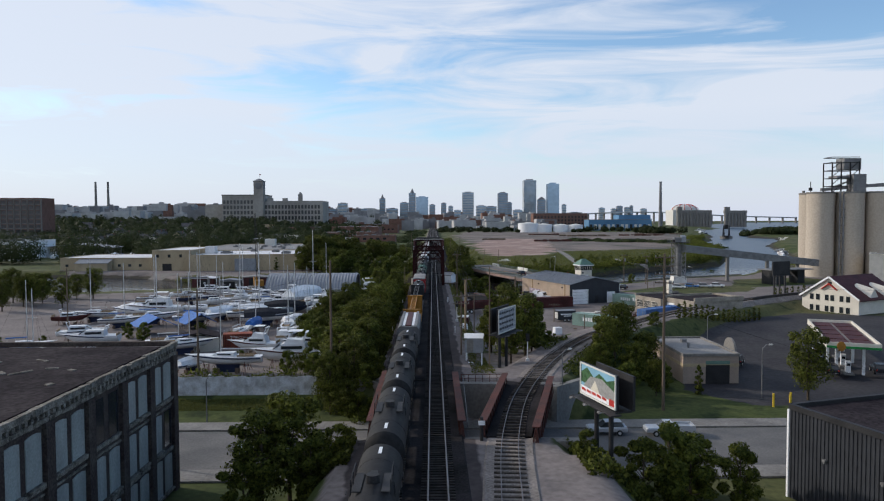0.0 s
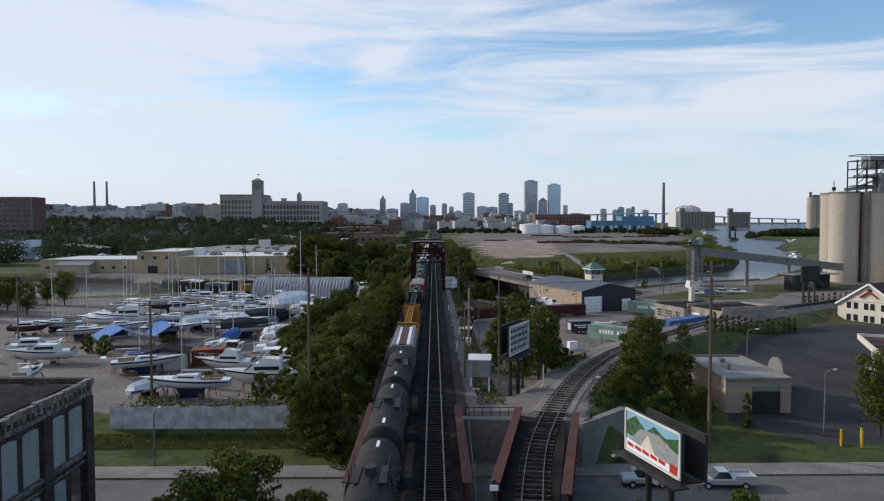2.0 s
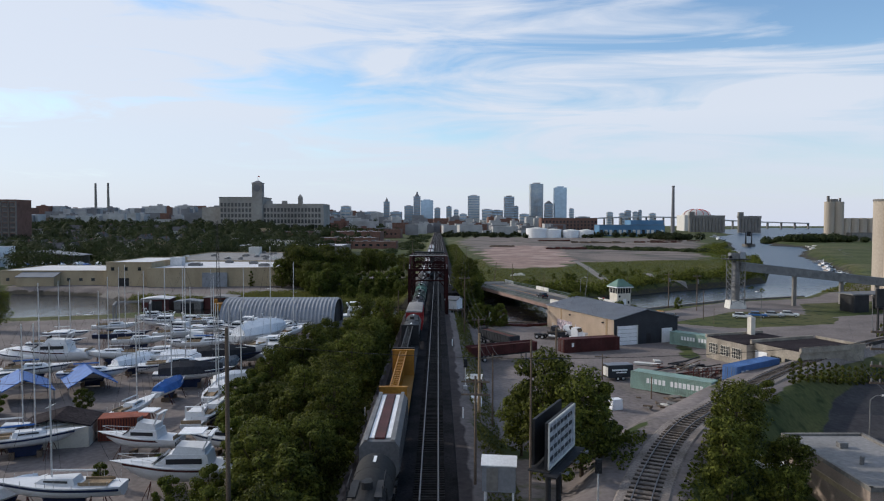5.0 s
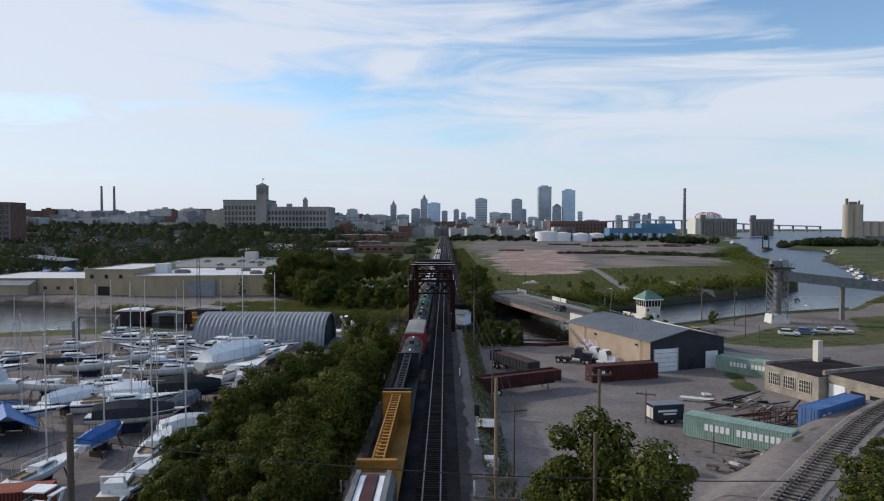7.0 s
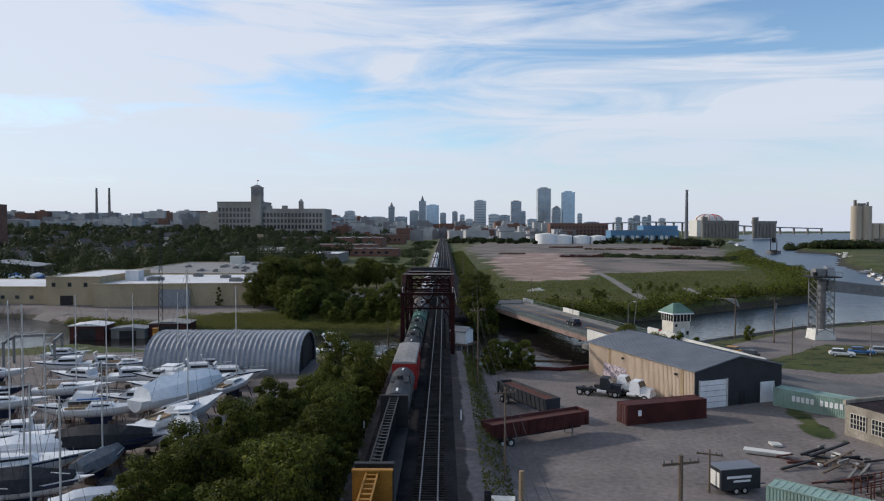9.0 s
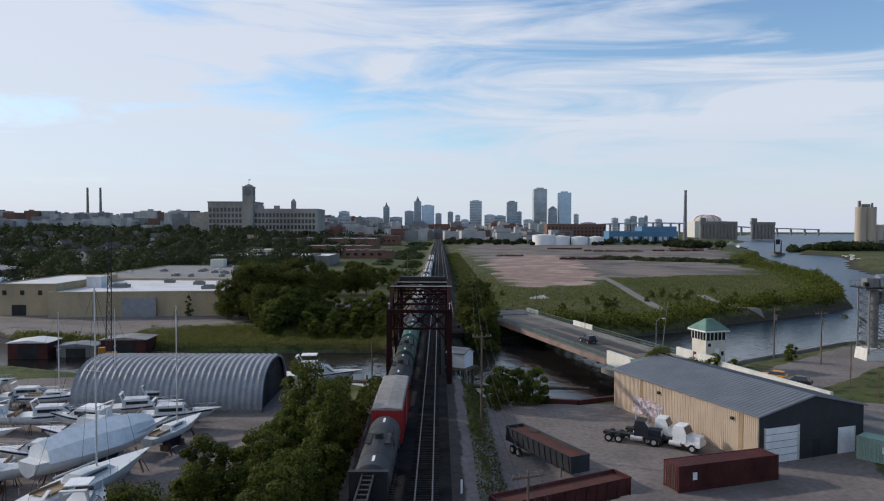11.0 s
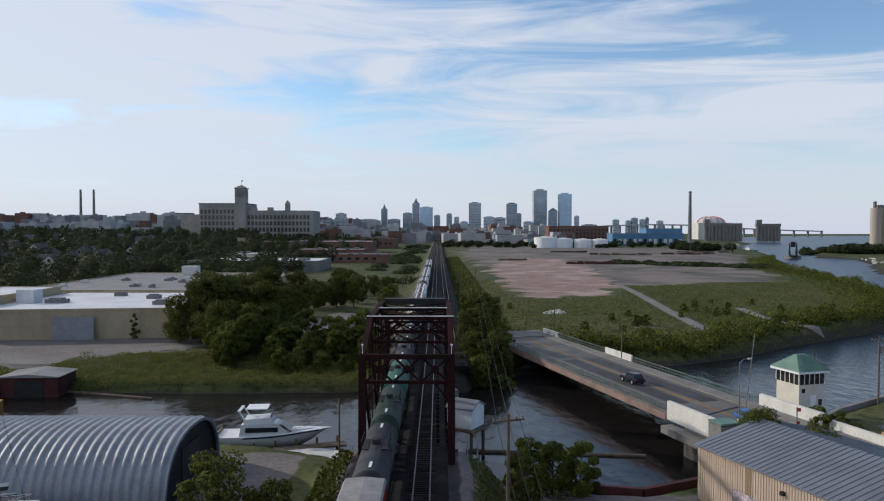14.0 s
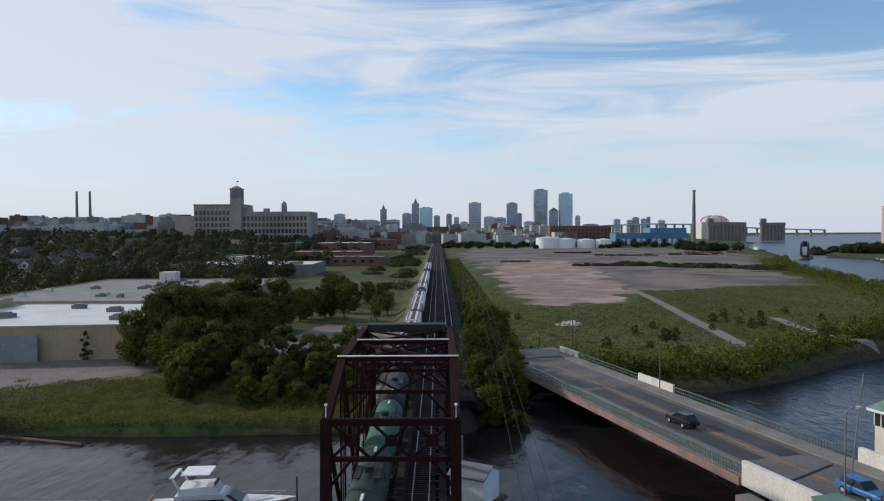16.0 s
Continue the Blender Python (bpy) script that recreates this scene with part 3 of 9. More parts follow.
# ---- railway ----
def rails(xc, y0, y1, name):
    th = thing(name, "steel railway track on dark wooden ties", "railway track", kind="structure")
    for s in (-1, 1):
        mb = Mb()
        x = xc + s * 0.7525
        mb.yprism([(x - 0.07, RAIL_Z - 0.15), (x + 0.07, RAIL_Z - 0.15), (x + 0.015, RAIL_Z - 0.12), (x + 0.035, RAIL_Z - 0.03), (x + 0.035, RAIL_Z), (x - 0.035, RAIL_Z), (x - 0.035, RAIL_Z - 0.03), (x - 0.015, RAIL_Z - 0.12)], y0, y1)
        part("rail", mb, M_RAIL, th)
    tie = Mb().box((0, 0, 0), (2.6, 0.23, 0.18)).mesh("tie", M_TIE)
    y = y0
    n = 0
    rest = Mb()
    while y < min(y1, 420):
        if n < 300 and y > 40:
            o = new("tie", tie)
            o.parent = th
            o.matrix_basis = pose(xc, y, RAIL_Z - 0.24, 0, 0, random.uniform(-1, 1))
            n += 1
        else:
            rest.box((xc, y, RAIL_Z - 0.24), (2.6, 0.23, 0.18))
        y += 0.56
    tagged(part("ties", rest, M_TIE, th), kind="stuff")
    return th


rails(0.0, -40, 1700, "railway_track")
rails(-3.95, -40, 1700, "railway_track")
rails(4.3, 285, 1700, "railway_track")


def bed(xs, y0, y1, name):
    mb = Mb()
    mb.yprism([(xs[0] - 1.2, TR_Z - 0.9), (xs[1] + 1.2, TR_Z - 0.9), (xs[1], TR_Z + 0.07), (xs[0], TR_Z + 0.07)], y0, y1)
    return solo(name, mb, M_BALL, "grey crushed stone ballast under the tracks", "ballast", kind="structure")


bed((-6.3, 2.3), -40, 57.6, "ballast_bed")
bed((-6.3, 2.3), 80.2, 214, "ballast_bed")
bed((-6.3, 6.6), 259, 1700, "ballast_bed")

# the branch curving off to the silos
sp = thing("branch_track", "curved rusty branch track on weathered ties", "railway track", kind="structure")
fineS = spline(SPUR, 0.56)
tie2 = Mb().box((0, 0, 0), (0.23, 2.6, 0.18)).mesh("tie", M_TIEP)
for s in (-0.7525, 0.7525):
    rings = []
    for i, p in enumerate(fineS):
        d = (fineS[min(i + 1, len(fineS) - 1)] - fineS[max(i - 1, 0)]).normalized()
        q = p + Vector((d[1], -d[0])) * s
        n_ = Vector((d[1], -d[0])) * 0.036
        rings.append([(q[0] - n_[0], q[1] - n_[1], RAIL_Z - 0.15), (q[0] + n_[0], q[1] + n_[1], RAIL_Z - 0.15), (q[0] + n_[0], q[1] + n_[1], RAIL_Z), (q[0] - n_[0], q[1] - n_[1], RAIL_Z)])
    part("rail", Mb().loft(rings), M_RAIL, sp)
k = 0
for i, p in enumerate(fineS[:-1]):
    if p[1] < 38 or k >= 300:
        continue
    d = fineS[i + 1] - p
    o = new("tie", tie2)
    o.parent = sp
    o.matrix_basis = pose(p[0], p[1], RAIL_Z - 0.24, 0, 0, math.degrees(math.atan2(d[1], d[0])))
    k += 1
rings = []
for i, p in enumerate(SPUR_L):
    if 57.6 < p[1] < 80:
        continue
    d = (SPUR_L[min(i + 1, len(SPUR_L) - 1)] - SPUR_L[max(i - 1, 0)]).normalized()
    s = Vector((d[1], -d[0]))
    rings.append([(p[0] + s[0] * w, p[1] + s[1] * w, z) for w, z in ((-3.4, TR_Z - 0.9), (3.4, TR_Z - 0.9), (2.0, TR_Z + 0.06), (-2.0, TR_Z + 0.06))])
k = next(i for i, r in enumerate(rings) if r[0][1] > 70)
for rr in (rings[:k], rings[k:]):
    solo("ballast_bed", Mb().loft(rr), M_BALLP, "pale crushed stone ballast under the branch", "ballast", kind="structure")

# ---- buildings and bridges ----
def win_row(parent, pane_mat, frame_mat, o, u, count, gap, w, h, z, out=0.06, name="window"):
    """Windows on a wall: o the first one's foot on the wall, u the way along it."""
    u = Vector((u[0], u[1], 0)).normalized()
    ang = math.degrees(math.atan2(u[1], u[0]))
    key = (pane_mat.name, frame_mat.name, w, h)
    if key not in WIN:
        fm = Mb()
        t = min(0.14, w * 0.1)
        for bx in (((0, 0, t / 2), (w, 2 * out, t)), ((0, 0, h - t / 2), (w, 2 * out, t)), ((-w / 2 + t / 2, 0, h / 2), (t, 2 * out, h - 2 * t)), ((w / 2 - t / 2, 0, h / 2), (t, 2 * out, h - 2 * t))):
            fm.box(*bx)
        WIN[key] = (fm.mesh(name, frame_mat), Mb().box((0, 0, h / 2), (w - 2 * t, out, h - 2 * t)).mesh("pane", pane_mat))
    for k in range(count):
        p = Vector((o[0], o[1], z)) + u * (gap * k)
        a = new(name, WIN[key][0])
        a.parent = parent
        a.matrix_basis = pose(p[0], p[1], p[2], 0, 0, ang)
        b = new("pane", WIN[key][1])
        b.parent = a


WIN = {}


def block(name, label, poly, z0, z1, wall, roof, parapet=0.5, cat="building", group=""):
    """A flat-roofed building on a plan, with a parapet round its roof. Returns its Empty, which stands at the origin."""
    th = thing(name, label, cat, group=group)
    cx = sum(p[0] for p in poly) / len(poly)
    cy = sum(p[1] for p in poly) / len(poly)
    th.location = (cx, cy, z0)
    q = [(x - cx, y - cy) for x, y in poly]
    part("wall", Mb().prism(q, -0.6, z1 - z0), wall, th)
    n = len(q)
    if parapet:
        pm = Mb()
        for i in range(n):
            a, b = q[i], q[(i + 1) % n]
            pm.beam((a[0], a[1], z1 - z0 + parapet / 2), (b[0], b[1], z1 - z0 + parapet / 2), 0.35, parapet)
        part("parapet", pm, wall, th)
    f = 0.995
    part("roof", Mb().prism([(x * f, y * f) for x, y in q], z1 - z0 + 0.01, z1 - z0 + 0.14), roof, th)
    return th


# old brick works on the street corner
bw = thing("brick_warehouse", "sooty multi-storey brick warehouse with boarded windows and tar roof", "building", (-24.5, 57.8, -2))
wallm = Mb().box((-30, -35, 6.6), (60, 70, 13.4))
part("wall", wallm, M_BRICKD, bw)
rm = Mb().box((-30.2, -35.2, 13.38), (58.6, 68.6, 0.2))
part("roof", rm, M_ROOFD, bw, "patched black tar roof")
cor = Mb()
rnd = random.Random(5)
for zc, hh, pr in ((13.55, 0.5, 0.30), (12.75, 0.35, 0.16), (8.75, 0.32, 0.22), (8.2, 0.2, 0.12), (4.2, 0.32, 0.2)):
    y = 0.1
    cor = Mb()
    while y > -68:
        ln = rnd.uniform(0.35, 1.1)
        if zc > 12:
            cor = Mb()
        cor.box((pr / 2 - 0.05, y - ln / 2, zc + rnd.uniform(-0.03, 0.03)), (pr + rnd.uniform(0, 0.14), ln * 0.96, hh * rnd.uniform(0.75, 1.0)))
        y -= ln
        if zc > 12:
            part("cornice_stone", cor, M_STONE, bw)
    if zc < 12:
        part("cornice", cor, M_STONE, bw, "crumbling pale stone cornice course")
cap = Mb().box((-30, 0.02, 13.6), (60.2, 0.5, 0.42)).box((-60, -35, 13.6), (0.5, 70, 0.42))
part("parapet", cap, M_BRICKD, bw)
den = Mb().box((0, 0, 0), (0.22, 0.26, 0.30)).mesh("dentil", M_STONE)
y = -0.3
while y > -68:
    o = new("dentil", den)
    o.parent = bw
    o.location = (0.16, y, 13.15)
    y -= 0.62
for k in range(12):
    yc = -3.2 - 5.35 * k
    part("pier", Mb().box((0.12, yc + 2.68, 6.0), (0.36, 1.0, 13.2)), M_BRICKD, bw)
    for r, (z0, hh) in enumerate(((9.0, 3.2), (4.7, 3.2), (0.6, 3.2))):
        for s in (-1, 1):
            y0 = yc + s * 1.15
            if (k, r, s) in ((2, 0, 1), (2, 0, -1), (0, 1, 1)):
                # missing panes: a dark slab stands for the shaded opening
                wn_ = part("window", Mb().box((-0.02, y0, z0 + hh / 2), (0.1, 1.5, hh)), M_GLASS, bw, "open window drawn as a dark slab")
                continue
            arch = [(-0.84, 0), (0.84, 0), (0.84, hh - 0.1), (0.45, hh), (0, hh + 0.03), (-0.45, hh), (-0.84, hh - 0.1)]
            wb = Mb()
            wb.loft([[(x, y0 + a, z0 + b) for a, b in arch] for x in (-0.02, 0.06)])
            w_ = part("window", wb, M_BOARD, bw, "boarded window pane")
            part("sill", Mb().box((0.12, y0, z0 - 0.12), (0.34, 1.75, 0.2)), M_STONE, w_)
# debris on its roof
deb = Mb()
for k in range(26):
    a = rnd.uniform(0, 3)
    deb.box((rnd.uniform(-18, -2), rnd.uniform(-26, -4), 13.52), (rnd.uniform(0.2, 1.8), rnd.uniform(0.1, 0.5), 0.08), a)
part("roof_debris", deb, M_STONE, bw, "torn roofing scraps")
part("chimney_stub", Mb().box((-16, -24, 13.7), (1.6, 1.2, 0.5)), M_STONE, bw)

# ribbed black hall
bh = thing("black_hall", "black ribbed metal warehouse with flat roof and pale corner trim", "building", (31.6, 54.2, -2), 17)
part("wall", Mb().box((15, -15, 4.0), (30, 30, 8.1)), M_CHAR, bh)
rib = Mb()
for k in range(75):
    rib.box((-0.03, -0.2 - k * 0.4, 4.0), (0.08, 0.14, 7.9))
part("cladding_rib", rib, M_CHAR, bh)
part("roof", Mb().box((15, -15, 8.12), (29.2, 29.2, 0.1)), M_ROOFD, bh)
pp = Mb().box((15, -0.15, 8.25), (30.2, 0.4, 0.5)).box((-0.02, -15, 8.25), (0.4, 29.6, 0.5))
part("parapet", pp, M_DARK, bh)
part("corner_trim", Mb().box((-0.05, 0.03, 3.95), (0.22, 0.2, 8.0)), M_WHITE, bh, "white corner trim")
for k in range(4):
    part("wall_lamp", Mb().box((-0.15, -4 - k * 5.5, 4.6), (0.25, 0.3, 0.2)).cyl((-0.15, -4 - k * 5.5, 4.5), (-0.15, -4 - k * 5.5, 4.38), 0.12), M_STEEL, bh)

# railway girders over the street
def girder(a, b):
    g = thing("plate_girder", "rust-red riveted plate girder beside the track", "bridge girder", (a[0], a[1], 2.0), group="girders over the street")
    d = Vector((b[0] - a[0], b[1] - a[1], 0))
    m = Mb().beam((0, 0, 1.05), d + Vector((0, 0, 1.05)), 0.10, 2.1)
    part("web", m, M_RUST, g)
    part("top_flange", Mb().beam((0, 0, 2.14), d + Vector((0, 0, 2.14)), 0.75, 0.09), M_RUST, g)
    part("bottom_flange", Mb().beam((0, 0, 0.02), d + Vector((0, 0, 0.02)), 0.6, 0.08), M_RUST, g)
    n = 12
    s = Vector((d[1], -d[0], 0)).normalized()
    for k in range(n + 1):
        p = d * (k / n)
        st = Mb().beam(p - s * 0.3 + Vector((0, 0, 0.08)), p - s * 0.06 + Vector((0, 0, 1.9)), 0.08, 0.12).beam(p + s * 0.3 + Vector((0, 0, 0.08)), p + s * 0.06 + Vector((0, 0, 1.9)), 0.08, 0.12)
        part("stiffener", st, M_RUST, g)


for a, b in (((-6.3, 57.8), (-6.3, 79.8)), ((2.35, 57.6), (2.35, 79.0)), ((4.3, 57.6), (8.5, 78.0)), ((9.0, 55.4), (13.8, 76.0))):
    girder(a, b)
deck = Mb().box((-2.0, 68.7, 2.45), (8.2, 22.6, 0.7))
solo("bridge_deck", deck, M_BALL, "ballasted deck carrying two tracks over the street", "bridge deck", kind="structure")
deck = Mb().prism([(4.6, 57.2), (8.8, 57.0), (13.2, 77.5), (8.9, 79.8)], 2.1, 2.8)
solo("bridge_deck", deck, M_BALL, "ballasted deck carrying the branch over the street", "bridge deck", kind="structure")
for nm, poly in (("abutment", [(-7.4, 80.0), (15.5, 78.6), (16.5, 79.8), (-7.4, 81.2)]), ("abutment", [(-13, 56.8), (14, 56.2), (14, 57.4), (-13, 58.0)]),
                 ("wing_wall", [(-6.6, 80.2), (-7.2, 80.0), (-15.5, 86.5), (-15.0, 87.2)]), ("wing_wall", [(14.2, 77.8), (14.8, 77.4), (21, 83.5), (20.4, 84.2)])):
    solo(nm, Mb().prism(poly, -2.4, 2.55), M_CONC, "stained grey concrete wall carrying the embankment", "retaining wall", kind="structure")
rl = thing("guard_rail", "yellowed steel guard rail over the abutment", "railing", (3.2, 80.4, 2.5))
for k in range(7):
    part("post", Mb().box((k * 0.9, 0, 0.5), (0.07, 0.07, 1.0)), M_RUST, rl)
for z in (0.5, 0.98):
    part("rail", Mb().box((2.7, 0, z), (5.6, 0.06, 0.07)), M_RUST, rl)
wk = thing("walkway_rail", "steel walkway rail along the girder", "railing", (2.95, 58, 2.6))
part("rail", Mb().beam((0, 0, 1.0), (0.4, 21, 1.0), 0.05), M_STEEL, wk)
for k in range(9):
    part("post", Mb().box((0.05 * k, 21 * k / 8, 0.5), (0.05, 0.05, 1.0)), M_STEEL, wk)

# through truss over the river
tb = thing("truss_bridge", "dark red riveted steel through truss railway bridge", "railway bridge", (0, 0, 0))
TY = [209.4, 218.1, 226.8, 235.5, 244.2]
TX = (-6.2, 2.85)
TZ = 16.1
TP = 13.4          # height of the portals
YM = 226.8
for x in TX:
    part("bottom_chord", Mb().box((x, YM, 2.3), (0.5, 37.2, 0.8)), M_TRUSS, tb)
    part("top_chord", Mb().box((x, YM, TZ), (0.65, 18.0, 0.6)), M_TRUSS, tb)
    for ya, yb in ((TY[0], TY[1]), (TY[4], TY[3])):
        part("inclined_chord", Mb().beam((x, ya, TP), (x, yb, TZ), 0.6, 0.6, (1, 0, 0)), M_TRUSS, tb)
        part("end_post", Mb().beam((x, ya + (0.8 if ya > YM else -0.8), 2.2), (x, ya, TP + 0.2), 0.62, 0.7, (1, 0, 0)), M_TRUSS, tb)
        # lacing bars on the inner face of the end post
        lac = Mb()
        for k in range(14):
            z = 3.0 + k * 0.72
            lac.beam((x + (0.34 if x < 0 else -0.34), ya - 0.28, z), (x + (0.34 if x < 0 else -0.34), ya + 0.28, z + 0.7), 0.05, 0.09, (1, 0, 0))
        part("lacing", lac, M_TRUSS, tb)["kind"] = "stuff"
    for y in TY[1:-1]:
        pm = Mb().box((x - 0.17, y, 9.2), (0.1, 0.45, 13.4)).box((x + 0.17, y, 9.2), (0.1, 0.45, 13.4))
        for z in range(3, 15):
            pm.beam((x, y - 0.2, z), (x, y + 0.2, z + 1), 0.3, 0.05, (1, 0, 0))
        part("vertical", pm, M_TRUSS, tb)
    for a, za, b, zb in ((TY[0], TP, TY[1], 2.7), (TY[1], TZ, TY[2], 2.7), (TY[3], TZ, TY[2], 2.7), (TY[4], TP, TY[3], 2.7)):
        part("diagonal", Mb().beam((x, a, za - 0.2), (x, b, zb), 0.32, 0.28, (1, 0, 0)), M_TRUSS, tb)
for i, y in enumerate(TY[1:-1]):
    part("top_strut", Mb().box((-1.68, y, TZ + 0.12), (9.5, 0.34, 0.34)), M_TRUSS, tb)
    sw = Mb().box((-1.68, y, TZ - 2.6), (8.6, 0.22, 0.3))
    for k in range(2):
        x0, x1 = -6.0 + k * 4.33, -6.0 + (k + 1) * 4.33
        sw.beam((x0, y, TZ - 0.2), (x1, y, TZ - 2.5), 0.16, 0.14, (0, 1, 0)).beam((x1, y, TZ - 0.2), (x0, y, TZ - 2.5), 0.16, 0.14, (0, 1, 0))
    sw.beam((-6.1, y, TZ - 4.8), (-4.0, y, TZ - 2.6), 0.2, 0.2, (0, 1, 0)).beam((2.7, y, TZ - 4.8), (0.6, y, TZ - 2.6), 0.2, 0.2, (0, 1, 0))
    part("sway_frame", sw, M_TRUSS, tb)
    if i < 2:
        part("top_lateral", Mb().beam((-6.1, y, TZ), (2.7, TY[i + 2], TZ), 0.2).beam((2.7, y, TZ), (-6.1, TY[i + 2], TZ), 0.2), M_TRUSS, tb)
# pale bars added on two struts, standing for their bright edges
for y, w in ((TY[1], 9.9), (TY[2], 8.6)):
    part("strut_plank", Mb().box((-1.68, y - 0.05, TZ + 0.36), (w, 0.32, 0.08)), M_CONCW, tb, "pale bar along the top of the strut")
# portal frames with crossed bars
for y in (TY[0], TY[4]):
    za, zb = TP - 2.6, TP
    part("portal_beam", Mb().box((-1.68, y, za), (8.5, 0.3, 0.32)), M_TRUSS, tb)
    part("portal_beam", Mb().box((-1.68, y, zb), (9.2, 0.4, 0.5)), M_TRUSS, tb)
    for k in range(3):
        x0, x1 = -5.9 + k * 2.82, -5.9 + (k + 1) * 2.82
        part("portal_cross", Mb().beam((x0, y, za), (x1, y, zb), 0.2, 0.16, (0, 1, 0)).beam((x1, y, za), (x0, y, zb), 0.2, 0.16, (0, 1, 0)).cyl(((x0 + x1) / 2, y - 0.15, (za + zb) / 2), ((x0 + x1) / 2, y + 0.1, (za + zb) / 2), 0.42, n=12), M_TRUSS, tb)
    for x0, x1 in ((-6.0, -4.4), (2.65, 1.05)):
        part("knee_brace", Mb().beam((x0, y, za - 2.0), (x1, y, za), 0.2), M_TRUSS, tb)
for x in (-6.2, 2.85):
    part("lamp_post", Mb().box((x, TY[0], TP + 0.7), (0.06, 0.06, 1.0)).box((x, TY[0], TP + 1.2), (0.2, 0.2, 0.14)), M_WHITE, tb, "small white marker post")
flo = Mb()
for k in range(26):
    flo.box((-1.68, 210 + k * 2.05, 2.15), (9, 0.35, 0.5))
for x in (-4.8, -3.1, -0.85, 0.85):
    flo.box((x, 236, 2.5), (0.3, 54, 0.35))
part("floor_beams", flo, M_DARK, tb)
for x in (-6.0, 2.7):
    part("plate_girder", Mb().box((x, 254.6, 2.0), (0.35, 17.6, 1.5)), M_TRUSS, tb)
part("walk_plank", Mb().box((-1.95, 237, 2.75), (1.2, 50, 0.08)), M_TIE, tb)
part("walk_plank", Mb().box((2.0, 237, 2.72), (0.7, 50, 0.08)), M_TIE, tb)
# machinery frame and pier
part("machinery_house", Mb().box((-1.7, 235.5, TZ + 0.3), (8.2, 1.6, 0.8)).box((-1.0, 235.0, TZ - 1.2), (1.2, 1.8, 2.2)), M_DARK, tb)
for y in (210.5, 245.0, 261.5):
    solo("bridge_pier", Mb().prism([(-7.5, y - 1.6), (4, y - 1.6), (4.6, y), (4, y + 1.6), (-7.5, y + 1.6), (-8.1, y)], -4, 1.9), M_CONC, "stained concrete pier standing in the river", "bridge pier", kind="structure")
ten = thing("bridge_tender_shack", "small white metal shack with grey gable roof by the bridge", "shack", (4.9, 224.6, 2.2), -30)
part("wall", Mb().xprism([(-1.6, 0), (1.6, 0), (1.6, 2.4), (0, 3.1), (-1.6, 2.4)], -1.7, 1.7), M_WHITE, ten)
part("roof", Mb().xprism([(-1.85, 2.32), (0, 3.14), (1.85, 2.32), (1.85, 2.44), (0, 3.28), (-1.85, 2.44)], -1.9, 1.9), M_ROOFG, ten)
part("door", Mb().box((-1.0, -1.62, 1.05), (0.8, 0.06, 2.0)), M_STEEL, ten)
part("platform", Mb().box((0, 0, -0.15), (4.6, 4.4, 0.3)).box((-1.6, -1.6, -2.5), (0.3, 0.3, 4.6)).box((1.6, -1.6, -2.5), (0.3, 0.3, 4.6)).box((1.6, 1.6, -2.5), (0.3, 0.3, 4.6)), M_WOOD, ten)

# road bridge
M_FASCIA = mat("faded_fascia", (0.27, 0.19, 0.165), 0.85, var=0.2, scale=0.4)
rb = thing("road_bridge", "concrete and steel road bridge with worn deck over the river", "road bridge")
A, Bp = Vector((18.9, 297.0, 2.6)), Vector((44.6, 207.5, 2.6))
rd = (Bp - A).normalized()
rs = Vector((-rd[1], rd[0], 0))   # towards the far side (east)
if rs[0] < 0:
    rs = -rs


def rbp(k, w, z=0.0):
    return A + (Bp - A) * k + rs * w + Vector((0, 0, z))


part("deck", Mb().beam(rbp(0, 0, -0.3), rbp(1, 0, -0.3), 14.4, 0.6), M_ROAD, rb, "worn two-lane road deck")
for w in (-5.9, 5.9):
    part("walkway", Mb().beam(rbp(0, w, 0.12), rbp(1, w, 0.12), 2.4, 0.22), M_CONC, rb)
for w in (-2.3, 2.3):
    part("lane_grating", Mb().beam(rbp(0.34, w, 0.02), rbp(0.70, w, 0.02), 2.7, 0.03), M_ASPH, rb, "dark worn lane surface")
part("centre_line", Mb().beam(rbp(0.0, -0.12, 0.012), rbp(1.0, -0.12, 0.012), 0.12, 0.02).beam(rbp(0.0, 0.12, 0.012), rbp(1, 0.12, 0.012), 0.12, 0.02), M_YELLOW, rb)
part("joint", Mb().beam(rbp(0.77, -4.0, 0.03), rbp(0.74, 4.0, 0.03), 0.3, 0.04), M_DARK, rb)
for w in (-7.1, 7.1):
    part("girder", Mb().beam(rbp(0.06, w, -0.5), rbp(0.74, w, -0.5), 0.35, 0.9), M_FASCIA, rb, "faded pink-tan fascia")
    rr = part("railing", Mb().beam(rbp(0.08, w, 1.1), rbp(0.74, w, 1.1), 0.14, 0.12).beam(rbp(0.08, w, 0.6), rbp(0.74, w, 0.6), 0.08, 0.08), M_TRAIL, rb)
    bal = Mb()
    for k in range(150):
        bal.box(rbp(0.08 + 0.66 * k / 149, w, 0.6), (0.06, 0.06, 1.1))
    part("baluster", bal, M_TRAIL, rb)
    part("parapet", Mb().beam(rbp(0.745, w, 0.5), rbp(0.86, w, 0.5), 0.5, 2.4).beam(rbp(0.87, w, 0.2), rbp(1.12, w, 0.2), 0.5, 2.0), M_CONCW, rb, "white painted concrete parapet")
    part("parapet", Mb().beam(rbp(0.0, w, 0.5), rbp(0.08, w, 0.5), 0.5, 1.4), M_CONCW, rb)
part("parapet", Mb().beam(rbp(0.30, 7.15, 0.75), rbp(0.40, 7.15, 0.75), 0.3, 1.2), M_CONCW, rb)
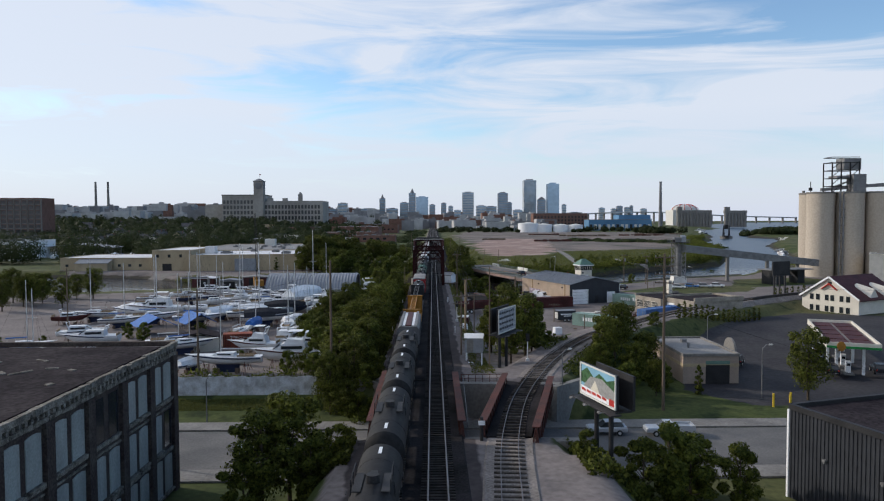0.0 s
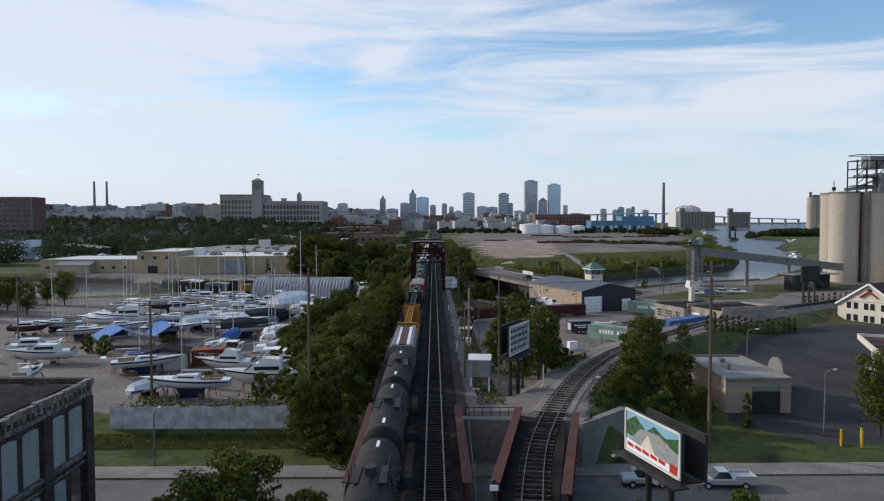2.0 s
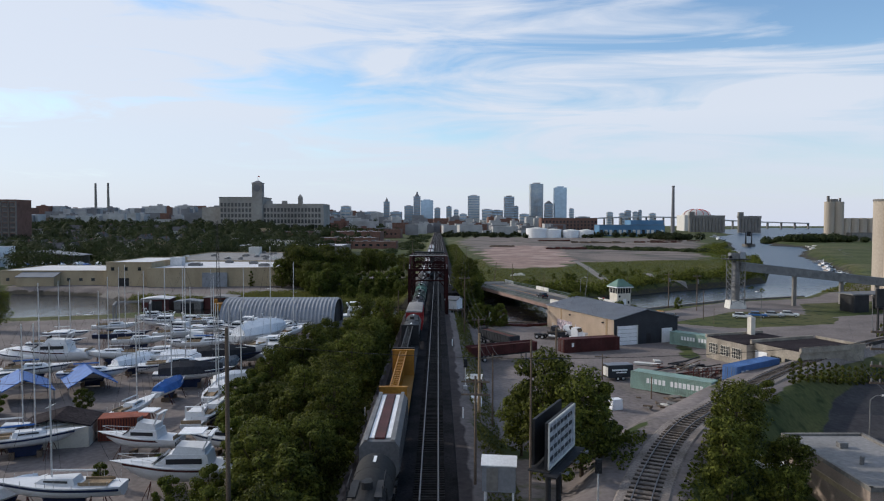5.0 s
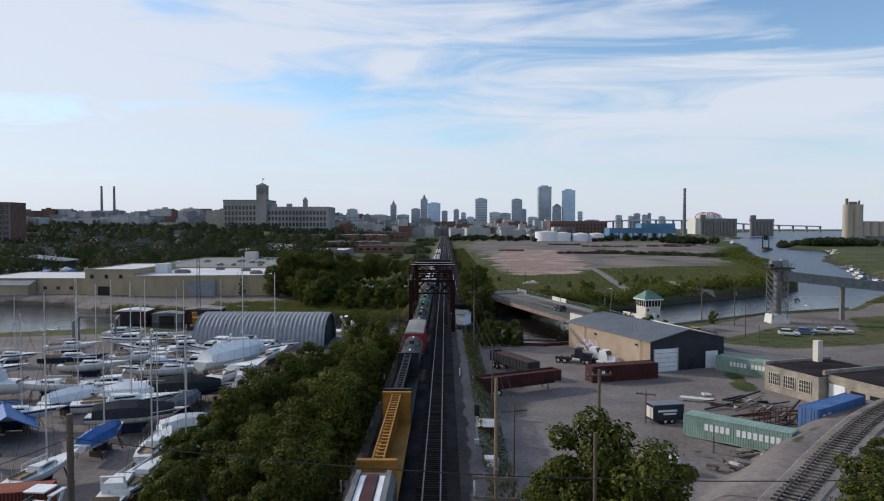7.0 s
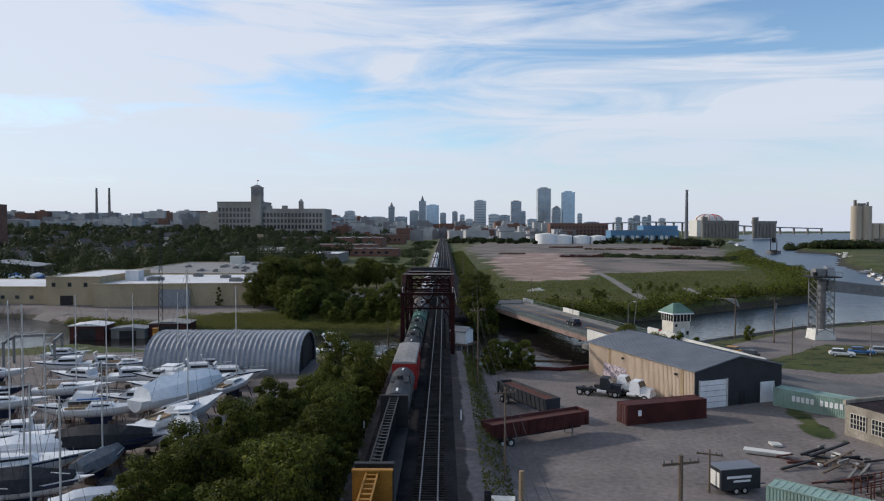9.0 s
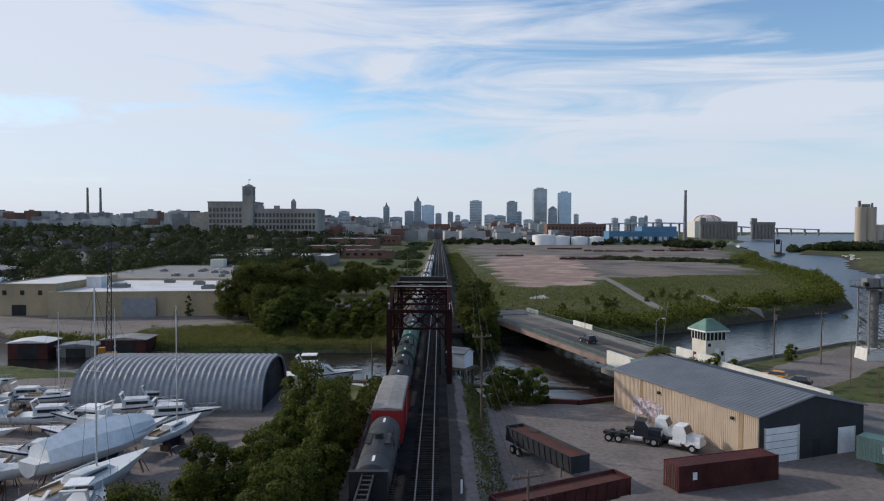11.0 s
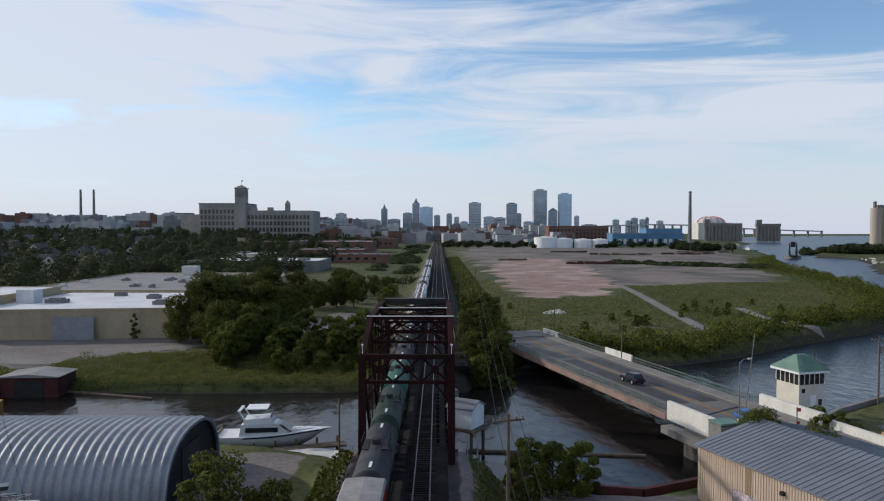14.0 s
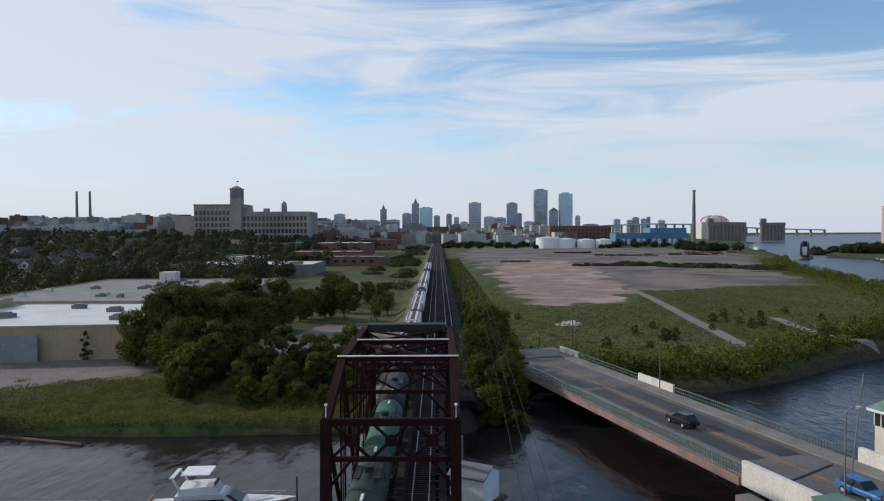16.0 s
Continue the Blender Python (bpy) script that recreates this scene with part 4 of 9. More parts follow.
part("pylon", Mb().box(rbp(0.865, -7.4, -1.0), (2.2, 2.6, 5.4), math.atan2(rd[1], rd[0])), M_CONC, rb)
part("pylon_rail", Mb().box(rbp(0.865, -7.4, 1.9), (2.3, 2.7, 0.2), math.atan2(rd[1], rd[0])), M_COPPER, rb)
part("pier", Mb().box(rbp(0.84, 0, -3.2), (9.5, 15.4, 5.0), math.atan2(rd[1], rd[0])), M_CONC, rb)
part("fender_ledge", Mb().box(rbp(0.83, -8.4, -1.4), (13, 1.6, 0.9), math.atan2(rd[1], rd[0])), M_CONC, rb)
part("abutment", Mb().box(rbp(0.0, 0, -2.0), (9.0, 15.4, 4.4), math.atan2(rd[1], rd[0])), M_CONC, rb)
for k in range(12):
    part("cross_beam", Mb().beam(rbp(0.09 + k * 0.055, -6.8, -1.1), rbp(0.09 + k * 0.055, 6.8, -1.1), 0.25, 0.9), M_DARK, rb)
strip("approach_road", [(19.0, 296.5), (15, 312), (8, 322), (-14, 326)], 10.5, M_ROAD, "worn asphalt approach to the road bridge", 0.12)
ap = Mb().add([tuple(Vector(p)) for p in (rbp(1.0, -6.0, -0.04), rbp(1.0, 6.0, -0.04), (59, 199, 0.45), (48.6, 193.8, 0.45), (72, 170.5, 0.3), (80.5, 178, 0.3))], [(0, 1, 2, 3), (3, 2, 5, 4)])
solo("approach_road", ap, M_ROAD, "worn asphalt street beside the metal shed", "approach road", kind="structure")

# bridge house
bo = thing("bridge_house", "cream masonry bridge house with hipped green copper roof", "bridge house", (51.7, 235.3, 1.25), math.degrees(math.atan2(rd[1], rd[0])) + 90)
bo.scale = (0.9, 0.9, 0.98)
part("wall", Mb().box((0, 0, 1.2), (4.6, 4.6, 7.4)), M_CREAM, bo)
part("window_band", Mb().box((0, 0, 4.95), (4.72, 4.72, 1.6)), M_GLASS, bo, "dark band of control room windows")
for k in range(6):
    for s in (-1, 1):
        o = -2.32 + k * 0.928
        part("mullion", Mb().box((o, s * 2.36, 4.95), (0.14, 0.1, 1.6)).box((s * 2.36, o, 4.95), (0.1, 0.14, 1.6)), M_CREAM, bo)
part("eaves", Mb().box((0, 0, 5.9), (5.9, 5.9, 0.32)), M_WHITE, bo)
part("roof", Mb().loft([[(-3.0, -3.0, 6.06), (3.0, -3.0, 6.06), (3.0, 3.0, 6.06), (-3.0, 3.0, 6.06)], [(-0.9, -0.2, 8.0), (0.9, -0.2, 8.0), (0.9, 0.2, 8.0), (-0.9, 0.2, 8.0)]]), M_COPPER, bo)
seam = Mb()
for k in range(-6, 7):
    x = k * 0.45
    for s in (-1, 1):
        zt = 6.06 + 1.94 * max(0.0, min(1.0, (3.0 - abs(x)) / 2.1))
        yt = 3.0 - 2.8 * max(0.0, min(1.0, (3.0 - abs(x)) / 2.1))
        seam.beam((x, s * 3.0, 6.1), (x, s * yt, zt + 0.04), 0.05, 0.06)
part("roof_seam", seam, M_COPPER, bo)
part("door", Mb().box((0.3, -2.33, 1.5), (1.0, 0.08, 2.2)), M_WHITE, bo)
part("window", Mb().box((1.6, -2.33, 1.6), (0.6, 0.08, 0.8)).box((-1.5, -2.33, 3.3), (0.6, 0.08, 0.6)), M_GLASS, bo)

# arched sheet-metal boathouse
qh = thing("quonset_hut", "corrugated galvanised arched boat storage building", "quonset hut", (-50.3, 210.3, 0))
rings = []
NX, NA = 162, 22
for i in range(NX + 1):
    x = 26.6 * i / NX
    rr = 1.0 + 0.012 * math.cos(2 * math.pi * x / 0.9)
    ring = []
    for k in range(NA + 1):
        a = math.pi * k / NA
        ring.append((x, -8.3 * rr * math.copysign(abs(math.cos(a)) ** 0.8, math.cos(a)), 6.5 * rr * math.sin(a) ** 0.85))
    rings.append(ring)
part("shell", Mb().loft(rings, closed=False), M_GALV, qh, smooth=True)
for x, nm in ((0.4, "end_wall"), (26.1, "end_wall")):
    prof = [(-8.1 * math.copysign(abs(math.cos(math.pi * k / NA)) ** 0.8, math.cos(math.pi * k / NA)), 6.3 * math.sin(math.pi * k / NA) ** 0.85) for k in range(NA + 1)]
    e = part(nm, Mb().xprism(prof, x, x + 0.15), M_DARK, qh)
part("rim", Mb().loft([[(26.55 + dx, p[1] * s, p[2] * s) for p in rings[-1]] for dx, s in ((0, 1.0), (0.25, 1.0), (0.25, 0.95), (0, 0.95))], closed=False), M_GALV, qh)
part("door", Mb().box((26.3, 0, 2.2), (0.1, 5, 4.4)), M_CHAR, qh)
part("foundation", Mb().box((13.3, -8.2, 0.1), (27, 0.5, 0.6)), M_CONC, qh)

# tan factory across the basin
tf = block("tan_factory", "long tan block factory with white membrane roof", [(-106, 297.5), (-55, 303.5), (-56, 345), (-106, 345)], 0.8, 7.6, M_TAN, M_ROOFW, 0.45)
part("patch", Mb().box((-1, -23.6, 2.5), (9, 0.25, 6.0), math.atan2(6, 51)), M_GALV, tf, "pale blue-grey wall panel")
for k, (x, y, s) in enumerate(((6, 5, 2.2), (-14, -6, 3.2), (14, -10, 2.6), (-6, 12, 2.0), (19, 2, 1.8))):
    u = part("roof_unit", Mb().box((x, y, 7.4), (s * 1.5, s, 0.9)).box((x, y, 8.0), (s, s * 0.7, 0.35)), M_STEEL, tf)
part("penthouse", Mb().box((-21, -6, 8.6), (4.4, 4, 3.4)), M_ROOFW, tf)
th2 = block("tan_factory_wing", "two-storey tan block factory wing with few windows", [(-123, 302), (-106.2, 302), (-106.2, 340), (-123, 340)], 0.8, 9.6, M_TAN, M_ROOFW, 0.4)
win_row(th2, M_GLASS, M_TAN, (-6, -19.0), (1, 0), 3, 5.0, 1.5, 1.6, 5.8)
part("door", Mb().box((-2, -19.05, 1.6), (4, 0.12, 3.2)), M_DARK, th2, "dark loading door")
th3 = block("tan_factory_annex", "low tan block factory annex with white roof", [(-165, 306), (-123.2, 306), (-123.2, 340), (-165, 340)], 0.8, 6.2, M_TAN, M_ROOFW, 0.35)
win_row(th3, M_GLASS, M_TAN, (-18, -17.0), (1, 0), 8, 4.6, 1.6, 1.4, 1.6)
part("lean_to", Mb().xprism([(-17.2, 0), (-22, 0), (-22, 3.6), (-17.2, 5.0)], -12, 2), M_TAN, th3)
part("lean_to_roof", Mb().xprism([(-17.1, 5.02), (-22.4, 3.5), (-22.4, 3.65), (-17.1, 5.18)], -12.3, 2.3), M_ROOFG, th3)
gb = block("grey_roof_works", "broad low works building with grey flat roof", [(-128, 352), (-62, 352), (-60, 440), (-128, 440)], 0.8, 7.4, M_TAN, M_ROOFM, 0.5)
rnd = random.Random(11)
for k in range(22):
    x, y = rnd.uniform(-29, 29), rnd.uniform(-38, 38)
    part("roof_unit", Mb().box((x, y, 7.0), (rnd.uniform(1.5, 3.2), rnd.uniform(1.2, 2.4), 0.9)).box((x + 0.3, y, 7.6), (1.2, 0.9, 0.5)), rnd.choice((M_STEEL, M_CONCW)), gb)
part("penthouse", Mb().box((-6, 34, 8.4), (6, 5, 4.0)), M_CONCW, gb)

# tan sheet-metal shed in the yard
sh = thing("metal_shed", "tan ribbed metal shed with charcoal gable and grey roof", "shed", (36.4, 180.6, 0), math.degrees(math.atan2(0.345, 0.939)))
SW, SL, SE, SA = 15.6, 27.5, 5.3, 7.0
part("wall", Mb().yprism([(0, -0.3), (SW, -0.3), (SW, SE), (SW / 2, SA), (0, SE)], 0.05, SL), M_BEIGE, sh)
part("gable_front", Mb().yprism([(0, -0.3), (SW, -0.3), (SW, SE), (SW / 2, SA), (0, SE)], -0.12, 0.04), M_CHAR, sh, "charcoal ribbed front gable")
for s in (0, 1):
    x0, x1 = (-0.35, SW / 2) if s == 0 else (SW + 0.35, SW / 2)
    z0 = SE - 0.08
    part("roof", Mb().loft([[(x0, y, z0), (x1, y, SA + 0.02), (x1, y, SA + 0.16), (x0, y, z0 + 0.12)] for y in (-0.4, SL + 0.3)]), M_ROOFG, sh)
seam = Mb()
for k in range(46):
    y = -0.3 + k * 0.61
    seam.beam((-0.33, y, SE + 0.07), (SW / 2, y, SA + 0.19), 0.05, 0.05).beam((SW + 0.33, y, SE + 0.07), (SW / 2, y, SA + 0.19), 0.05, 0.05)
part("roof_seam", seam, M_ROOFG, sh)
rib = Mb()
for k in range(90):
    rib.box((-0.03, 0.2 + k * 0.303, SE / 2), (0.06, 0.10, SE))
part("wall_rib", rib, M_BEIGE, sh)
for k in (2.6, 21.0):
    part("accent_panel", Mb().box((-0.04, k, SE / 2), (0.06, 0.7, SE - 0.1)), M_WOODL, sh, "brown accent panel")
d1 = part("roller_door", Mb().box((3.1, -0.16, 1.95), (4.6, 0.1, 3.9)), M_WHITE, sh, "white roller door")
part("door_slats", Mb().box((3.1, -0.22, 0.8), (4.5, 0.04, 0.05)).box((3.1, -0.22, 1.6), (4.5, 0.04, 0.05)).box((3.1, -0.22, 2.4), (4.5, 0.04, 0.05)).box((3.1, -0.22, 3.2), (4.5, 0.04, 0.05)), M_STEEL, d1)
part("roller_door", Mb().box((12.8, -0.16, 1.5), (2.4, 0.1, 3.0)), M_WHITE, sh, "white roller door")
part("door_frame", Mb().box((5.55, -0.2, 2.0), (0.16, 0.16, 4.0)).box((0.7, -0.2, 2.0), (0.16, 0.16, 4.0)).box((14.1, -0.2, 1.5), (0.12, 0.16, 3.0)), M_CONCW, sh)
part("side_door", Mb().box((8.3, -0.14, 1.05), (1.0, 0.06, 2.1)), M_DARK, sh)
for y in (3.8, 17.0):
    part("wall_lamp", Mb().box((-0.2, y, 4.2), (0.35, 0.35, 0.3)), M_DARK, sh)
part("graffiti", Mb().box((-0.075, 19.5, 1.5), (0.02, 6.5, 2.2)), mat("faded_spray_paint", (0.55, 0.45, 0.48), 0.8, var=0.5, scale=1.6, fine=5, tint=(0.12, 0.12, 0.16)), sh, "faded spray paint patch")

# old brick garage in the yard
GA, GB = Vector((50.6, 168.5, 0)), Vector((57.0, 150.5, 0))
gd = (GB - GA).normalized()
ge = Vector((-gd[1], gd[0], 0))
ga = thing("brick_garage", "derelict pale brick garage with sagging tar roof", "garage", (50.6, 168.5, 0), math.degrees(math.atan2(gd[1], gd[0])))
part("wall", Mb().box((5.0, 6.5, 1.7), (10.0, 13, 4.2)).box((15.0, 8.5, 2.0), (9.6, 14, 4.4)), M_CREAMD, ga)
part("parapet", Mb().box((0.0, 6.5, 4.0), (0.4, 13.2, 0.6)).box((9.9, 8, 4.4), (0.4, 14, 0.7)).box((19.9, 8.5, 4.5), (0.4, 14, 0.9)).box((15, 15.4, 4.4), (9.6, 0.4, 0.7)), M_CREAMD, ga)
part("roof", Mb().box((5.0, 6.5, 3.86), (9.4, 12.6, 0.1)).box((15.0, 8.5, 4.26), (9.2, 13.6, 0.1)), M_ROOFD, ga)
part("chimney", Mb().box((1.0, 9.5, 5.2), (1.0, 1.0, 4.0)), M_CREAM, ga)
for k in range(3):
    wd = part("window", Mb().box((1.9 + k * 2.9, -0.03, 2.0), (2.1, 0.1, 1.8)), M_GLASS, ga, "broken many-paned window")
    gr = Mb()
    for i in range(6):
        gr.box((1.9 + k * 2.9 - 1.05 + i * 0.42, -0.1, 2.0), (0.06, 0.06, 1.8))
    for i in range(4):
        gr.box((1.9 + k * 2.9, -0.1, 1.1 + i * 0.6), (2.1, 0.06, 0.06))
    part("glazing_bar", gr, M_CREAM, wd)
part("roller_door", Mb().box((11.8, 1.46, 1.5), (2.6, 0.12, 3.0)), M_WHITE, ga)
for k in range(2):
    part("window", Mb().box((15.0 + k * 3.0, 1.46, 1.9), (2.2, 0.1, 1.6)), M_GLASS, ga)

# filling station
wash = thing("car_wash", "flat-roofed brick car wash building with tan bands", "car wash", (37.2, 112.0, -1.6), -90)
part("wall", Mb().box((7.6, 4.2, 1.9), (15.2, 8.4, 4.2)), M_PINKB, wash)
part("band", Mb().box((7.6, 4.2, 2.6), (15.3, 8.5, 0.5)), M_TAN, wash)
part("roof", Mb().box((7.6, 4.2, 4.05), (14.7, 7.9, 0.12)), M_ROOFM, wash)
part("parapet", Mb().box((7.6, 0.1, 4.15), (15.5, 0.35, 0.4)).box((15.2, 4.2, 4.15), (0.35, 8.6, 0.4)).box((0, 4.2, 4.15), (0.35, 8.6, 0.4)).box((7.6, 8.4, 4.15), (15.5, 0.35, 0.4)), M_CONC, wash)
part("doorway", Mb().box((15.22, 5.2, 1.2), (0.12, 3.6, 2.8)), M_DARK, wash, "dark wash bay doorway")
part("sign_band", Mb().box((15.3, 5.2, 3.0), (0.14, 3.6, 0.5)), M_COPPER, wash, "green sign band")
part("roof_vent", Mb().box((4, 4, 4.4), (0.8, 0.8, 0.5)), M_STEEL, wash)
part("roof_pipe", Mb().cyl((9, 3, 4.1), (9, 3, 4.9), 0.2), M_STEEL, wash)
fan = Mb()
fan.loft([[(6 + 2.2 * math.cos(a), 10.8 + dy, 3.2 + 2.0 * math.sin(a)) for a in [math.pi * k / 8 for k in range(9)]] for dy in (0, 0.3)])
part("arch", fan, M_CONC, wash)
can = thing("station_canopy", "white and green filling station canopy with maroon roof panels", "canopy", (68.8, 110.3, -1.5), -22.4)
can.scale = (0.78, 1, 1)
part("fascia", Mb().box((0, -13.2, 5.0), (9.4, 0.3, 0.9)).box((0, 13.2, 5.0), (9.4, 0.3, 0.9)).box((-4.6, 0, 5.0), (0.3, 26.4, 0.9)).box((4.6, 0, 5.0), (0.3, 26.4, 0.9)), M_CREAM, can)
part("green_band", Mb().box((0, -13.4, 4.75), (9.5, 0.1, 0.35)), mat("green_band_paint", (0.02, 0.25, 0.06), 0.5), can)
part("roof", Mb().box((0, 0, 4.9), (9.0, 26, 0.2)), M_CONC, can)
for k in range(5):
    for s in (-1, 1):
        part("roof_panel", Mb().box((s * 2.1, -10 + k * 5, 5.05), (3.6, 4.3, 0.1)), M_MAROON, can)
part("emblem", Mb().cyl((-2.2, -13.5, 4.9), (-2.2, -13.62, 4.9), 0.75, n=16), M_YELLOW, can, "round yellow-green emblem")
for x in (-2.4, 2.4):
    for y in (-10, 0, 10):
        part("column", Mb().box((x, y, 2.3), (0.5, 0.5, 4.6)), M_WHITE, can)
for y in (-10, -4, 3):
    pu = thing("fuel_pump", "white and green fuel pump on its island", "fuel pump", (68.8 + 0.41 * y, 110.3 + 0.92 * y, -1.3), -22, group="fuel pumps")
    part("island", Mb().box((0, 0, 0.08), (1.4, 3.4, 0.18)), M_CONC, pu)
    part("cabinet", Mb().box((0, 0, 1.0), (0.7, 1.0, 1.8)), M_WHITE, pu)
    part("screen", Mb().box((0, -0.51, 1.4), (0.5, 0.04, 0.4)), M_GLASS, pu)

# gabled house by the silos
ho = thing("gabled_house", "cream clapboard gabled tavern with dark maroon roof", "house", (96.4, 162.5, -1.0), -62)
part("wall", Mb().yprism([(-7.2, 0), (7.2, 0), (7.2, 4.6), (0, 9.4), (-7.2, 4.6)], 0, 17), M_CREAM, ho)
for s in (-1, 1):
    part("roof", Mb().loft([[(s * 7.9, y, 4.25), (0, y, 9.5), (0, y, 9.75), (s * 7.9, y, 4.5)] for y in (-0.5, 17.5)]), M_MAROON, ho)
    part("dormer", Mb().loft([[(s * 7.3, 4, 4.4), (s * 7.3, 8, 4.4), (s * 7.3, 6, 7.0)], [(s * 3.0, 4, 7.4), (s * 3.0, 8, 7.4), (s * 3.0, 6, 8.0)]]), M_CREAM, ho)
    part("dormer", Mb().loft([[(s * 7.3, 10, 4.4), (s * 7.3, 14, 4.4), (s * 7.3, 12, 7.0)], [(s * 3.0, 10, 7.4), (s * 3.0, 14, 7.4), (s * 3.0, 12, 8.0)]]), M_CREAM, ho)
part("bargeboard", Mb().beam((-7.6, -0.52, 4.5), (0, -0.52, 9.6), 0.12, 0.4).beam((7.6, -0.52, 4.5), (0, -0.52, 9.6), 0.12, 0.4), M_WHITE, ho)
for x in (-4.6, -3.0, -0.7, 0.7, 3.0, 4.6):
    for z in (1.2, 3.9):
        part("window", Mb().box((x, -0.04, z + 0.6), (0.9, 0.12, 1.4)), M_GLASS, ho)
part("gable_hood", Mb().yprism([(-2.0, 6.4), (0, 7.8), (2.0, 6.4), (2.0, 6.6), (0, 8.1), (-2.0, 6.6)], -0.6, 0), M_RED, ho)
part("vent", Mb().box((0, -0.04, 8.2), (1.0, 0.1, 0.5)), M_DARK, ho)

# grain silos with headhouse
sl = thing("grain_silos", "cluster of tall tan concrete grain silos with steel headhouse", "silo", (150.5, 265.5, 0))
SIL = [(0, 0), (10.2, -2.4), (20.4, -4.8), (30.6, -7.2), (2.4, 10.2), (12.6, 7.8), (22.8, 5.4), (33.0, 3.0), (40.8, -9.6), (43.2, 0.6)]
for k, (x, y) in enumerate(SIL):
    c = Mb()
    c.cyl((x, y, -0.5), (x, y, 32.2), 4.95, 4.95, n=40)
    s = part("silo", c, M_SILO, sl, smooth=True)
    part("rim", Mb().cyl((x, y, 32.2), (x, y, 32.9), 5.1, 5.1, n=40), M_CONC, s)
part("headhouse", Mb().box((7, -2, 38.5), (7, 6, 1.0)).box((9.5, -2, 43.5), (6.5, 5.5, 4.2)).box((11.5, -4, 36), (5, 4.5, 7)), M_STEEL, sl)
fr = Mb()
for x in (1.5, 5, 8.5, 12):
    for y in (-5, 1):
        fr.beam((x, y, 32.5), (x, y, 44), 0.35)
for z in (35, 38, 41, 44, 46):
    fr.beam((1.5, -5, z), (12, -5, z), 0.25).beam((1.5, 1, z), (12, 1, z), 0.25).beam((1.5, -5, z), (1.5, 1, z), 0.25)
for k in range(4):
    fr.beam((1.5, -5, 32.5 + k * 3), (5, -5, 35.5 + k * 3), 0.2).beam((8.5, -5, 32.5 + k * 3), (12, -5, 35.5 + k * 3), 0.2)
part("frame", fr, M_DARK, sl)
part("conveyor", Mb().beam((0, 0, 33.8), (22, -5.2, 35.6), 1.6, 1.2).beam((12, -3, 35), (40, -9.6, 36), 1.4, 1.2).beam((3, 3, 33.5), (14, -4, 39), 0.6), M_STEEL, sl)
part("upper_house", Mb().box((37, -6, 37), (12, 9, 9)), M_SILO, sl)
la = Mb()
for k in range(2):
    x, y = 4.5 + k * 1.2, -5.4 - k * 0.4
    la.cyl((x, y, 0), (x, y, 33), 0.32, n=8)
for z in range(2, 33, 3):
    la.beam((4.2, -5.6, z), (6.3, -6.0, z), 0.2)
part("pipe", la, M_STEEL, sl)
part("mast", Mb().cyl((-4, 0, 32.5), (-4, 0, 37), 0.15).box((-4, 0, 34), (1.2, 0.6, 1.2)), M_DARK, sl)
loB = block("silo_annex", "low pale industrial building at the foot of the silos", [(158, 246), (184, 234), (190, 246), (166, 258)], 0, 9.5, M_CREAM, M_ROOFM, 0.4)

# lattice elevator tower with its conveyor bridge
ct = thing("conveyor_tower", "lattice-clad concrete conveyor tower on the quay", "tower", (87.6, 243.6, 0))
part("shaft", Mb().cyl((0, 0, 0.5), (0, 0, 13.8), 0.95, 0.95, n=14), M_STEEL, ct, "grey steel leg pipe", smooth=True)
part("base", Mb().box((0, 0, 0.8), (5.0, 4.4, 3.0), taper=0.86), M_CONCW, ct)
la = Mb()
for x, y in ((-1.9, -1.9), (1.9, -1.9), (-1.9, 1.9), (1.9, 1.9)):
    la.beam((x, y, 0), (x, y, 14.4), 0.22)
for k in range(9):
    z = k * 1.6
    for s in (-1.9, 1.9):
        la.beam((-1.9, s, z), (1.9, s, z + 1.6), 0.12).beam((1.9, s, z), (-1.9, s, z + 1.6), 0.12).beam((s, -1.9, z), (s, 1.9, z + 1.6), 0.12).beam((-1.9, s, z), (1.9, s, z), 0.12)
part("lattice", la, M_STEEL, ct)
part("platform", Mb().box((0, 0, 14.3), (6.2, 5.6, 0.25)), M_DARK, ct)
part("head_box", Mb().box((-0.6, 0.2, 15.3), (2.4, 2.0, 1.7)), M_STEEL, ct)
part("head_chute", Mb().xprism([(-1.0, 14.5), (1.0, 14.5), (0.8, 16.9), (-0.8, 16.4)], 0.8, 2.4), M_GALV, ct)
part("head_motor", Mb().cyl((-2.4, -0.8, 15.0), (-1.6, -0.8, 15.0), 0.45, n=12), M_DARK, ct)
rr = Mb()
for k in range(7):
    for s in (-1, 1):
        rr.box((-3.1 + k * 1.03, s * 2.8, 14.95), (0.05, 0.05, 1.1)).box((s * 3.1, -2.8 + k * 0.93, 14.95), (0.05, 0.05, 1.1))
rr.box((0, -2.8, 15.45), (6.2, 0.05, 0.05)).box((0, 2.8, 15.45), (6.2, 0.05, 0.05)).box((3.1, 0, 15.45), (0.05, 5.6, 0.05)).box((-3.1, 0, 15.45), (0.05, 5.6, 0.05))
part("railing", rr, M_STEEL, ct)
cg = thing("conveyor_gallery", "long grey sloping conveyor gallery on posts", "conveyor", (88.5, 244, 0))
part("gallery", Mb().beam((0, 0, 12.2), (58, 16, 5.6), 2.2, 2.4), M_STEEL, cg)
part("gallery_roof", Mb().beam((0, 0, 13.5), (58, 16, 6.9), 2.5, 0.2), M_GALV, cg)
for k in (0.33, 0.62, 0.85):
    z = 12.2 + (5.6 - 12.2) * k - 1.2
    part("support", Mb().box((58 * k, 16 * k, z / 2), (1.0, 1.0, z)), M_CONC, cg)
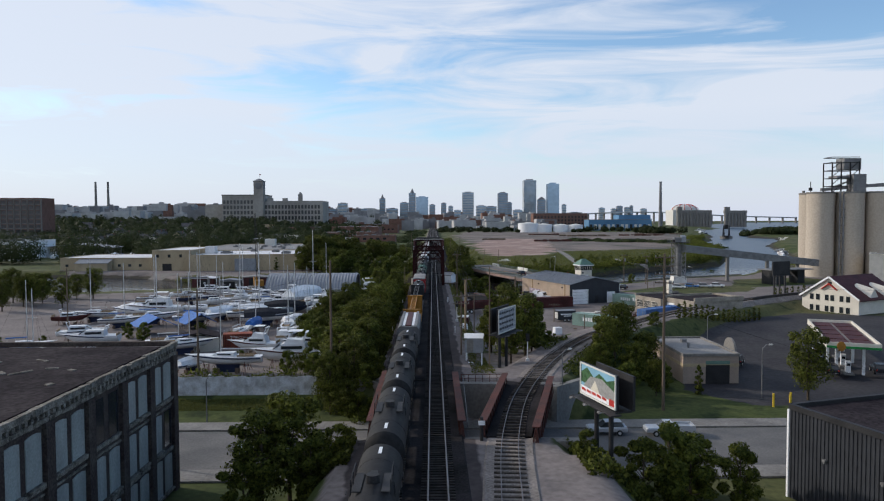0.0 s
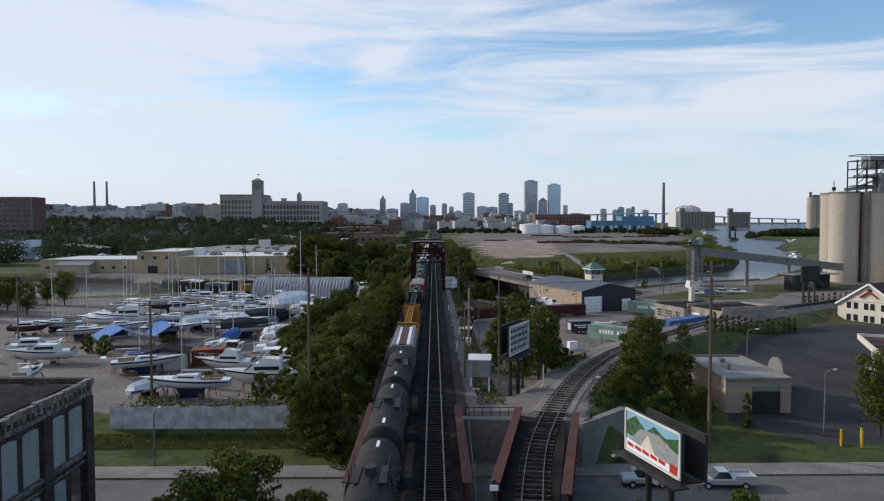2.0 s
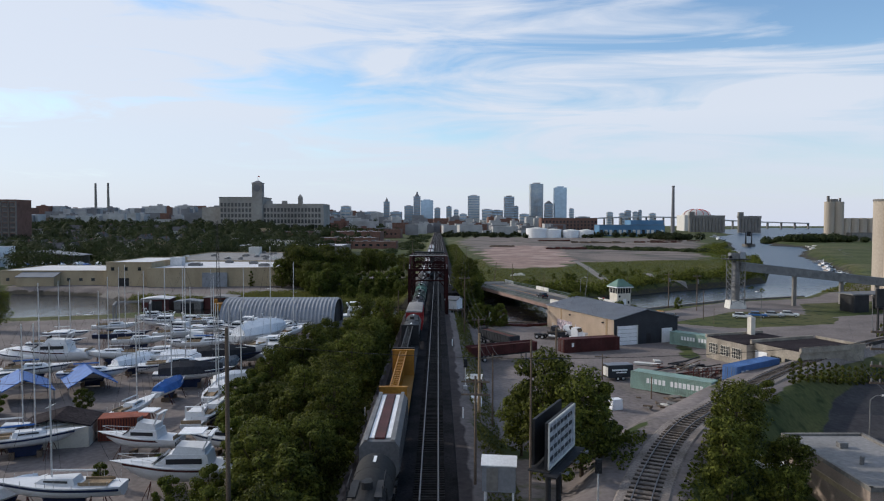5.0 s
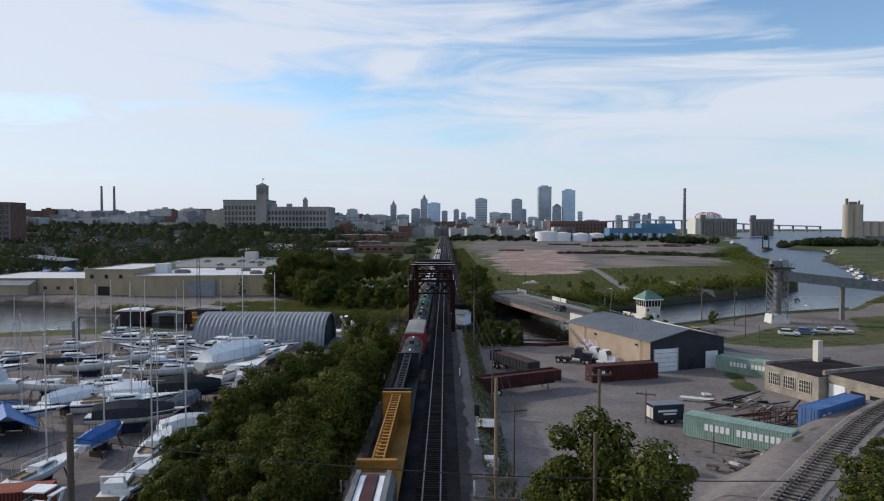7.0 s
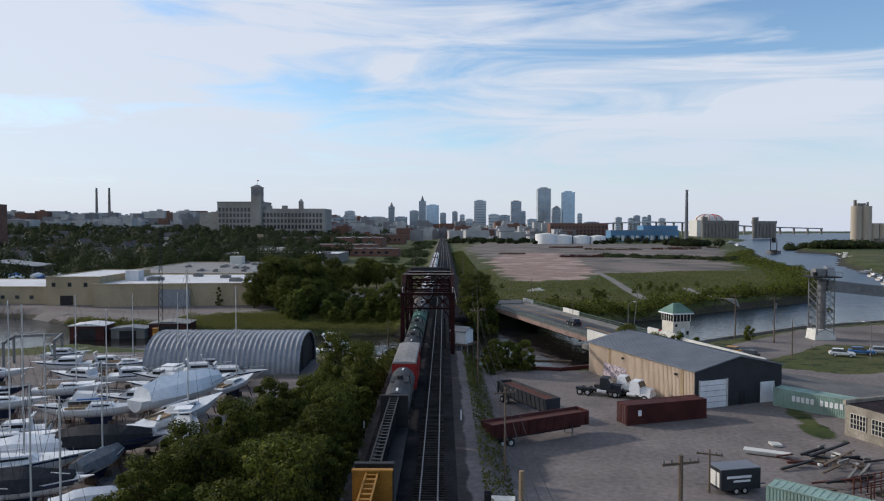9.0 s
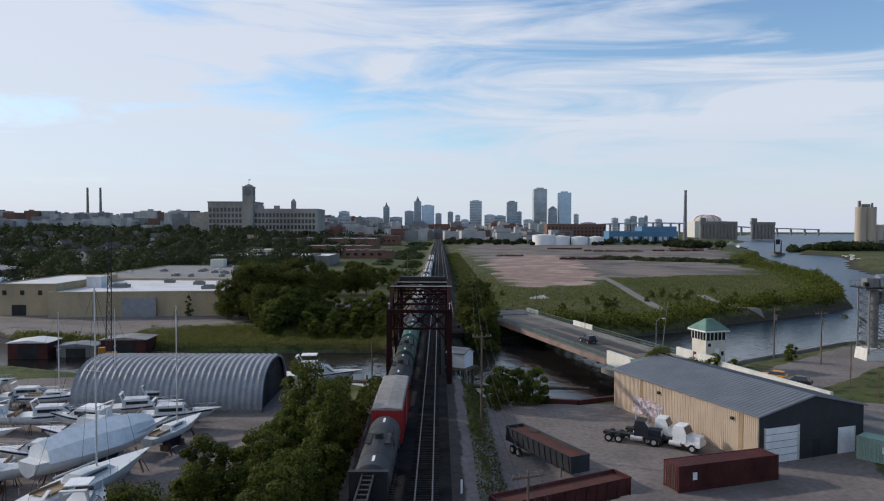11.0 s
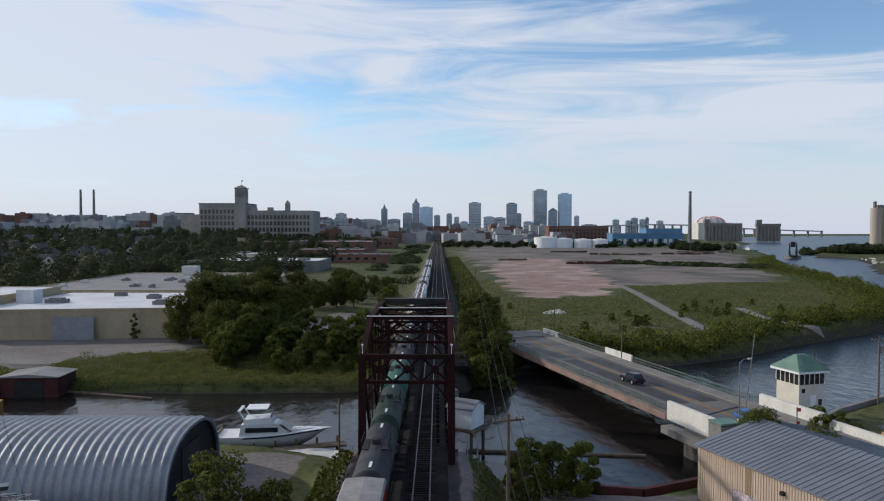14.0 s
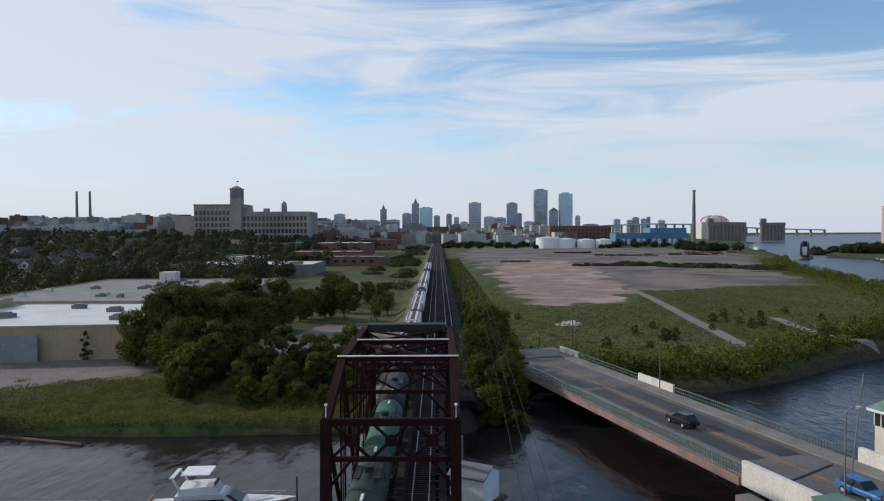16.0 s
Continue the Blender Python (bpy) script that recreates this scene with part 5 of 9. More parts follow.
ks = thing("quay_shelter", "open steel-roofed shelter with dark block walls", "shelter", (118, 236, 0), 15)
part("wall", Mb().box((0, 0, 2.4), (5, 5, 4.8)).box((12, 2, 2.4), (3, 4, 4.8)), M_DARK, ks)
part("roof", Mb().box((6, 1, 5.0), (18, 7, 0.3)), M_STEEL, ks)

# quay wall
for a, b in (((60, 240), (78, 252)), ((78, 252), (92, 262)), ((92, 262), (124, 275)), ((45, 226), (60, 240)), ((9, 211), (22, 208)), ((22, 208), (33, 213))):
    solo("quay_wall", Mb().beam((a[0], a[1], -1.2), (b[0], b[1], -1.2), 0.6, 3.2), M_MAROON if a[0] < 30 else M_CONC, "stained sheet-pile quay wall at the water", "quay wall", kind="structure")

# billboards
def billboard(a, b, z0, z1, zg, label, pic):
    d = Vector((b[0] - a[0], b[1] - a[1], 0))
    w = d.length
    th = thing("billboard", label, "billboard", (a[0], a[1], zg), math.degrees(math.atan2(d[1], d[0])))
    zc = (z0 + z1) / 2 - zg
    hh = z1 - z0
    part("panel", Mb().box((w / 2, 0, zc), (w, 0.25, hh)), M_DARK, th)
    fr = Mb().box((w / 2, -0.16, zc + hh / 2 - 0.07), (w, 0.1, 0.14)).box((w / 2, -0.16, zc - hh / 2 + 0.07), (w, 0.1, 0.14)).box((0.07, -0.16, zc), (0.14, 0.1, hh)).box((w - 0.07, -0.16, zc), (0.14, 0.1, hh))
    part("frame", fr, M_CONCW, th)
    part("back_panel", Mb().box((w / 2 + 0.6, 1.2, zc), (w, 0.2, hh)), M_DARK, th)
    part("catwalk", Mb().box((w / 2, -0.4, zc - hh / 2 - 0.3), (w + 1.0, 1.0, 0.1)).box((w / 2, 0.6, zc - hh / 2 - 0.2), (w, 1.6, 0.12)), M_DARK, th)
    for x in (w * 0.3, w * 0.7):
        part("post", Mb().cyl((x, 0.5, -0.5), (x, 0.5, zc), 0.22), M_DARK, th)
    for x in (0.1 * w, 0.5 * w, 0.9 * w):
        part("flood_lamp", Mb().beam((x, -0.4, zc - hh / 2 - 0.3), (x, -1.3, zc - hh / 2 - 0.25), 0.06).box((x, -1.35, zc - hh / 2 - 0.2), (0.4, 0.2, 0.15)), M_STEEL, th)
    pic(th, w, hh, zc)
    return th


def pic_house(th, w, hh, zc):
    def pl(name, poly, m, lift):
        part(name, Mb().loft([[(x * w, y, zc + (z - 0.5) * hh) for x, z in poly] for y in (-0.13 - lift, -0.14 - lift)][::-1]), m, th)
    pl("printed_sky", [(0.03, 0.06), (0.97, 0.06), (0.97, 0.95), (0.03, 0.95)], mat("print_blue", (0.22, 0.42, 0.55), 0.5, var=0.1), 0.0)
    pl("printed_treeline", [(0.03, 0.4), (0.97, 0.3), (0.97, 0.85), (0.75, 0.72), (0.55, 0.86), (0.4, 0.66), (0.2, 0.9), (0.03, 0.7)], mat("print_green", (0.06, 0.14, 0.06), 0.5, var=0.4, scale=3), 0.01)
    pl("printed_roof", [(0.10, 0.30), (0.97, 0.20), (0.97, 0.5), (0.62, 0.72), (0.3, 0.66)], mat("print_grey", (0.30, 0.30, 0.29), 0.5, var=0.15, scale=3), 0.02)
    pl("printed_gable", [(0.30, 0.25), (0.58, 0.22), (0.44, 0.60)], mat("print_cream", (0.62, 0.58, 0.48), 0.5, var=0.1), 0.03)
    pl("printed_band", [(0.03, 0.06), (0.97, 0.06), (0.97, 0.2), (0.03, 0.30)], M_WHITE, 0.04)
    for k in range(5):
        pl("lettering_bar", [(0.06 + k * 0.145, 0.15), (0.18 + k * 0.145, 0.135), (0.18 + k * 0.145, 0.215), (0.06 + k * 0.145, 0.235)], M_RED, 0.05)
    pl("emblem", [(0.83, 0.07), (0.96, 0.07), (0.96, 0.25), (0.83, 0.27)], M_RED, 0.05)


def pic_bars(th, w, hh, zc):
    part("printed_sheet", Mb().box((w / 2, -0.14, zc), (w - 0.3, 0.02, hh - 0.3)), mat("print_silver", (0.42, 0.43, 0.45), 0.5, var=0.3, scale=2.5), th)
    r = random.Random(3)
    for k in range(4):
        x = 0.35
        while x < w - 0.9:
            l = r.uniform(0.4, 0.9)
            part("lettering_bar", Mb().box((x + l / 2, -0.17, zc + hh * (0.33 - 0.21 * k)), (l, 0.02, 0.3)), M_CHAR, th)
            x += l + 0.25


billboard((13.25, 55.8), (14.9, 49.6), 7.2, 10.1, -2, "wide billboard with a house picture and red lettering band", pic_house)
billboard((8.5, 88.3), (11.5, 94.2), 7.2, 10.6, 1.0, "billboard with silver and black print on steel posts", pic_bars)

# ---- freight train on the west track ----
TRX = -3.95


def wheels(th, L):
    for y in (-L / 2 + 2.2, L / 2 - 2.2):
        b = part("truck", Mb().box((-1.0, y, 0.5), (0.2, 2.6, 0.35)).box((1.0, y, 0.5), (0.2, 2.6, 0.35)).box((0, y, 0.6), (2.2, 0.5, 0.4)), M_DARK, th)
        for dy in (-0.9, 0.9):
            part("wheel", Mb().cyl((-0.84, y + dy, 0.46), (-0.70, y + dy, 0.46), 0.46, n=14).cyl((0.70, y + dy, 0.46), (0.84, y + dy, 0.46), 0.46, n=14).cyl((-0.8, y + dy, 0.46), (0.8, y + dy, 0.46), 0.1), M_RUST, b)
    part("coupler", Mb().box((0, -L / 2 - 0.3, 0.95), (0.3, 0.9, 0.3)).box((0, L / 2 + 0.3, 0.95), (0.3, 0.9, 0.3)), M_DARK, th)


def tank_car(name, label, body, L=16.0, stripe=True):
    th = thing(name, label, "tank car", group="freight train cars")
    r, zc = 1.52, 2.95
    rings = []
    n = 24
    for y, k in ((-L / 2 + 0.35, 0.0), (-L / 2 + 0.42, 0.45), (-L / 2 + 0.65, 0.8), (-L / 2 + 1.0, 1.0), (L / 2 - 1.0, 1.0), (L / 2 - 0.65, 0.8), (L / 2 - 0.42, 0.45), (L / 2 - 0.35, 0.0)):
        rr = max(r * k, 0.02)
        rings.append([(rr * math.cos(2 * math.pi * i / n), y, zc + rr * math.sin(2 * math.pi * i / n)) for i in range(n)])
    t = part("tank", Mb().loft(rings), body, th, smooth=True)
    for y in (-L / 4, L / 4):
        part("weld_band", Mb().cyl((0, y - 0.06, zc), (0, y + 0.06, zc), r + 0.015, n=24), body, t, smooth=True)
    part("sill", Mb().box((0, 0, 1.15), (0.9, L - 0.6, 0.35)).box((0, -L / 2 + 0.6, 1.3), (2.8, 1.2, 0.2)).box((0, L / 2 - 0.6, 1.3), (2.8, 1.2, 0.2)), M_DARK, th)
    part("dome_hatch", Mb().cyl((0, 0, zc + r - 0.1), (0, 0, zc + r + 0.42), 0.42, 0.40, n=14).box((0, 0.9, zc + r + 0.1), (0.4, 0.4, 0.3)), M_DARK, th)
    pf = Mb().box((-0.85, 0, zc + r - 0.08), (0.5, 3.0, 0.06)).box((0.85, 0, zc + r - 0.08), (0.5, 3.0, 0.06))
    for x in (-1.15, 1.15):
        for y in (-1.5, 0, 1.5):
            pf.box((x, y, zc + r + 0.2), (0.05, 0.05, 0.9))
        pf.box((x, 0, zc + r + 0.62), (0.05, 3.0, 0.05))
    part("platform", pf, M_DARK, th)
    la = Mb()
    for s in (-1, 1):
        for y in (-0.25, 0.25):
            la.beam((s * 1.65, y, 1.2), (s * 1.25, y, zc + r - 0.1), 0.05)
        for z in range(6):
            la.box((s * 1.58, 0, 1.5 + z * 0.45), (0.05, 0.5, 0.04))
    part("ladder", la, M_DARK, th)
    if stripe:
        part("placard", Mb().box((0.05, -L / 2 + 2.4, zc + r + 0.01), (0.22, 1.3, 0.03)).box((0.05, L / 2 - 2.4, zc + r + 0.01), (0.22, 1.3, 0.03)), M_WHITE, th, "white reflective strip")
    wheels(th, L)
    return th


def hopper_car(name, label, body, roofstrip):
    L = 17.5
    th = thing(name, label, "hopper car", group="freight train cars")
    prof = [(-0.9, 0.9), (0.9, 0.9), (1.55, 1.9), (1.58, 4.0), (1.25, 4.45), (-1.25, 4.45), (-1.58, 4.0), (-1.55, 1.9)]
    part("body", Mb().yprism(prof, -L / 2 + 0.9, L / 2 - 0.9), body, th)
    rb_ = Mb()
    for k in range(14):
        y = -L / 2 + 1.4 + k * (L - 2.8) / 13
        rb_.box((-1.6, y, 2.9), (0.1, 0.12, 2.1)).box((1.6, y, 2.9), (0.1, 0.12, 2.1))
    part("side_post", rb_, body, th)
    part("hatch_trough", Mb().box((0, 0, 4.52), (0.8, L - 3, 0.16)), M_MAROON, th, "rust-red roof hatch strip")
    part("roof_panel", Mb().box((-0.68, 0, 4.5), (0.38, L - 3.4, 0.06)).box((0.68, 0, 4.5), (0.38, L - 3.4, 0.06)), roofstrip, th, "pale roof strips")
    part("running_board", Mb().box((-1.1, 0, 4.6), (0.35, L - 1.6, 0.05)).box((1.1, 0, 4.6), (0.35, L - 1.6, 0.05)), M_STEEL, th)
    part("end_platform", Mb().box((0, -L / 2 + 0.5, 1.2), (2.9, 1.0, 0.12)).box((0, L / 2 - 0.5, 1.2), (2.9, 1.0, 0.12)).box((0, 0, 1.0), (0.5, L, 0.3)), M_DARK, th)
    wheels(th, L)
    return th


def box_car(name, label, body, roof):
    L = 16.5
    th = thing(name, label, "box car", group="freight train cars")
    part("body", Mb().box((0, 0, 2.75), (3.1, L - 0.8, 3.4)), body, th)
    part("roof", Mb().yprism([(-1.6, 4.45), (1.6, 4.45), (1.45, 4.62), (0, 4.75), (-1.45, 4.62)], -L / 2 + 0.3, L / 2 - 0.3), roof, th, "pale weathered roof")
    rb_ = Mb()
    for k in range(16):
        y = -L / 2 + 0.8 + k * (L - 1.6) / 15
        rb_.box((-1.57, y, 2.7), (0.08, 0.14, 3.3)).box((1.57, y, 2.7), (0.08, 0.14, 3.3))
    for k in range(5):
        rb_.box((-1.2 + k * 0.6, -L / 2 + 0.37, 2.7), (0.12, 0.1, 3.2)).box((-1.2 + k * 0.6, L / 2 - 0.37, 2.7), (0.12, 0.1, 3.2))
    part("side_rib", rb_, body, th)
    for s in (-1, 1):
        part("door", Mb().box((s * 1.6, 0, 2.6), (0.08, 3.0, 3.0)), body, th)
    part("underframe", Mb().box((0, 0, 0.95), (2.0, L, 0.3)), M_DARK, th)
    wheels(th, L)
    return th


def beam_car(name, label, body):
    L = 22.0
    th = thing(name, label, "centrebeam flat car", group="freight train cars")
    part("deck", Mb().box((0, 0, 1.15), (2.9, L, 0.3)).box((0, 0, 0.85), (1.0, L - 2, 0.4)), body, th)
    for y in (-L / 2 + 0.3, L / 2 - 0.3):
        part("bulkhead", Mb().box((0, y, 2.9), (2.9, 0.35, 3.4)).box((0, y, 4.65), (3.0, 0.5, 0.15)), body, th)
    part("top_chord", Mb().box((-0.42, 0, 4.5), (0.12, L - 0.8, 0.16)).box((0.42, 0, 4.5), (0.12, L - 0.8, 0.16)), body, th)
    for k in range(23):
        y = -L / 2 + 0.8 + k * (L - 1.6) / 22
        part("rung", Mb().box((0, y, 4.48), (0.84, 0.26, 0.08)).box((0, y, 2.85), (0.3, 0.12, 3.2)), body, th)
    part("centre_web", Mb().box((0, 0, 2.6), (0.08, L - 1, 2.6)), body, th)
    wheels(th, L)
    return th


def put_car(src, y):
    m = pose(TRX, y, RAIL_Z, 0, 0, 0)
    if src.get("placed"):
        c = copy_thing(src, m)
        return c
    src.matrix_basis = m
    src["placed"] = 1
    return src


t_black = tank_car("tank_car", "matte black railway tank car coupled in the train", M_BLACK)
t_grey = tank_car("tank_car", "weathered grey railway tank car coupled in the train", mat("weathered_grey_tank", (0.045, 0.048, 0.054), 0.65, var=0.25, scale=0.4))
t_green = tank_car("tank_car", "faded green railway tank car on the bridge", M_GREENT)
h_grey = hopper_car("hopper_car", "grey covered hopper car with pale roof strip", M_GREYCAR, M_WHITE)
h_white = hopper_car("hopper_car", "white covered hopper car far along the train", M_WHITE, M_WHITE)
b_red = box_car("box_car", "bright red box car with grey ribbed roof", M_REDBOX, M_ROOFM)
c_yel = beam_car("centrebeam_car", "empty yellow centrebeam lumber car", M_YELLOW)
t_dgrn = tank_car("tank_car", "dark green railway tank car coupled in the train", mat("dark_green_tank", (0.028, 0.052, 0.040), 0.55, var=0.25, scale=0.4))
s_flat = beam_car("centrebeam_car", "empty black centrebeam car with ladder-like top", M_DARK)
y = 25.0
CARS = [t_black] * 4 + [h_grey, c_yel, s_flat, t_grey, b_red, t_grey, t_dgrn, t_green, t_grey, t_black, t_grey, h_white, h_white, h_grey, h_white, h_white, t_grey, h_white, h_grey, h_white, h_white, h_white, t_grey, h_grey, h_white, h_white, h_white]
for c in CARS:
    L = {"hopper_car": 17.5, "box_car": 16.5, "centrebeam_car": 22.0}.get(c.name.split(".")[0], 16.0) + 0.9
    put_car(c, y + L / 2)
    y += L
for o in list(bpy.data.objects):
    if o.get("placed"):
        del o["placed"]

# ---- trees and brush ----
rng = np.random.default_rng(7)


def quads_mesh(name, centres, normals, sizes, material, aspect=1.0):
    """Many small bent leaves, each an island of two triangles."""
    n = len(centres)
    up = rng.normal(size=(n, 3))
    t = np.cross(normals, up)
    t /= np.linalg.norm(t, axis=1)[:, None] + 1e-9
    b = np.cross(normals, t)
    s = sizes[:, None]
    fold = normals * s * rng.uniform(-0.25, 0.25, (n, 1))
    v = np.stack([centres - t * s * aspect, centres - b * s * 0.6 + fold, centres + t * s * aspect, centres + b * s * 0.6 + fold], 1).reshape(-1, 3)
    me = bpy.data.meshes.new(name)
    me.vertices.add(4 * n)
    me.vertices.foreach_set("co", v.astype(np.float32).ravel())
    me.loops.add(4 * n)
    me.loops.foreach_set("vertex_index", np.arange(4 * n, dtype=np.int32))
    me.polygons.add(n)
    me.polygons.foreach_set("loop_start", np.arange(0, 4 * n, 4, dtype=np.int32))
    me.polygons.foreach_set("loop_total", np.full(n, 4, np.int32))
    me.materials.append(material)
    me.update(calc_edges=True)
    me.validate()
    return me


def crown_points(lobes, per, inner=0.35):
    """Leaf places on the outsides of a set of lobes."""
    cs, ns = [], []
    for (x, y, z, r, rz) in lobes:
        d = rng.normal(size=(per, 3))
        d /= np.linalg.norm(d, axis=1)[:, None]
        k = 1 - inner * rng.random((per, 1)) ** 2
        k = k * (1 + 0.14 * np.sin(d[:, :1] * 7 + x) * np.cos(d[:, 1:2] * 6 + y) + 0.08 * rng.normal(size=(per, 1)))
        p = np.array([x, y, z]) + d * k * np.array([r, r, rz])
        cs.append(p)
        nn = d + 0.42 * rng.normal(size=(per, 3)) + np.array([0, 0, 0.35])
        ns.append(nn / np.linalg.norm(nn, axis=1)[:, None])
    return np.concatenate(cs), np.concatenate(ns)


def make_tree(h, spread, leaf, leaves=5600, size=0.175, trunk_h=0.25, label="leafy green broadleaf tree with full crown", nl=16):
    th = thing("tree", label, "tree")
    lobes = []
    for k in range(nl):
        z = h * (trunk_h + (0.92 - trunk_h) * (k + 0.5) / nl)
        f = (z / h - trunk_h) / (1 - trunk_h)
        rad = spread * (0.35 + 0.75 * math.sin(math.pi * min(1, 0.15 + 0.78 * f))) * 0.62
        a = k * 2.4 + rng.uniform(-0.4, 0.4)
        off = rad * rng.uniform(0.40, 1.12)
        r = spread * rng.uniform(0.17, 0.44) * (1.1 - 0.45 * f)
        lobes.append((off * math.cos(a), off * math.sin(a), z, r, r * rng.uniform(0.7, 0.95)))
    lobes.append((0, 0, h * 0.9, spread * 0.3, h * 0.1))
    c, n = crown_points(lobes, leaves // len(lobes))
    me = quads_mesh("crown", c, n, rng.uniform(0.6, 1.3, len(c)) * size, leaf)
    tm = Mb()
    tm.cyl((0, 0, -0.5), (0.1, 0.05, h * 0.45), 0.035 * h * 0.6, 0.02 * h * 0.6, n=9).cyl((0.1, 0.05, h * 0.45), (0, 0, h * 0.85), 0.02 * h * 0.6, 0.006 * h, n=7)
    for x, y, z, r, _ in lobes[::2]:
        tm.cyl((0.05, 0.02, z * 0.6), (x * 0.85, y * 0.85, z), 0.009 * h, 0.003 * h, n=6)
    part("trunk", tm, M_BARK, th)
    o = new("crown", me)
    o.parent = th
    return th


T_A = make_tree(9.0, 3.6, M_LEAF, leaves=6400, nl=22)
T_B = make_tree(11.0, 4.2, M_LEAF, leaves=7200, label="broad green tree with uneven crown", nl=24)
T_C = make_tree(7.0, 3.4, M_LEAFY, label="light green bushy low tree", trunk_h=0.08)
T_D = make_tree(12.5, 5.4, M_LEAF, leaves=13000, size=0.19, label="large dense green tree", trunk_h=0.12, nl=38)
T_S = make_tree(4.0, 2.5, M_LEAFY, leaves=3000, size=0.15, label="low rounded leafy green shrub", trunk_h=0.03, nl=10)
T_V = make_tree(6.0, 1.3, M_LEAF, leaves=2600, size=0.14, label="narrow dark evergreen tree", trunk_h=0.02, nl=14)
USED = set()


def plant(kind, x, y, s=1.0, z=None, group="", label=""):
    zz = float(height(np.array([x]), np.array([y]))[0]) if z is None else z
    m = pose(x, y, zz - 0.1, 0, 0, random.uniform(0, 360))
    if kind.name in USED:
        o = copy_thing(kind, m)
    else:
        USED.add(kind.name)
        o = kind
        o.matrix_basis = m
    o.scale = (s * random.uniform(0.9, 1.1), s * random.uniform(0.9, 1.1), s * random.uniform(0.9, 1.1))
    if group:
        o["group"] = group
    if label:
        o["label"] = label
    return o


random.seed(21)
# row along the west side of the tracks
y = 84.0
while y < 194:
    edge = float(np.interp(y, (84, 100, 115, 130, 150, 165, 180, 194), (-15, -17, -23, -26.5, -26, -20, -17, -19)))
    x = -10.5
    while x > edge + 1.5:
        plant(random.choice((T_A, T_B, T_C, T_C)), x + random.uniform(-1.0, 1.0), y + random.uniform(-1.5, 1.5), random.uniform(0.66, 0.86), group="trees beside the track")
        x -= random.uniform(3.4, 4.4)
    plant(T_C, edge + 1.2, y + random.uniform(-1, 1), random.uniform(0.62, 0.8), group="trees beside the track")
    if random.random() < 0.8:
        plant(T_S, -8.8 + random.uniform(-0.8, 0.5), y + 1, random.uniform(0.6, 0.95), group="shrubs beside the track")
    y += random.uniform(3.8, 5.0)
for x, y, s, k in ((-13.2, 54.2, 1.05, T_A), (-15.2, 52.2, 0.9, T_B), (-11.2, 80.0, 0.62, T_A), (-13.6, 82.0, 0.7, T_B), (-9.6, 79.2, 0.9, T_S), (-8.8, 81.2, 0.7, T_S), (-10.8, 51.5, 0.75, T_C), (-16.5, 51, 0.7, T_C), (-9.0, 55.5, 0.8, T_S), (-13.5, 84, 0.62, T_A), (-12.0, 82, 0.9, T_S),
                   (20.5, 53.5, 0.98, T_C), (22.0, 52.0, 0.95, T_C), (17.6, 51.5, 0.85, T_C), (23.5, 55.0, 0.75, T_C), (26.0, 51.5, 0.8, T_C), (14.6, 56.5, 0.7, T_S), (13.0, 53.0, 0.6, T_S), (15.8, 60.0, 0.5, T_S),
                   (28.6, 103.5, 0.85, T_B), (25.6, 98.0, 0.78, T_A), (29.8, 96.0, 0.7, T_A), (23.5, 92.0, 0.7, T_C), (26.8, 89.5, 0.7, T_C), (31.0, 90.0, 0.62, T_A), (33.5, 94.5, 0.6, T_C), (31.0, 108.5, 0.8, T_B), (33.5, 103.5, 0.8, T_A), (22.0, 87.0, 0.7, T_S),
                   (11.8, 101, 0.97, T_A), (14.6, 105.5, 1.03, T_B), (11.4, 108.5, 1.03, T_B), (16.2, 110.0, 0.97, T_A), (13.8, 114.5, 0.91, T_A), (9.8, 114.0, 0.91, T_A), (18.5, 114, 0.6, T_C), (19.2, 109.5, 0.5, T_S),
                   (51.2, 87.5, 0.92, T_B), (37.4, 91.0, 0.75, T_V), (42, 126, 0.7, T_S),
                   (9.4, 204.5, 0.7, T_C), (12.8, 207.5, 0.85, T_C), (15.5, 206.5, 0.75, T_C), (10.5, 208.5, 0.8, T_C), (17.0, 209.0, 0.6, T_S),
                   (9.0, 263.0, 0.85, T_A), (11.5, 268.5, 0.95, T_B), (8.2, 272.0, 0.85, T_A), (13.5, 274.0, 0.8, T_C), (9.8, 280.5, 0.8, T_B), (13.8, 281.5, 0.7, T_A), (9.0, 290.0, 0.7, T_A), (15.6, 266.5, 0.75, T_S), (6.9, 266.5, 0.8, T_S), (15.5, 272, 0.8, T_S),
                   (49.5, 226.5, 0.62, T_C), (47.2, 221.0, 0.6, T_C), (52.0, 222.5, 0.7, T_S), (54, 229.5, 0.7, T_S), (70, 241, 0.55, T_C),
                   (34.6, 209.6, 0.72, T_B), (38.6, 206.6, 0.7, T_B), (36.2, 207.6, 0.6, T_C), (-69.0, 302.0, 0.95, T_V), (-67.8, 302.6, 0.85, T_V),
                   (8.6, 276.0, 1.1, T_B), (12.4, 271.0, 1.0, T_B), (12.5, 300.0, 1.1, T_B), (9.6, 306.0, 1.0, T_B), (15.4, 296.0, 0.75, T_C), (11.0, 294.0, 0.9, T_A), (10.6, 264.0, 0.8, T_C), (16.0, 285.0, 0.7, T_C), (13.0, 262.5, 0.7, T_C)):
    if s:
        plant(k, x, y, s)
# the wood north of the river, west of the line
for k in range(52):
    x, y = random.uniform(-60, -13), random.uniform(280, 345)
    if x < -48 and y < 286 + (-48 - x) * 0.6:
        continue
    if x > -36 and y < 352:
        continue
    plant(random.choice((T_D, T_D, T_B)), x, y, random.uniform(0.85, 1.25), group="wood by the river")
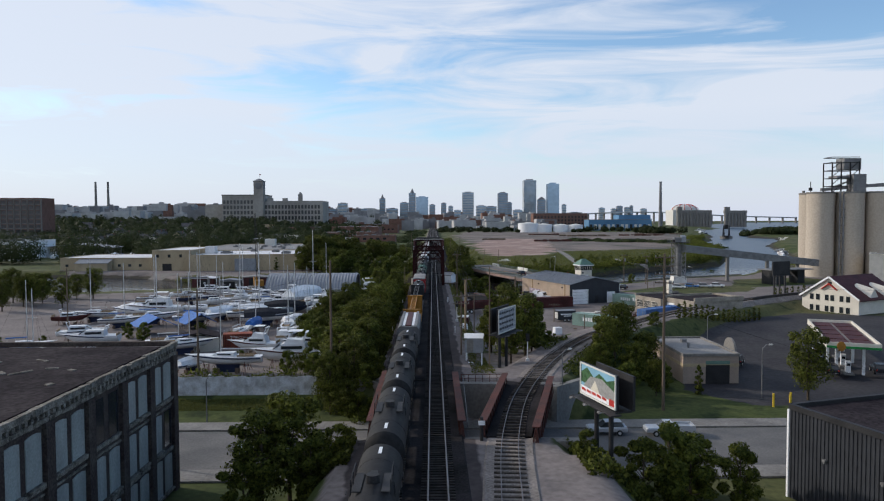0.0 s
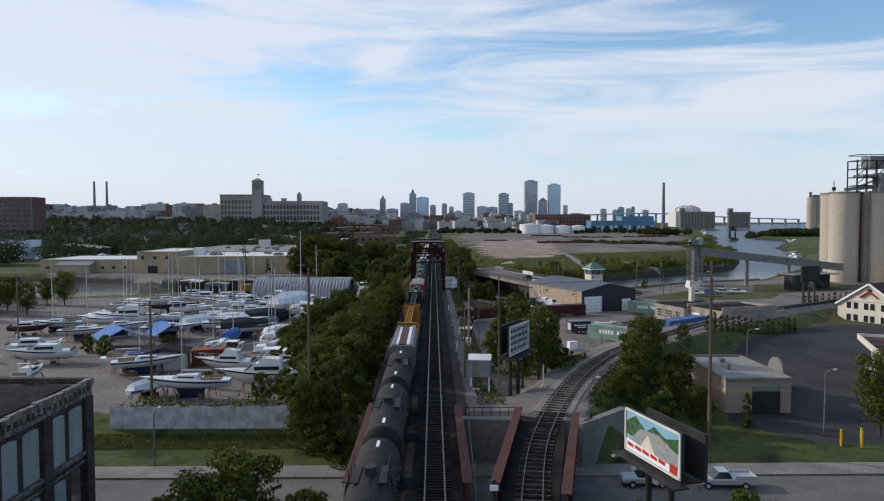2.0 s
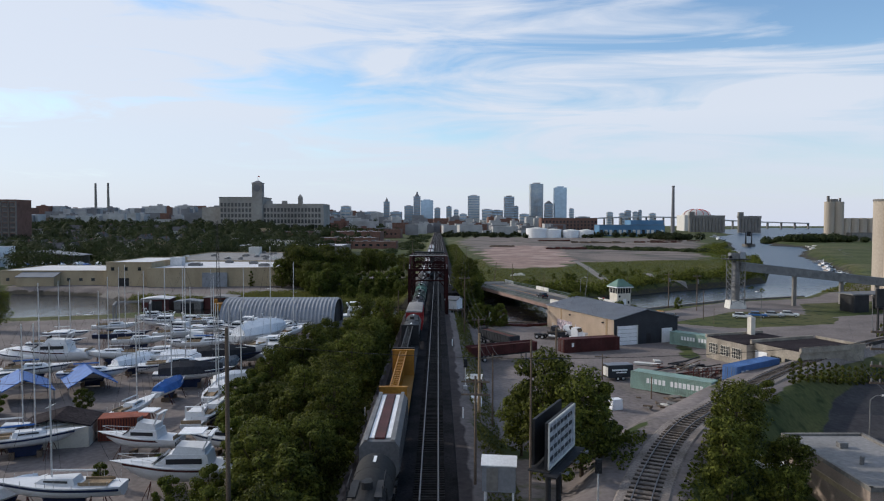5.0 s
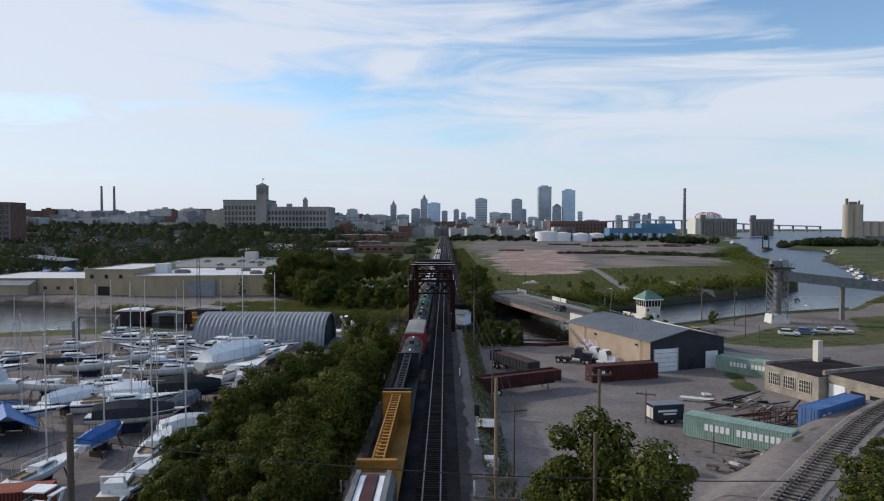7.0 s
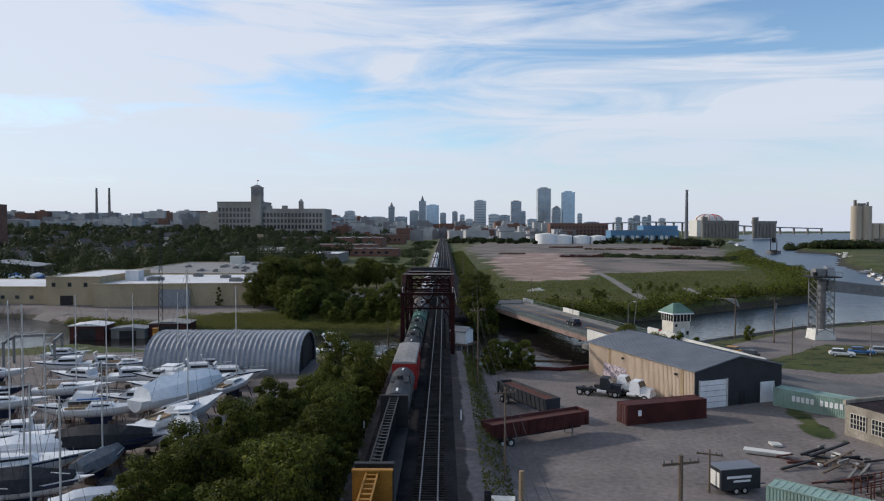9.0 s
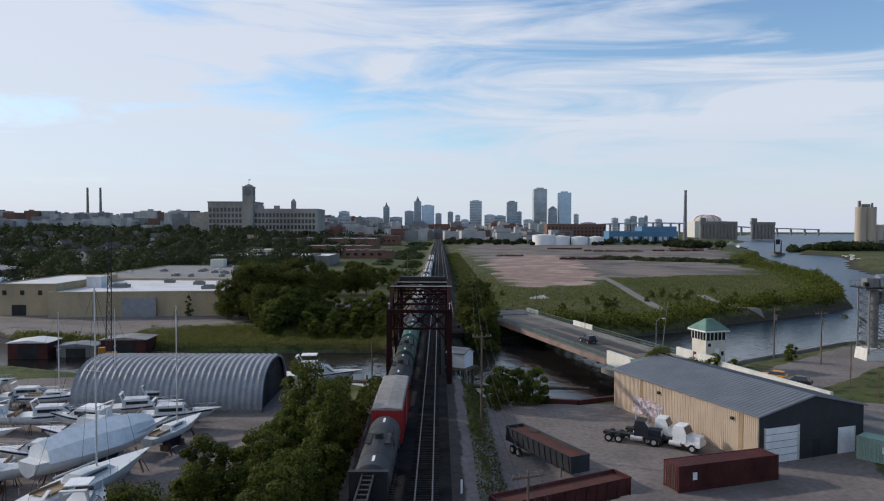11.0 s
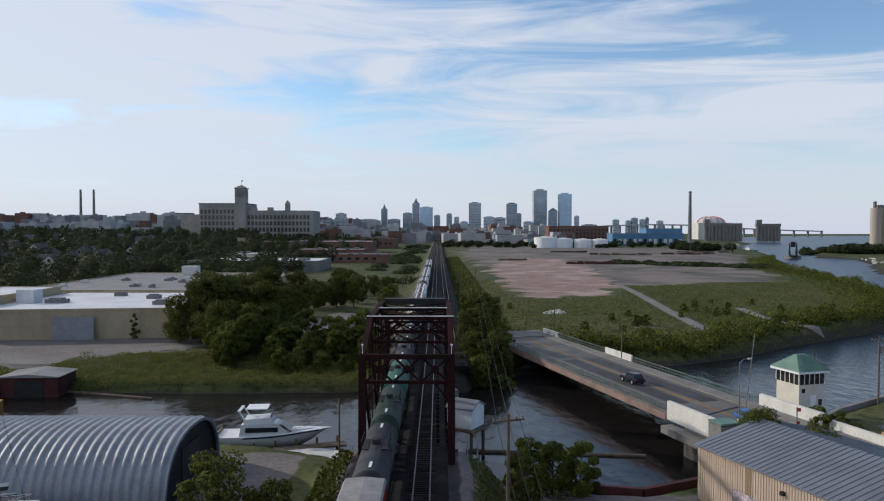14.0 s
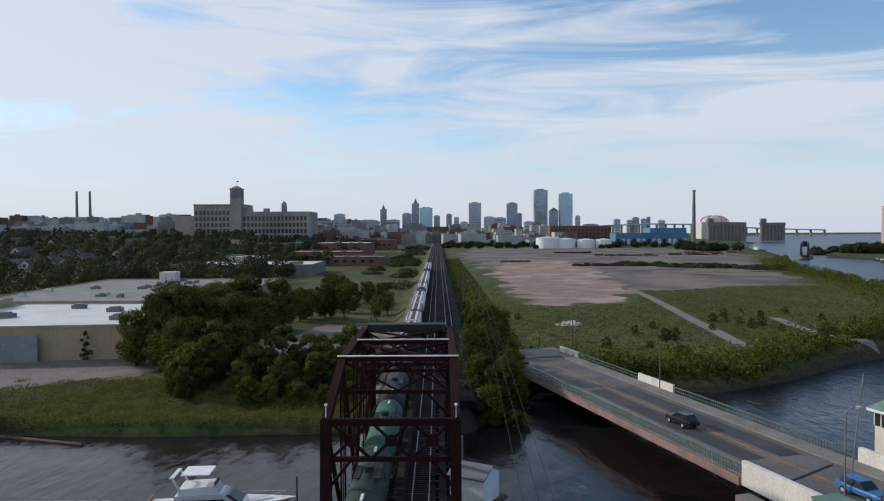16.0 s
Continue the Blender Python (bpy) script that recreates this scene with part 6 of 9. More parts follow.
for k in range(30):
    plant(random.choice((T_C, T_S, T_S)), random.uniform(-44, -9), random.uniform(266, 290), random.uniform(0.55, 1.0), group="shrubs on the river bank")
rw = random.Random(61)
for k in range(34):
    plant(rw.choice((T_C, T_C, T_S)), rw.uniform(-46, -9), rw.uniform(272, 296), rw.uniform(0.75, 1.2), group="shrubs on the river bank")
for k in range(16):
    plant(rw.choice((T_D, T_B)), rw.uniform(-54, -34), rw.uniform(292, 316), rw.uniform(1.0, 1.3), group="wood by the river")
for k in range(14):
    plant(rw.choice((T_D, T_B)), rw.uniform(-38, -12), rw.uniform(362, 430), rw.uniform(0.7, 0.95), group="wood by the river")
for x, y, s in ((-78, 118, 0.6), (-72, 122, 0.5), (-56, 128, 0.9), (-46.5, 131.5, 0.7), (-60, 130, 0.8), (-44.5, 122.5, 0.6), (-31, 104, 0.55), (-22, 97, 0.8), (-19.5, 100, 0.9), (-17.8, 94.5, 0.95), (-27, 108, 0.5)):
    plant(T_C, x, y, s * 0.62, group="bushes among the boats")
for k in range(12):
    plant(T_B, -98 - random.uniform(0, 22), 172 + random.uniform(0, 34), random.uniform(0.65, 0.9), group="trees behind the boatyard")
for k in range(34):
    plant(T_S, random.uniform(14, 130), random.uniform(300, 372), random.uniform(0.35, 0.7), group="shrubs on the vacant land")
# hedge of narrow evergreens along the branch
for k in range(16):
    plant(T_V, 50 + k * 1.55, 135.5 + k * 0.95, random.uniform(0.42, 0.6), group="evergreen hedge")
for k in range(12):
    plant(T_V, 96 + k * 2.3, 189 + k * 1.3, random.uniform(0.5, 0.62), group="evergreens behind the trestle")


PATHS = [[(82, 457), (77, 403), (71, 353), (68, 323), (66.9, 309)], [(95, 356), (91.4, 330), (93, 318), (100, 316)], [(10.6, 75), (17.5, 95), (26.2, 112.3), (34.5, 123)], [(-100, 284), (-78, 276), (-66, 283), (-50, 295), (-30, 318)]]


def brush(name, label, n, fn, size, material, h=0.6, cat="undergrowth"):
    """A cover of uncountable small leaves over ground given by fn."""
    xy = fn(n)
    z = height(xy[:, 0], xy[:, 1])
    keep = (z > -1.7) & (poly_sd(FILL, xy[:, 0], xy[:, 1]) > 3) & (poly_sd(DIRT, xy[:, 0], xy[:, 1]) > 3)
    for pth in PATHS:
        q = np.array(pth)
        for (ax, ay), (bx, by) in zip(q, q[1:]):
            t = np.clip(((xy[:, 0] - ax) * (bx - ax) + (xy[:, 1] - ay) * (by - ay)) / ((bx - ax) ** 2 + (by - ay) ** 2), 0, 1)
            keep &= np.hypot(xy[:, 0] - ax - t * (bx - ax), xy[:, 1] - ay - t * (by - ay)) > 2.6
    xy, z = xy[keep], z[keep]
    # clumps: tall and dense in places, thin in others
    wave = 2.2 + 4.0 * h
    cl = 0.5 + 0.28 * np.sin(xy[:, 0] * 6.3 / wave + 1.7 * np.sin(xy[:, 1] / wave * 2.1)) + 0.28 * np.sin(xy[:, 1] * 5.1 / wave + 2.0 * np.sin(xy[:, 0] / wave * 1.7))
    cl = np.clip(cl + rng.normal(size=len(xy)) * 0.08, 0.0, 1.1)
    c = np.column_stack([xy, z + rng.random(len(xy)) ** 1.3 * h * (0.25 + 1.25 * cl)])
    nn = rng.normal(size=(len(c), 3)) + np.array([0, -0.3, 0.7])
    nn /= np.linalg.norm(nn, axis=1)[:, None]
    o = new(name, quads_mesh(name, c, nn, rng.uniform(0.5, 1.4, len(c)) * size, material))
    return tagged(o, label, cat, kind="stuff")


def along(pts, off, spread):
    line = np.array([tuple(p) for p in spline(pts, 0.5)])
    def f(n):
        i = rng.integers(1, len(line), n)
        d = line[i] - line[i - 1]
        d = d / np.linalg.norm(d, axis=1)[:, None]
        w = off + spread * rng.random(n) * rng.choice([0.5, 1.0], n)
        return line[i] + np.column_stack([-d[:, 1], d[:, 0]]) * w[:, None] + rng.normal(size=(n, 2)) * 0.5
    return f


def rect(x0, x1, y0, y1):
    return lambda n: np.column_stack([rng.uniform(x0, x1, n), rng.uniform(y0, y1, n)])


EBANK = [(24, 290), (50, 284), (66, 293), (84, 308), (112, 327), (142, 350), (170, 406), (188, 451), (205, 521), (218, 579), (260, 681), (288, 736)]
brush("bank_brush", "dense dark green brush along the river bank", 60000, along(EBANK, 0.0, 9.0), 0.34, M_LEAF, 3.2)
brush("bank_brush", "dense lighter green brush along the river bank", 16000, along(EBANK, 3.0, 16.0), 0.34, M_LEAFY, 1.6)
brush("rough_grass", "rough green grass and weeds on the vacant land", 95000, lambda n: np.column_stack([rng.uniform(12, 185, n), 286 + 190 * rng.random(n) ** 1.5]), 0.22, M_GRASSB, 0.5, "grass")
brush("bank_grass", "tall yellow-green grass on the north bank", 80000, rect(-72, -9, 258.5, 284), 0.13, M_GRASSB, 0.7, "grass")
brush("bank_grass", "tall green grass on the west bank", 12000, along([(-150, 285), (-122, 280), (-92, 268), (-70, 261)], 0.3, 4.0), 0.25, M_GRASSB, 0.8, "grass")
brush("lawn", "mown green lawn beside the street", 22000, rect(-40, -14, 79, 86.5), 0.10, M_GRASSB, 0.12, "grass")
brush("verge_brush", "weeds and vines on the embankment slope", 14000, rect(-11, -7.4, 83, 212), 0.20, M_LEAF, 0.7)
brush("verge_brush", "weeds on the embankment beside the branch", 9000, lambda n: np.column_stack([rng.uniform(17, 36, n), rng.uniform(84, 112, n)]), 0.2, M_LEAF, 0.6)
brush("verge_brush", "weeds along the yard edge of the track", 7000, rect(4.8, 8.0, 84, 212), 0.15, M_GRASSB, 0.5)
brush("verge_brush", "weeds along the line north of the river", 16000, lambda n: np.column_stack([rng.uniform(7.5, 20, n), 285 + 500 * rng.random(n) ** 1.6]), 0.35, M_LEAF, 1.0)
brush("fence_vine", "dark vines hanging over the white fence", 2600, rect(-37, -16, 88.3, 89.6), 0.2, M_LEAF, 2.4)
brush("street_brush", "brush at the foot of the embankment", 9000, rect(-20, -7.5, 50, 57.5), 0.2, M_LEAF, 1.2)
brush("street_brush", "brush below the branch track", 8000, lambda n: np.column_stack([rng.uniform(12, 24, n), rng.uniform(47, 57.5, n)]), 0.2, M_LEAF, 1.2)


# distant woods and house trees: many small crowns in one mesh
def far_wood(name, label, pts, leaf, base, seed):
    r = np.random.default_rng(seed)
    cs, ns, sz = [], [], []
    pts = np.array(pts)
    for (x, y), gz_ in zip(pts, height(pts[:, 0], pts[:, 1])):
        d = math.hypot(x, y - 80)
        n = int(np.clip(150000 / d, 60, 380))
        h = r.uniform(7.5, 15.0) * (0.7 if x > 0 else 1.0) * (1.0 if base > -3 else 0.4)
        w = r.uniform(4.2, 8.0)
        u = r.normal(size=(n, 3))
        u /= np.linalg.norm(u, axis=1)[:, None]
        k = 1 - 0.3 * r.random((n, 1))
        lump = 1 + 0.25 * np.sin(u[:, :1] * 6 + x) * np.cos(u[:, 1:2] * 6 + y) * np.cos(u[:, 2:] * 5 + x)
        cs.append(np.array([x, y, base * 0.3 + gz_ + h * 0.5]) + u * k * lump * np.array([w, w, h * 0.5]))
        q = u + 0.22 * r.normal(size=(n, 3)) + np.array([0, 0, 0.2])
        ns.append(q / np.linalg.norm(q, axis=1)[:, None])
        sz.append(r.uniform(0.7, 1.3, n) * np.clip(d / 420, 0.7, 2.4) * 0.62)
    me = quads_mesh(name, np.concatenate(cs), np.concatenate(ns), np.concatenate(sz), leaf)
    return tagged(new(name, me), label, "woodland", kind="stuff")


def scatter(n, x0, x1, y0, y1, avoid=(), seed=1):
    r = np.random.default_rng(seed)
    out = []
    while len(out) < n:
        y = y0 + (y1 - y0) * r.random() ** 1.25
        f = y / y1
        x = r.uniform(x0 * (0.35 + 0.65 * f) if x0 < 0 else x0, x1)
        if any(a <= x <= b and c <= y <= d for a, b, c, d in avoid):
            continue
        out.append((x, y))
    return out


FLATS = [(-134, -55, 346, 446), (-250, -168, 376, 440), (-172, -52, 290, 346), (-230, -150, 560, 640), (-160, -60, 560, 660), (-130, -60, 690, 800), (-200, -80, 860, 960)]
far_wood("far_woods", "dark green trees over the distant neighbourhood", scatter(1000, -620, -78, 348, 1100, FLATS, 1), M_LEAFD, 0.5, 3)
far_wood("far_woods", "hazy distant treeline beyond the neighbourhood", scatter(620, -1700, -60, 1000, 2300, (), 2), M_LEAFD, 2, 4)
far_wood("far_woods", "trees lining the railway to the north", [(random.uniform(-40, -13), random.uniform(470, 1250)) for _ in range(46)], M_LEAFD, -4, 5)
far_wood("far_woods", "trees at the edge of the vacant land", [(random.uniform(10, 400), random.uniform(1150, 1420)) for _ in range(120)] + [(random.uniform(300, 350), random.uniform(950, 1060)) for _ in range(40)], M_LEAFD, 0, 6)
far_wood("far_woods", "trees on the far bank of the harbour", [(random.uniform(412, 500), random.uniform(850, 960)) for _ in range(70)] + [(random.uniform(530, 680), random.uniform(970, 1120)) for _ in range(60)], M_LEAFD, 0, 7)
far_wood("far_woods", "brush strip across the vacant land", [(128 + 105 * u, 655 - 85 * u + random.uniform(-12, 12)) for u in [random.random() for _ in range(70)]], M_LEAFD, -4, 8)

# ---- boatyard ----
def hull_rings(L, Bm, D, keel=0.0, sheer=0.35, transom=0.75):
    """Sections of a hull from stern to bow along +x; z 0 at the bottom."""
    rings = []
    n = 12
    for i in range(n + 1):
        t = i / n
        x = -L / 2 + L * t
        w = Bm / 2 * (transom + (1 - transom) * math.sin(math.pi * min(1, t / 0.9))) if t < 0.45 else Bm / 2 * (1 - ((t - 0.45) / 0.55) ** 2.2)
        w = max(w, 0.03)
        zt = D * (1 + sheer * t * t)
        zb = D * 0.18 * (1 - math.sin(math.pi * min(1, t * 1.1 + 0.05))) + (D * 0.85 * max(0, (t - 0.72) / 0.28) ** 2)
        rake = 0.10 * L * max(0, (t - 0.8) / 0.2)
        rings.append([(x, -w * 0.15, zb), (x + rake * 0.2, -w * 0.75, zb + (zt - zb) * 0.3), (x + rake * 0.6, -w * 0.97, zb + (zt - zb) * 0.7), (x + rake, -w, zt),
                      (x + rake, w, zt), (x + rake * 0.6, w * 0.97, zb + (zt - zb) * 0.7), (x + rake * 0.2, w * 0.75, zb + (zt - zb) * 0.3), (x, w * 0.15, zb)])
    return rings


def stands(th, L, Bm, z):
    for x in (-L * 0.28, L * 0.22):
        for s in (-1, 1):
            part("boat_stand", Mb().beam((x, s * Bm * 0.62, 0), (x, s * Bm * 0.34, z + 0.5), 0.07).beam((x - 0.4, s * Bm * 0.7, 0), (x, s * Bm * 0.34, z + 0.45), 0.05).beam((x + 0.4, s * Bm * 0.7, 0), (x, s * Bm * 0.34, z + 0.45), 0.05), M_RUST, th)
    part("keel_block", Mb().box((-L * 0.15, 0, z * 0.3), (0.5, 1.1, z * 0.6)).box((L * 0.12, 0, z * 0.3), (0.5, 1.1, z * 0.6)), M_WOOD, th)


def stripe(th, L, Bm, D, z, m):
    rg = hull_rings(L, Bm, D)
    for s in (3, 4):
        k = -1 if s == 3 else 1
        part("hull_stripe", Mb().loft([[(r[s][0], r[s][1] + k * 0.02, r[s][2] + z - 0.16), (r[s][0], r[s][1] + k * 0.035, r[s][2] + z - 0.10), (r[s][0], r[s][1] + k * 0.035, r[s][2] + z - 0.28), (r[s][0], r[s][1] + k * 0.02, r[s][2] + z - 0.3)] for r in rg[:-1]]), m, th)


def sail_boat(x, y, L, head, hull=None, mast=1.25, cover=None, label="", z0=None, lean=0.0):
    hull = hull or M_HULLW
    Bm, D = L * 0.30, L * 0.115
    z = L * 0.13
    zz = float(height(np.array([x]), np.array([y]))[0]) if z0 is None else z0
    th = thing("sailboat", label or "white sailboat laid up on stands with bare mast", "boat", (x, y, zz), head, group="boats in the yard")
    rg = [[(p[0], p[1], p[2] + z) for p in r] for r in hull_rings(L, Bm, D, transom=0.6)]
    part("hull", Mb().loft(rg), hull, th, smooth=True)
    part("keel", Mb().loft([[(-L * 0.16, -0.12, 0.15), (L * 0.10, -0.12, 0.15), (L * 0.10, 0.12, 0.15), (-L * 0.16, 0.12, 0.15)], [(-L * 0.2, -0.2, z + 0.15), (L * 0.16, -0.2, z + 0.15), (L * 0.16, 0.2, z + 0.15), (-L * 0.2, 0.2, z + 0.15)]]), M_HULLB, th)
    top = z + D * 1.05
    if cover is not None:
        n = 9
        rings = []
        for i in range(n + 1):
            t = i / n
            xx = -L * 0.42 + L * 0.86 * t
            w = Bm * 0.5 * (0.8 + 0.35 * math.sin(math.pi * t)) * (1 - 0.55 * max(0, t - 0.6) / 0.4)
            hh = L * 0.15 * (0.55 + 0.45 * math.sin(math.pi * (0.15 + 0.8 * t)) + random.uniform(-0.05, 0.05))
            rings.append([(xx, -w, top - 0.25), (xx, -w * 0.75, top + hh * 0.55), (xx, 0, top + hh), (xx, w * 0.75, top + hh * 0.55), (xx, w, top - 0.25)])
        part("cover", Mb().loft(rings), cover, th, "draped weather cover")
    else:
        cb = Mb().loft([[(-L * 0.14, -Bm * 0.28, top), (L * 0.22, -Bm * 0.2, top), (L * 0.22, Bm * 0.2, top), (-L * 0.14, Bm * 0.28, top)], [(-L * 0.12, -Bm * 0.23, top + L * 0.055), (L * 0.14, -Bm * 0.15, top + L * 0.05), (L * 0.14, Bm * 0.15, top + L * 0.05), (-L * 0.12, Bm * 0.23, top + L * 0.055)]])
        c = part("cabin", cb, M_HULLW, th)
        for s in (-1, 1):
            part("port_light", Mb().beam((-L * 0.08, s * Bm * 0.262, top + L * 0.03), (L * 0.12, s * Bm * 0.19, top + L * 0.03), 0.05, L * 0.018), M_GLASS, c)
        part("cockpit", Mb().box((-L * 0.28, 0, top + 0.02), (L * 0.22, Bm * 0.42, 0.05)).box((-L * 0.28, Bm * 0.24, top + 0.12), (L * 0.24, 0.08, 0.25)).box((-L * 0.28, -Bm * 0.24, top + 0.12), (L * 0.24, 0.08, 0.25)), M_WOODL, th)
        ra = Mb()
        for k in range(7):
            xx = -L * 0.42 + k * L * 0.14
            w = Bm * 0.46 * (1 - max(0, (xx / L - 0.1)) * 1.3)
            for s in (-1, 1):
                ra.box((xx, s * w, top + 0.3), (0.03, 0.03, 0.6))
        part("stanchion", ra, M_ALU, th)
    if mast:
        mh = L * mast
        mx = L * 0.08
        part("mast", Mb().cyl((mx, 0, top), (mx + lean, 0, top + mh), 0.085, 0.065, n=8), M_ALU, th)
        part("boom", Mb().cyl((mx, 0, top + 1.1), (mx - L * 0.36, 0, top + 1.05), 0.10, n=7), M_TARPB if random.random() < 0.4 else M_ALU, th)
        part("spreader", Mb().box((mx, 0, top + mh * 0.55), (0.06, L * 0.16, 0.05)), M_ALU, th)
        for ex in ((L * 0.48, 0), (-L * 0.47, 0), (mx - 0.1, Bm * 0.45), (mx - 0.1, -Bm * 0.45)):
            part("stay", Mb().beam((ex[0], ex[1], top), (mx + lean, 0, top + mh), 0.018), M_DARK, th)
    stands(th, L, Bm, z)
    if hull is M_HULLW and random.random() < 0.6:
        stripe(th, L, Bm, D, z, M_HULLB)
    return th


def power_boat(x, y, L, head, fly=False, hull=None, label="", z0=None, afloat=False, cover=None):
    hull = hull or M_HULLW
    Bm, D = L * 0.33, L * 0.15
    zz = float(height(np.array([x]), np.array([y]))[0]) if z0 is None else z0
    z = -0.45 if afloat else 0.75
    th = thing("motorboat", label or ("white flybridge motor yacht on stands" if fly else "white cabin motorboat laid up on stands"), "boat", (x, y, zz), head, group="" if afloat else "boats in the yard")
    rg = [[(p[0], p[1], p[2] + z) for p in r] for r in hull_rings(L, Bm, D, sheer=0.3, transom=0.9)]
    part("hull", Mb().loft(rg), hull, th, smooth=True)
    top = z + D
    if cover is not None:
        rings = []
        for i in range(8):
            t = i / 7
            xx = -L * 0.46 + L * 0.85 * t
            w = Bm * 0.5 * (1 - 0.5 * max(0, t - 0.6) / 0.4)
            hh = L * 0.17 * math.sin(math.pi * (0.2 + 0.7 * t)) * random.uniform(0.9, 1.08)
            rings.append([(xx, -w, top - 0.2), (xx, -w * 0.7, top + hh * 0.7), (xx, 0, top + hh), (xx, w * 0.7, top + hh * 0.7), (xx, w, top - 0.2)])
        part("cover", Mb().loft(rings), cover, th, "taut boat cover")
    else:
        h1 = L * 0.11
        cb = Mb().loft([[(-L * 0.26, -Bm * 0.40, top), (L * 0.24, -Bm * 0.30, top), (L * 0.24, Bm * 0.30, top), (-L * 0.26, Bm * 0.40, top)], [(-L * 0.24, -Bm * 0.36, top + h1), (L * 0.08, -Bm * 0.28, top + h1), (L * 0.08, Bm * 0.28, top + h1), (-L * 0.24, Bm * 0.36, top + h1)]])
        c = part("cabin", cb, M_HULLW, th)
        for s in (-1, 1):
            part("side_window", Mb().beam((-L * 0.2, s * Bm * 0.395, top + h1 * 0.55), (L * 0.1, s * Bm * 0.325, top + h1 * 0.5), 0.05, h1 * 0.4), M_GLASS, c)
        part("windscreen", Mb().loft([[(L * 0.205, -Bm * 0.27, top + h1 * 0.3), (L * 0.205, Bm * 0.27, top + h1 * 0.3), (L * 0.11, Bm * 0.26, top + h1 * 0.92), (L * 0.11, -Bm * 0.26, top + h1 * 0.92)], [(L * 0.225, -Bm * 0.27, top + h1 * 0.3), (L * 0.225, Bm * 0.27, top + h1 * 0.3), (L * 0.13, Bm * 0.26, top + h1 * 0.92), (L * 0.13, -Bm * 0.26, top + h1 * 0.92)]]), M_GLASS, c)
        part("foredeck", Mb().loft([[(L * 0.22, -Bm * 0.28, top), (L * 0.22, Bm * 0.28, top), (L * 0.46, 0.05, top + D * 0.2), (L * 0.46, -0.05, top + D * 0.2)], [(L * 0.2, -Bm * 0.2, top + h1 * 0.35), (L * 0.2, Bm * 0.2, top + h1 * 0.35), (L * 0.42, 0.04, top + D * 0.28), (L * 0.42, -0.04, top + D * 0.28)]]), M_HULLW, th)
        part("cockpit", Mb().box((-L * 0.38, 0, top - 0.1), (L * 0.2, Bm * 0.8, 0.06)).box((-L * 0.47, 0, top + 0.15), (0.1, Bm * 0.85, 0.5)), M_WOODL, th)
        if fly:
            f2 = part("flybridge", Mb().loft([[(-L * 0.22, -Bm * 0.33, top + h1), (L * 0.06, -Bm * 0.26, top + h1), (L * 0.06, Bm * 0.26, top + h1), (-L * 0.22, Bm * 0.33, top + h1)], [(-L * 0.22, -Bm * 0.30, top + h1 + 0.55), (L * 0.02, -Bm * 0.24, top + h1 + 0.75), (L * 0.02, Bm * 0.24, top + h1 + 0.75), (-L * 0.22, Bm * 0.30, top + h1 + 0.55)]]), M_HULLW, th)
            part("arch", Mb().beam((-L * 0.2, -Bm * 0.33, top + h1 + 0.4), (-L * 0.26, -Bm * 0.30, top + h1 + 1.7), 0.25, 0.12).beam((-L * 0.2, Bm * 0.33, top + h1 + 0.4), (-L * 0.26, Bm * 0.30, top + h1 + 1.7), 0.25, 0.12).beam((-L * 0.26, -Bm * 0.33, top + h1 + 1.7), (-L * 0.26, Bm * 0.33, top + h1 + 1.7), 0.4, 0.1), M_HULLW, f2)
            part("canvas_top", Mb().box((-L * 0.1, 0, top + h1 + 1.9), (L * 0.2, Bm * 0.6, 0.1)), M_TARPW, f2)
            part("helm_screen", Mb().box((L * 0.03, 0, top + h1 + 0.9), (0.06, Bm * 0.45, 0.4)), M_GLASS, f2)
        else:
            part("radar_arch", Mb().beam((-L * 0.22, -Bm * 0.4, top + 0.2), (-L * 0.28, -Bm * 0.36, top + h1 + 0.7), 0.22, 0.08).beam((-L * 0.22, Bm * 0.4, top + 0.2), (-L * 0.28, Bm * 0.36, top + h1 + 0.7), 0.22, 0.08).beam((-L * 0.28, -Bm * 0.38, top + h1 + 0.7), (-L * 0.28, Bm * 0.38, top + h1 + 0.7), 0.3, 0.08), M_HULLW, th)
        rr = Mb()
        for s in (-1, 1):
            rr.beam((L * 0.1, s * Bm * 0.42, top + 0.55), (L * 0.52, s * 0.1, top + D * 0.3 + 0.6), 0.04)
            for k in range(5):
                t = k / 4
                rr.box((L * (0.1 + 0.4 * t), s * (Bm * 0.42 * (1 - t) + 0.1 * t), top + 0.3 + 0.1 * t), (0.03, 0.03, 0.65))
        part("bow_rail", rr, M_ALU, th)
    stripe(th, L, Bm, D, z, M_HULLB if random.random() < 0.7 else M_MAROON)
    if not afloat:
        stands(th, L, Bm, z)
    return th


random.seed(33)
for x, y, L, h in ((-30.6, 167.5, 13.0, 70), (-26.5, 124.5, 9.5, 85), (-37.3, 126.0, 8.5, 80), (-46.0, 205.0, 9.0, 10), (-52.5, 183.0, 10.0, 16), (-70.5, 194.0, 9.5, 20)):
    sail_boat(x, y, L, h, mast=1.32)
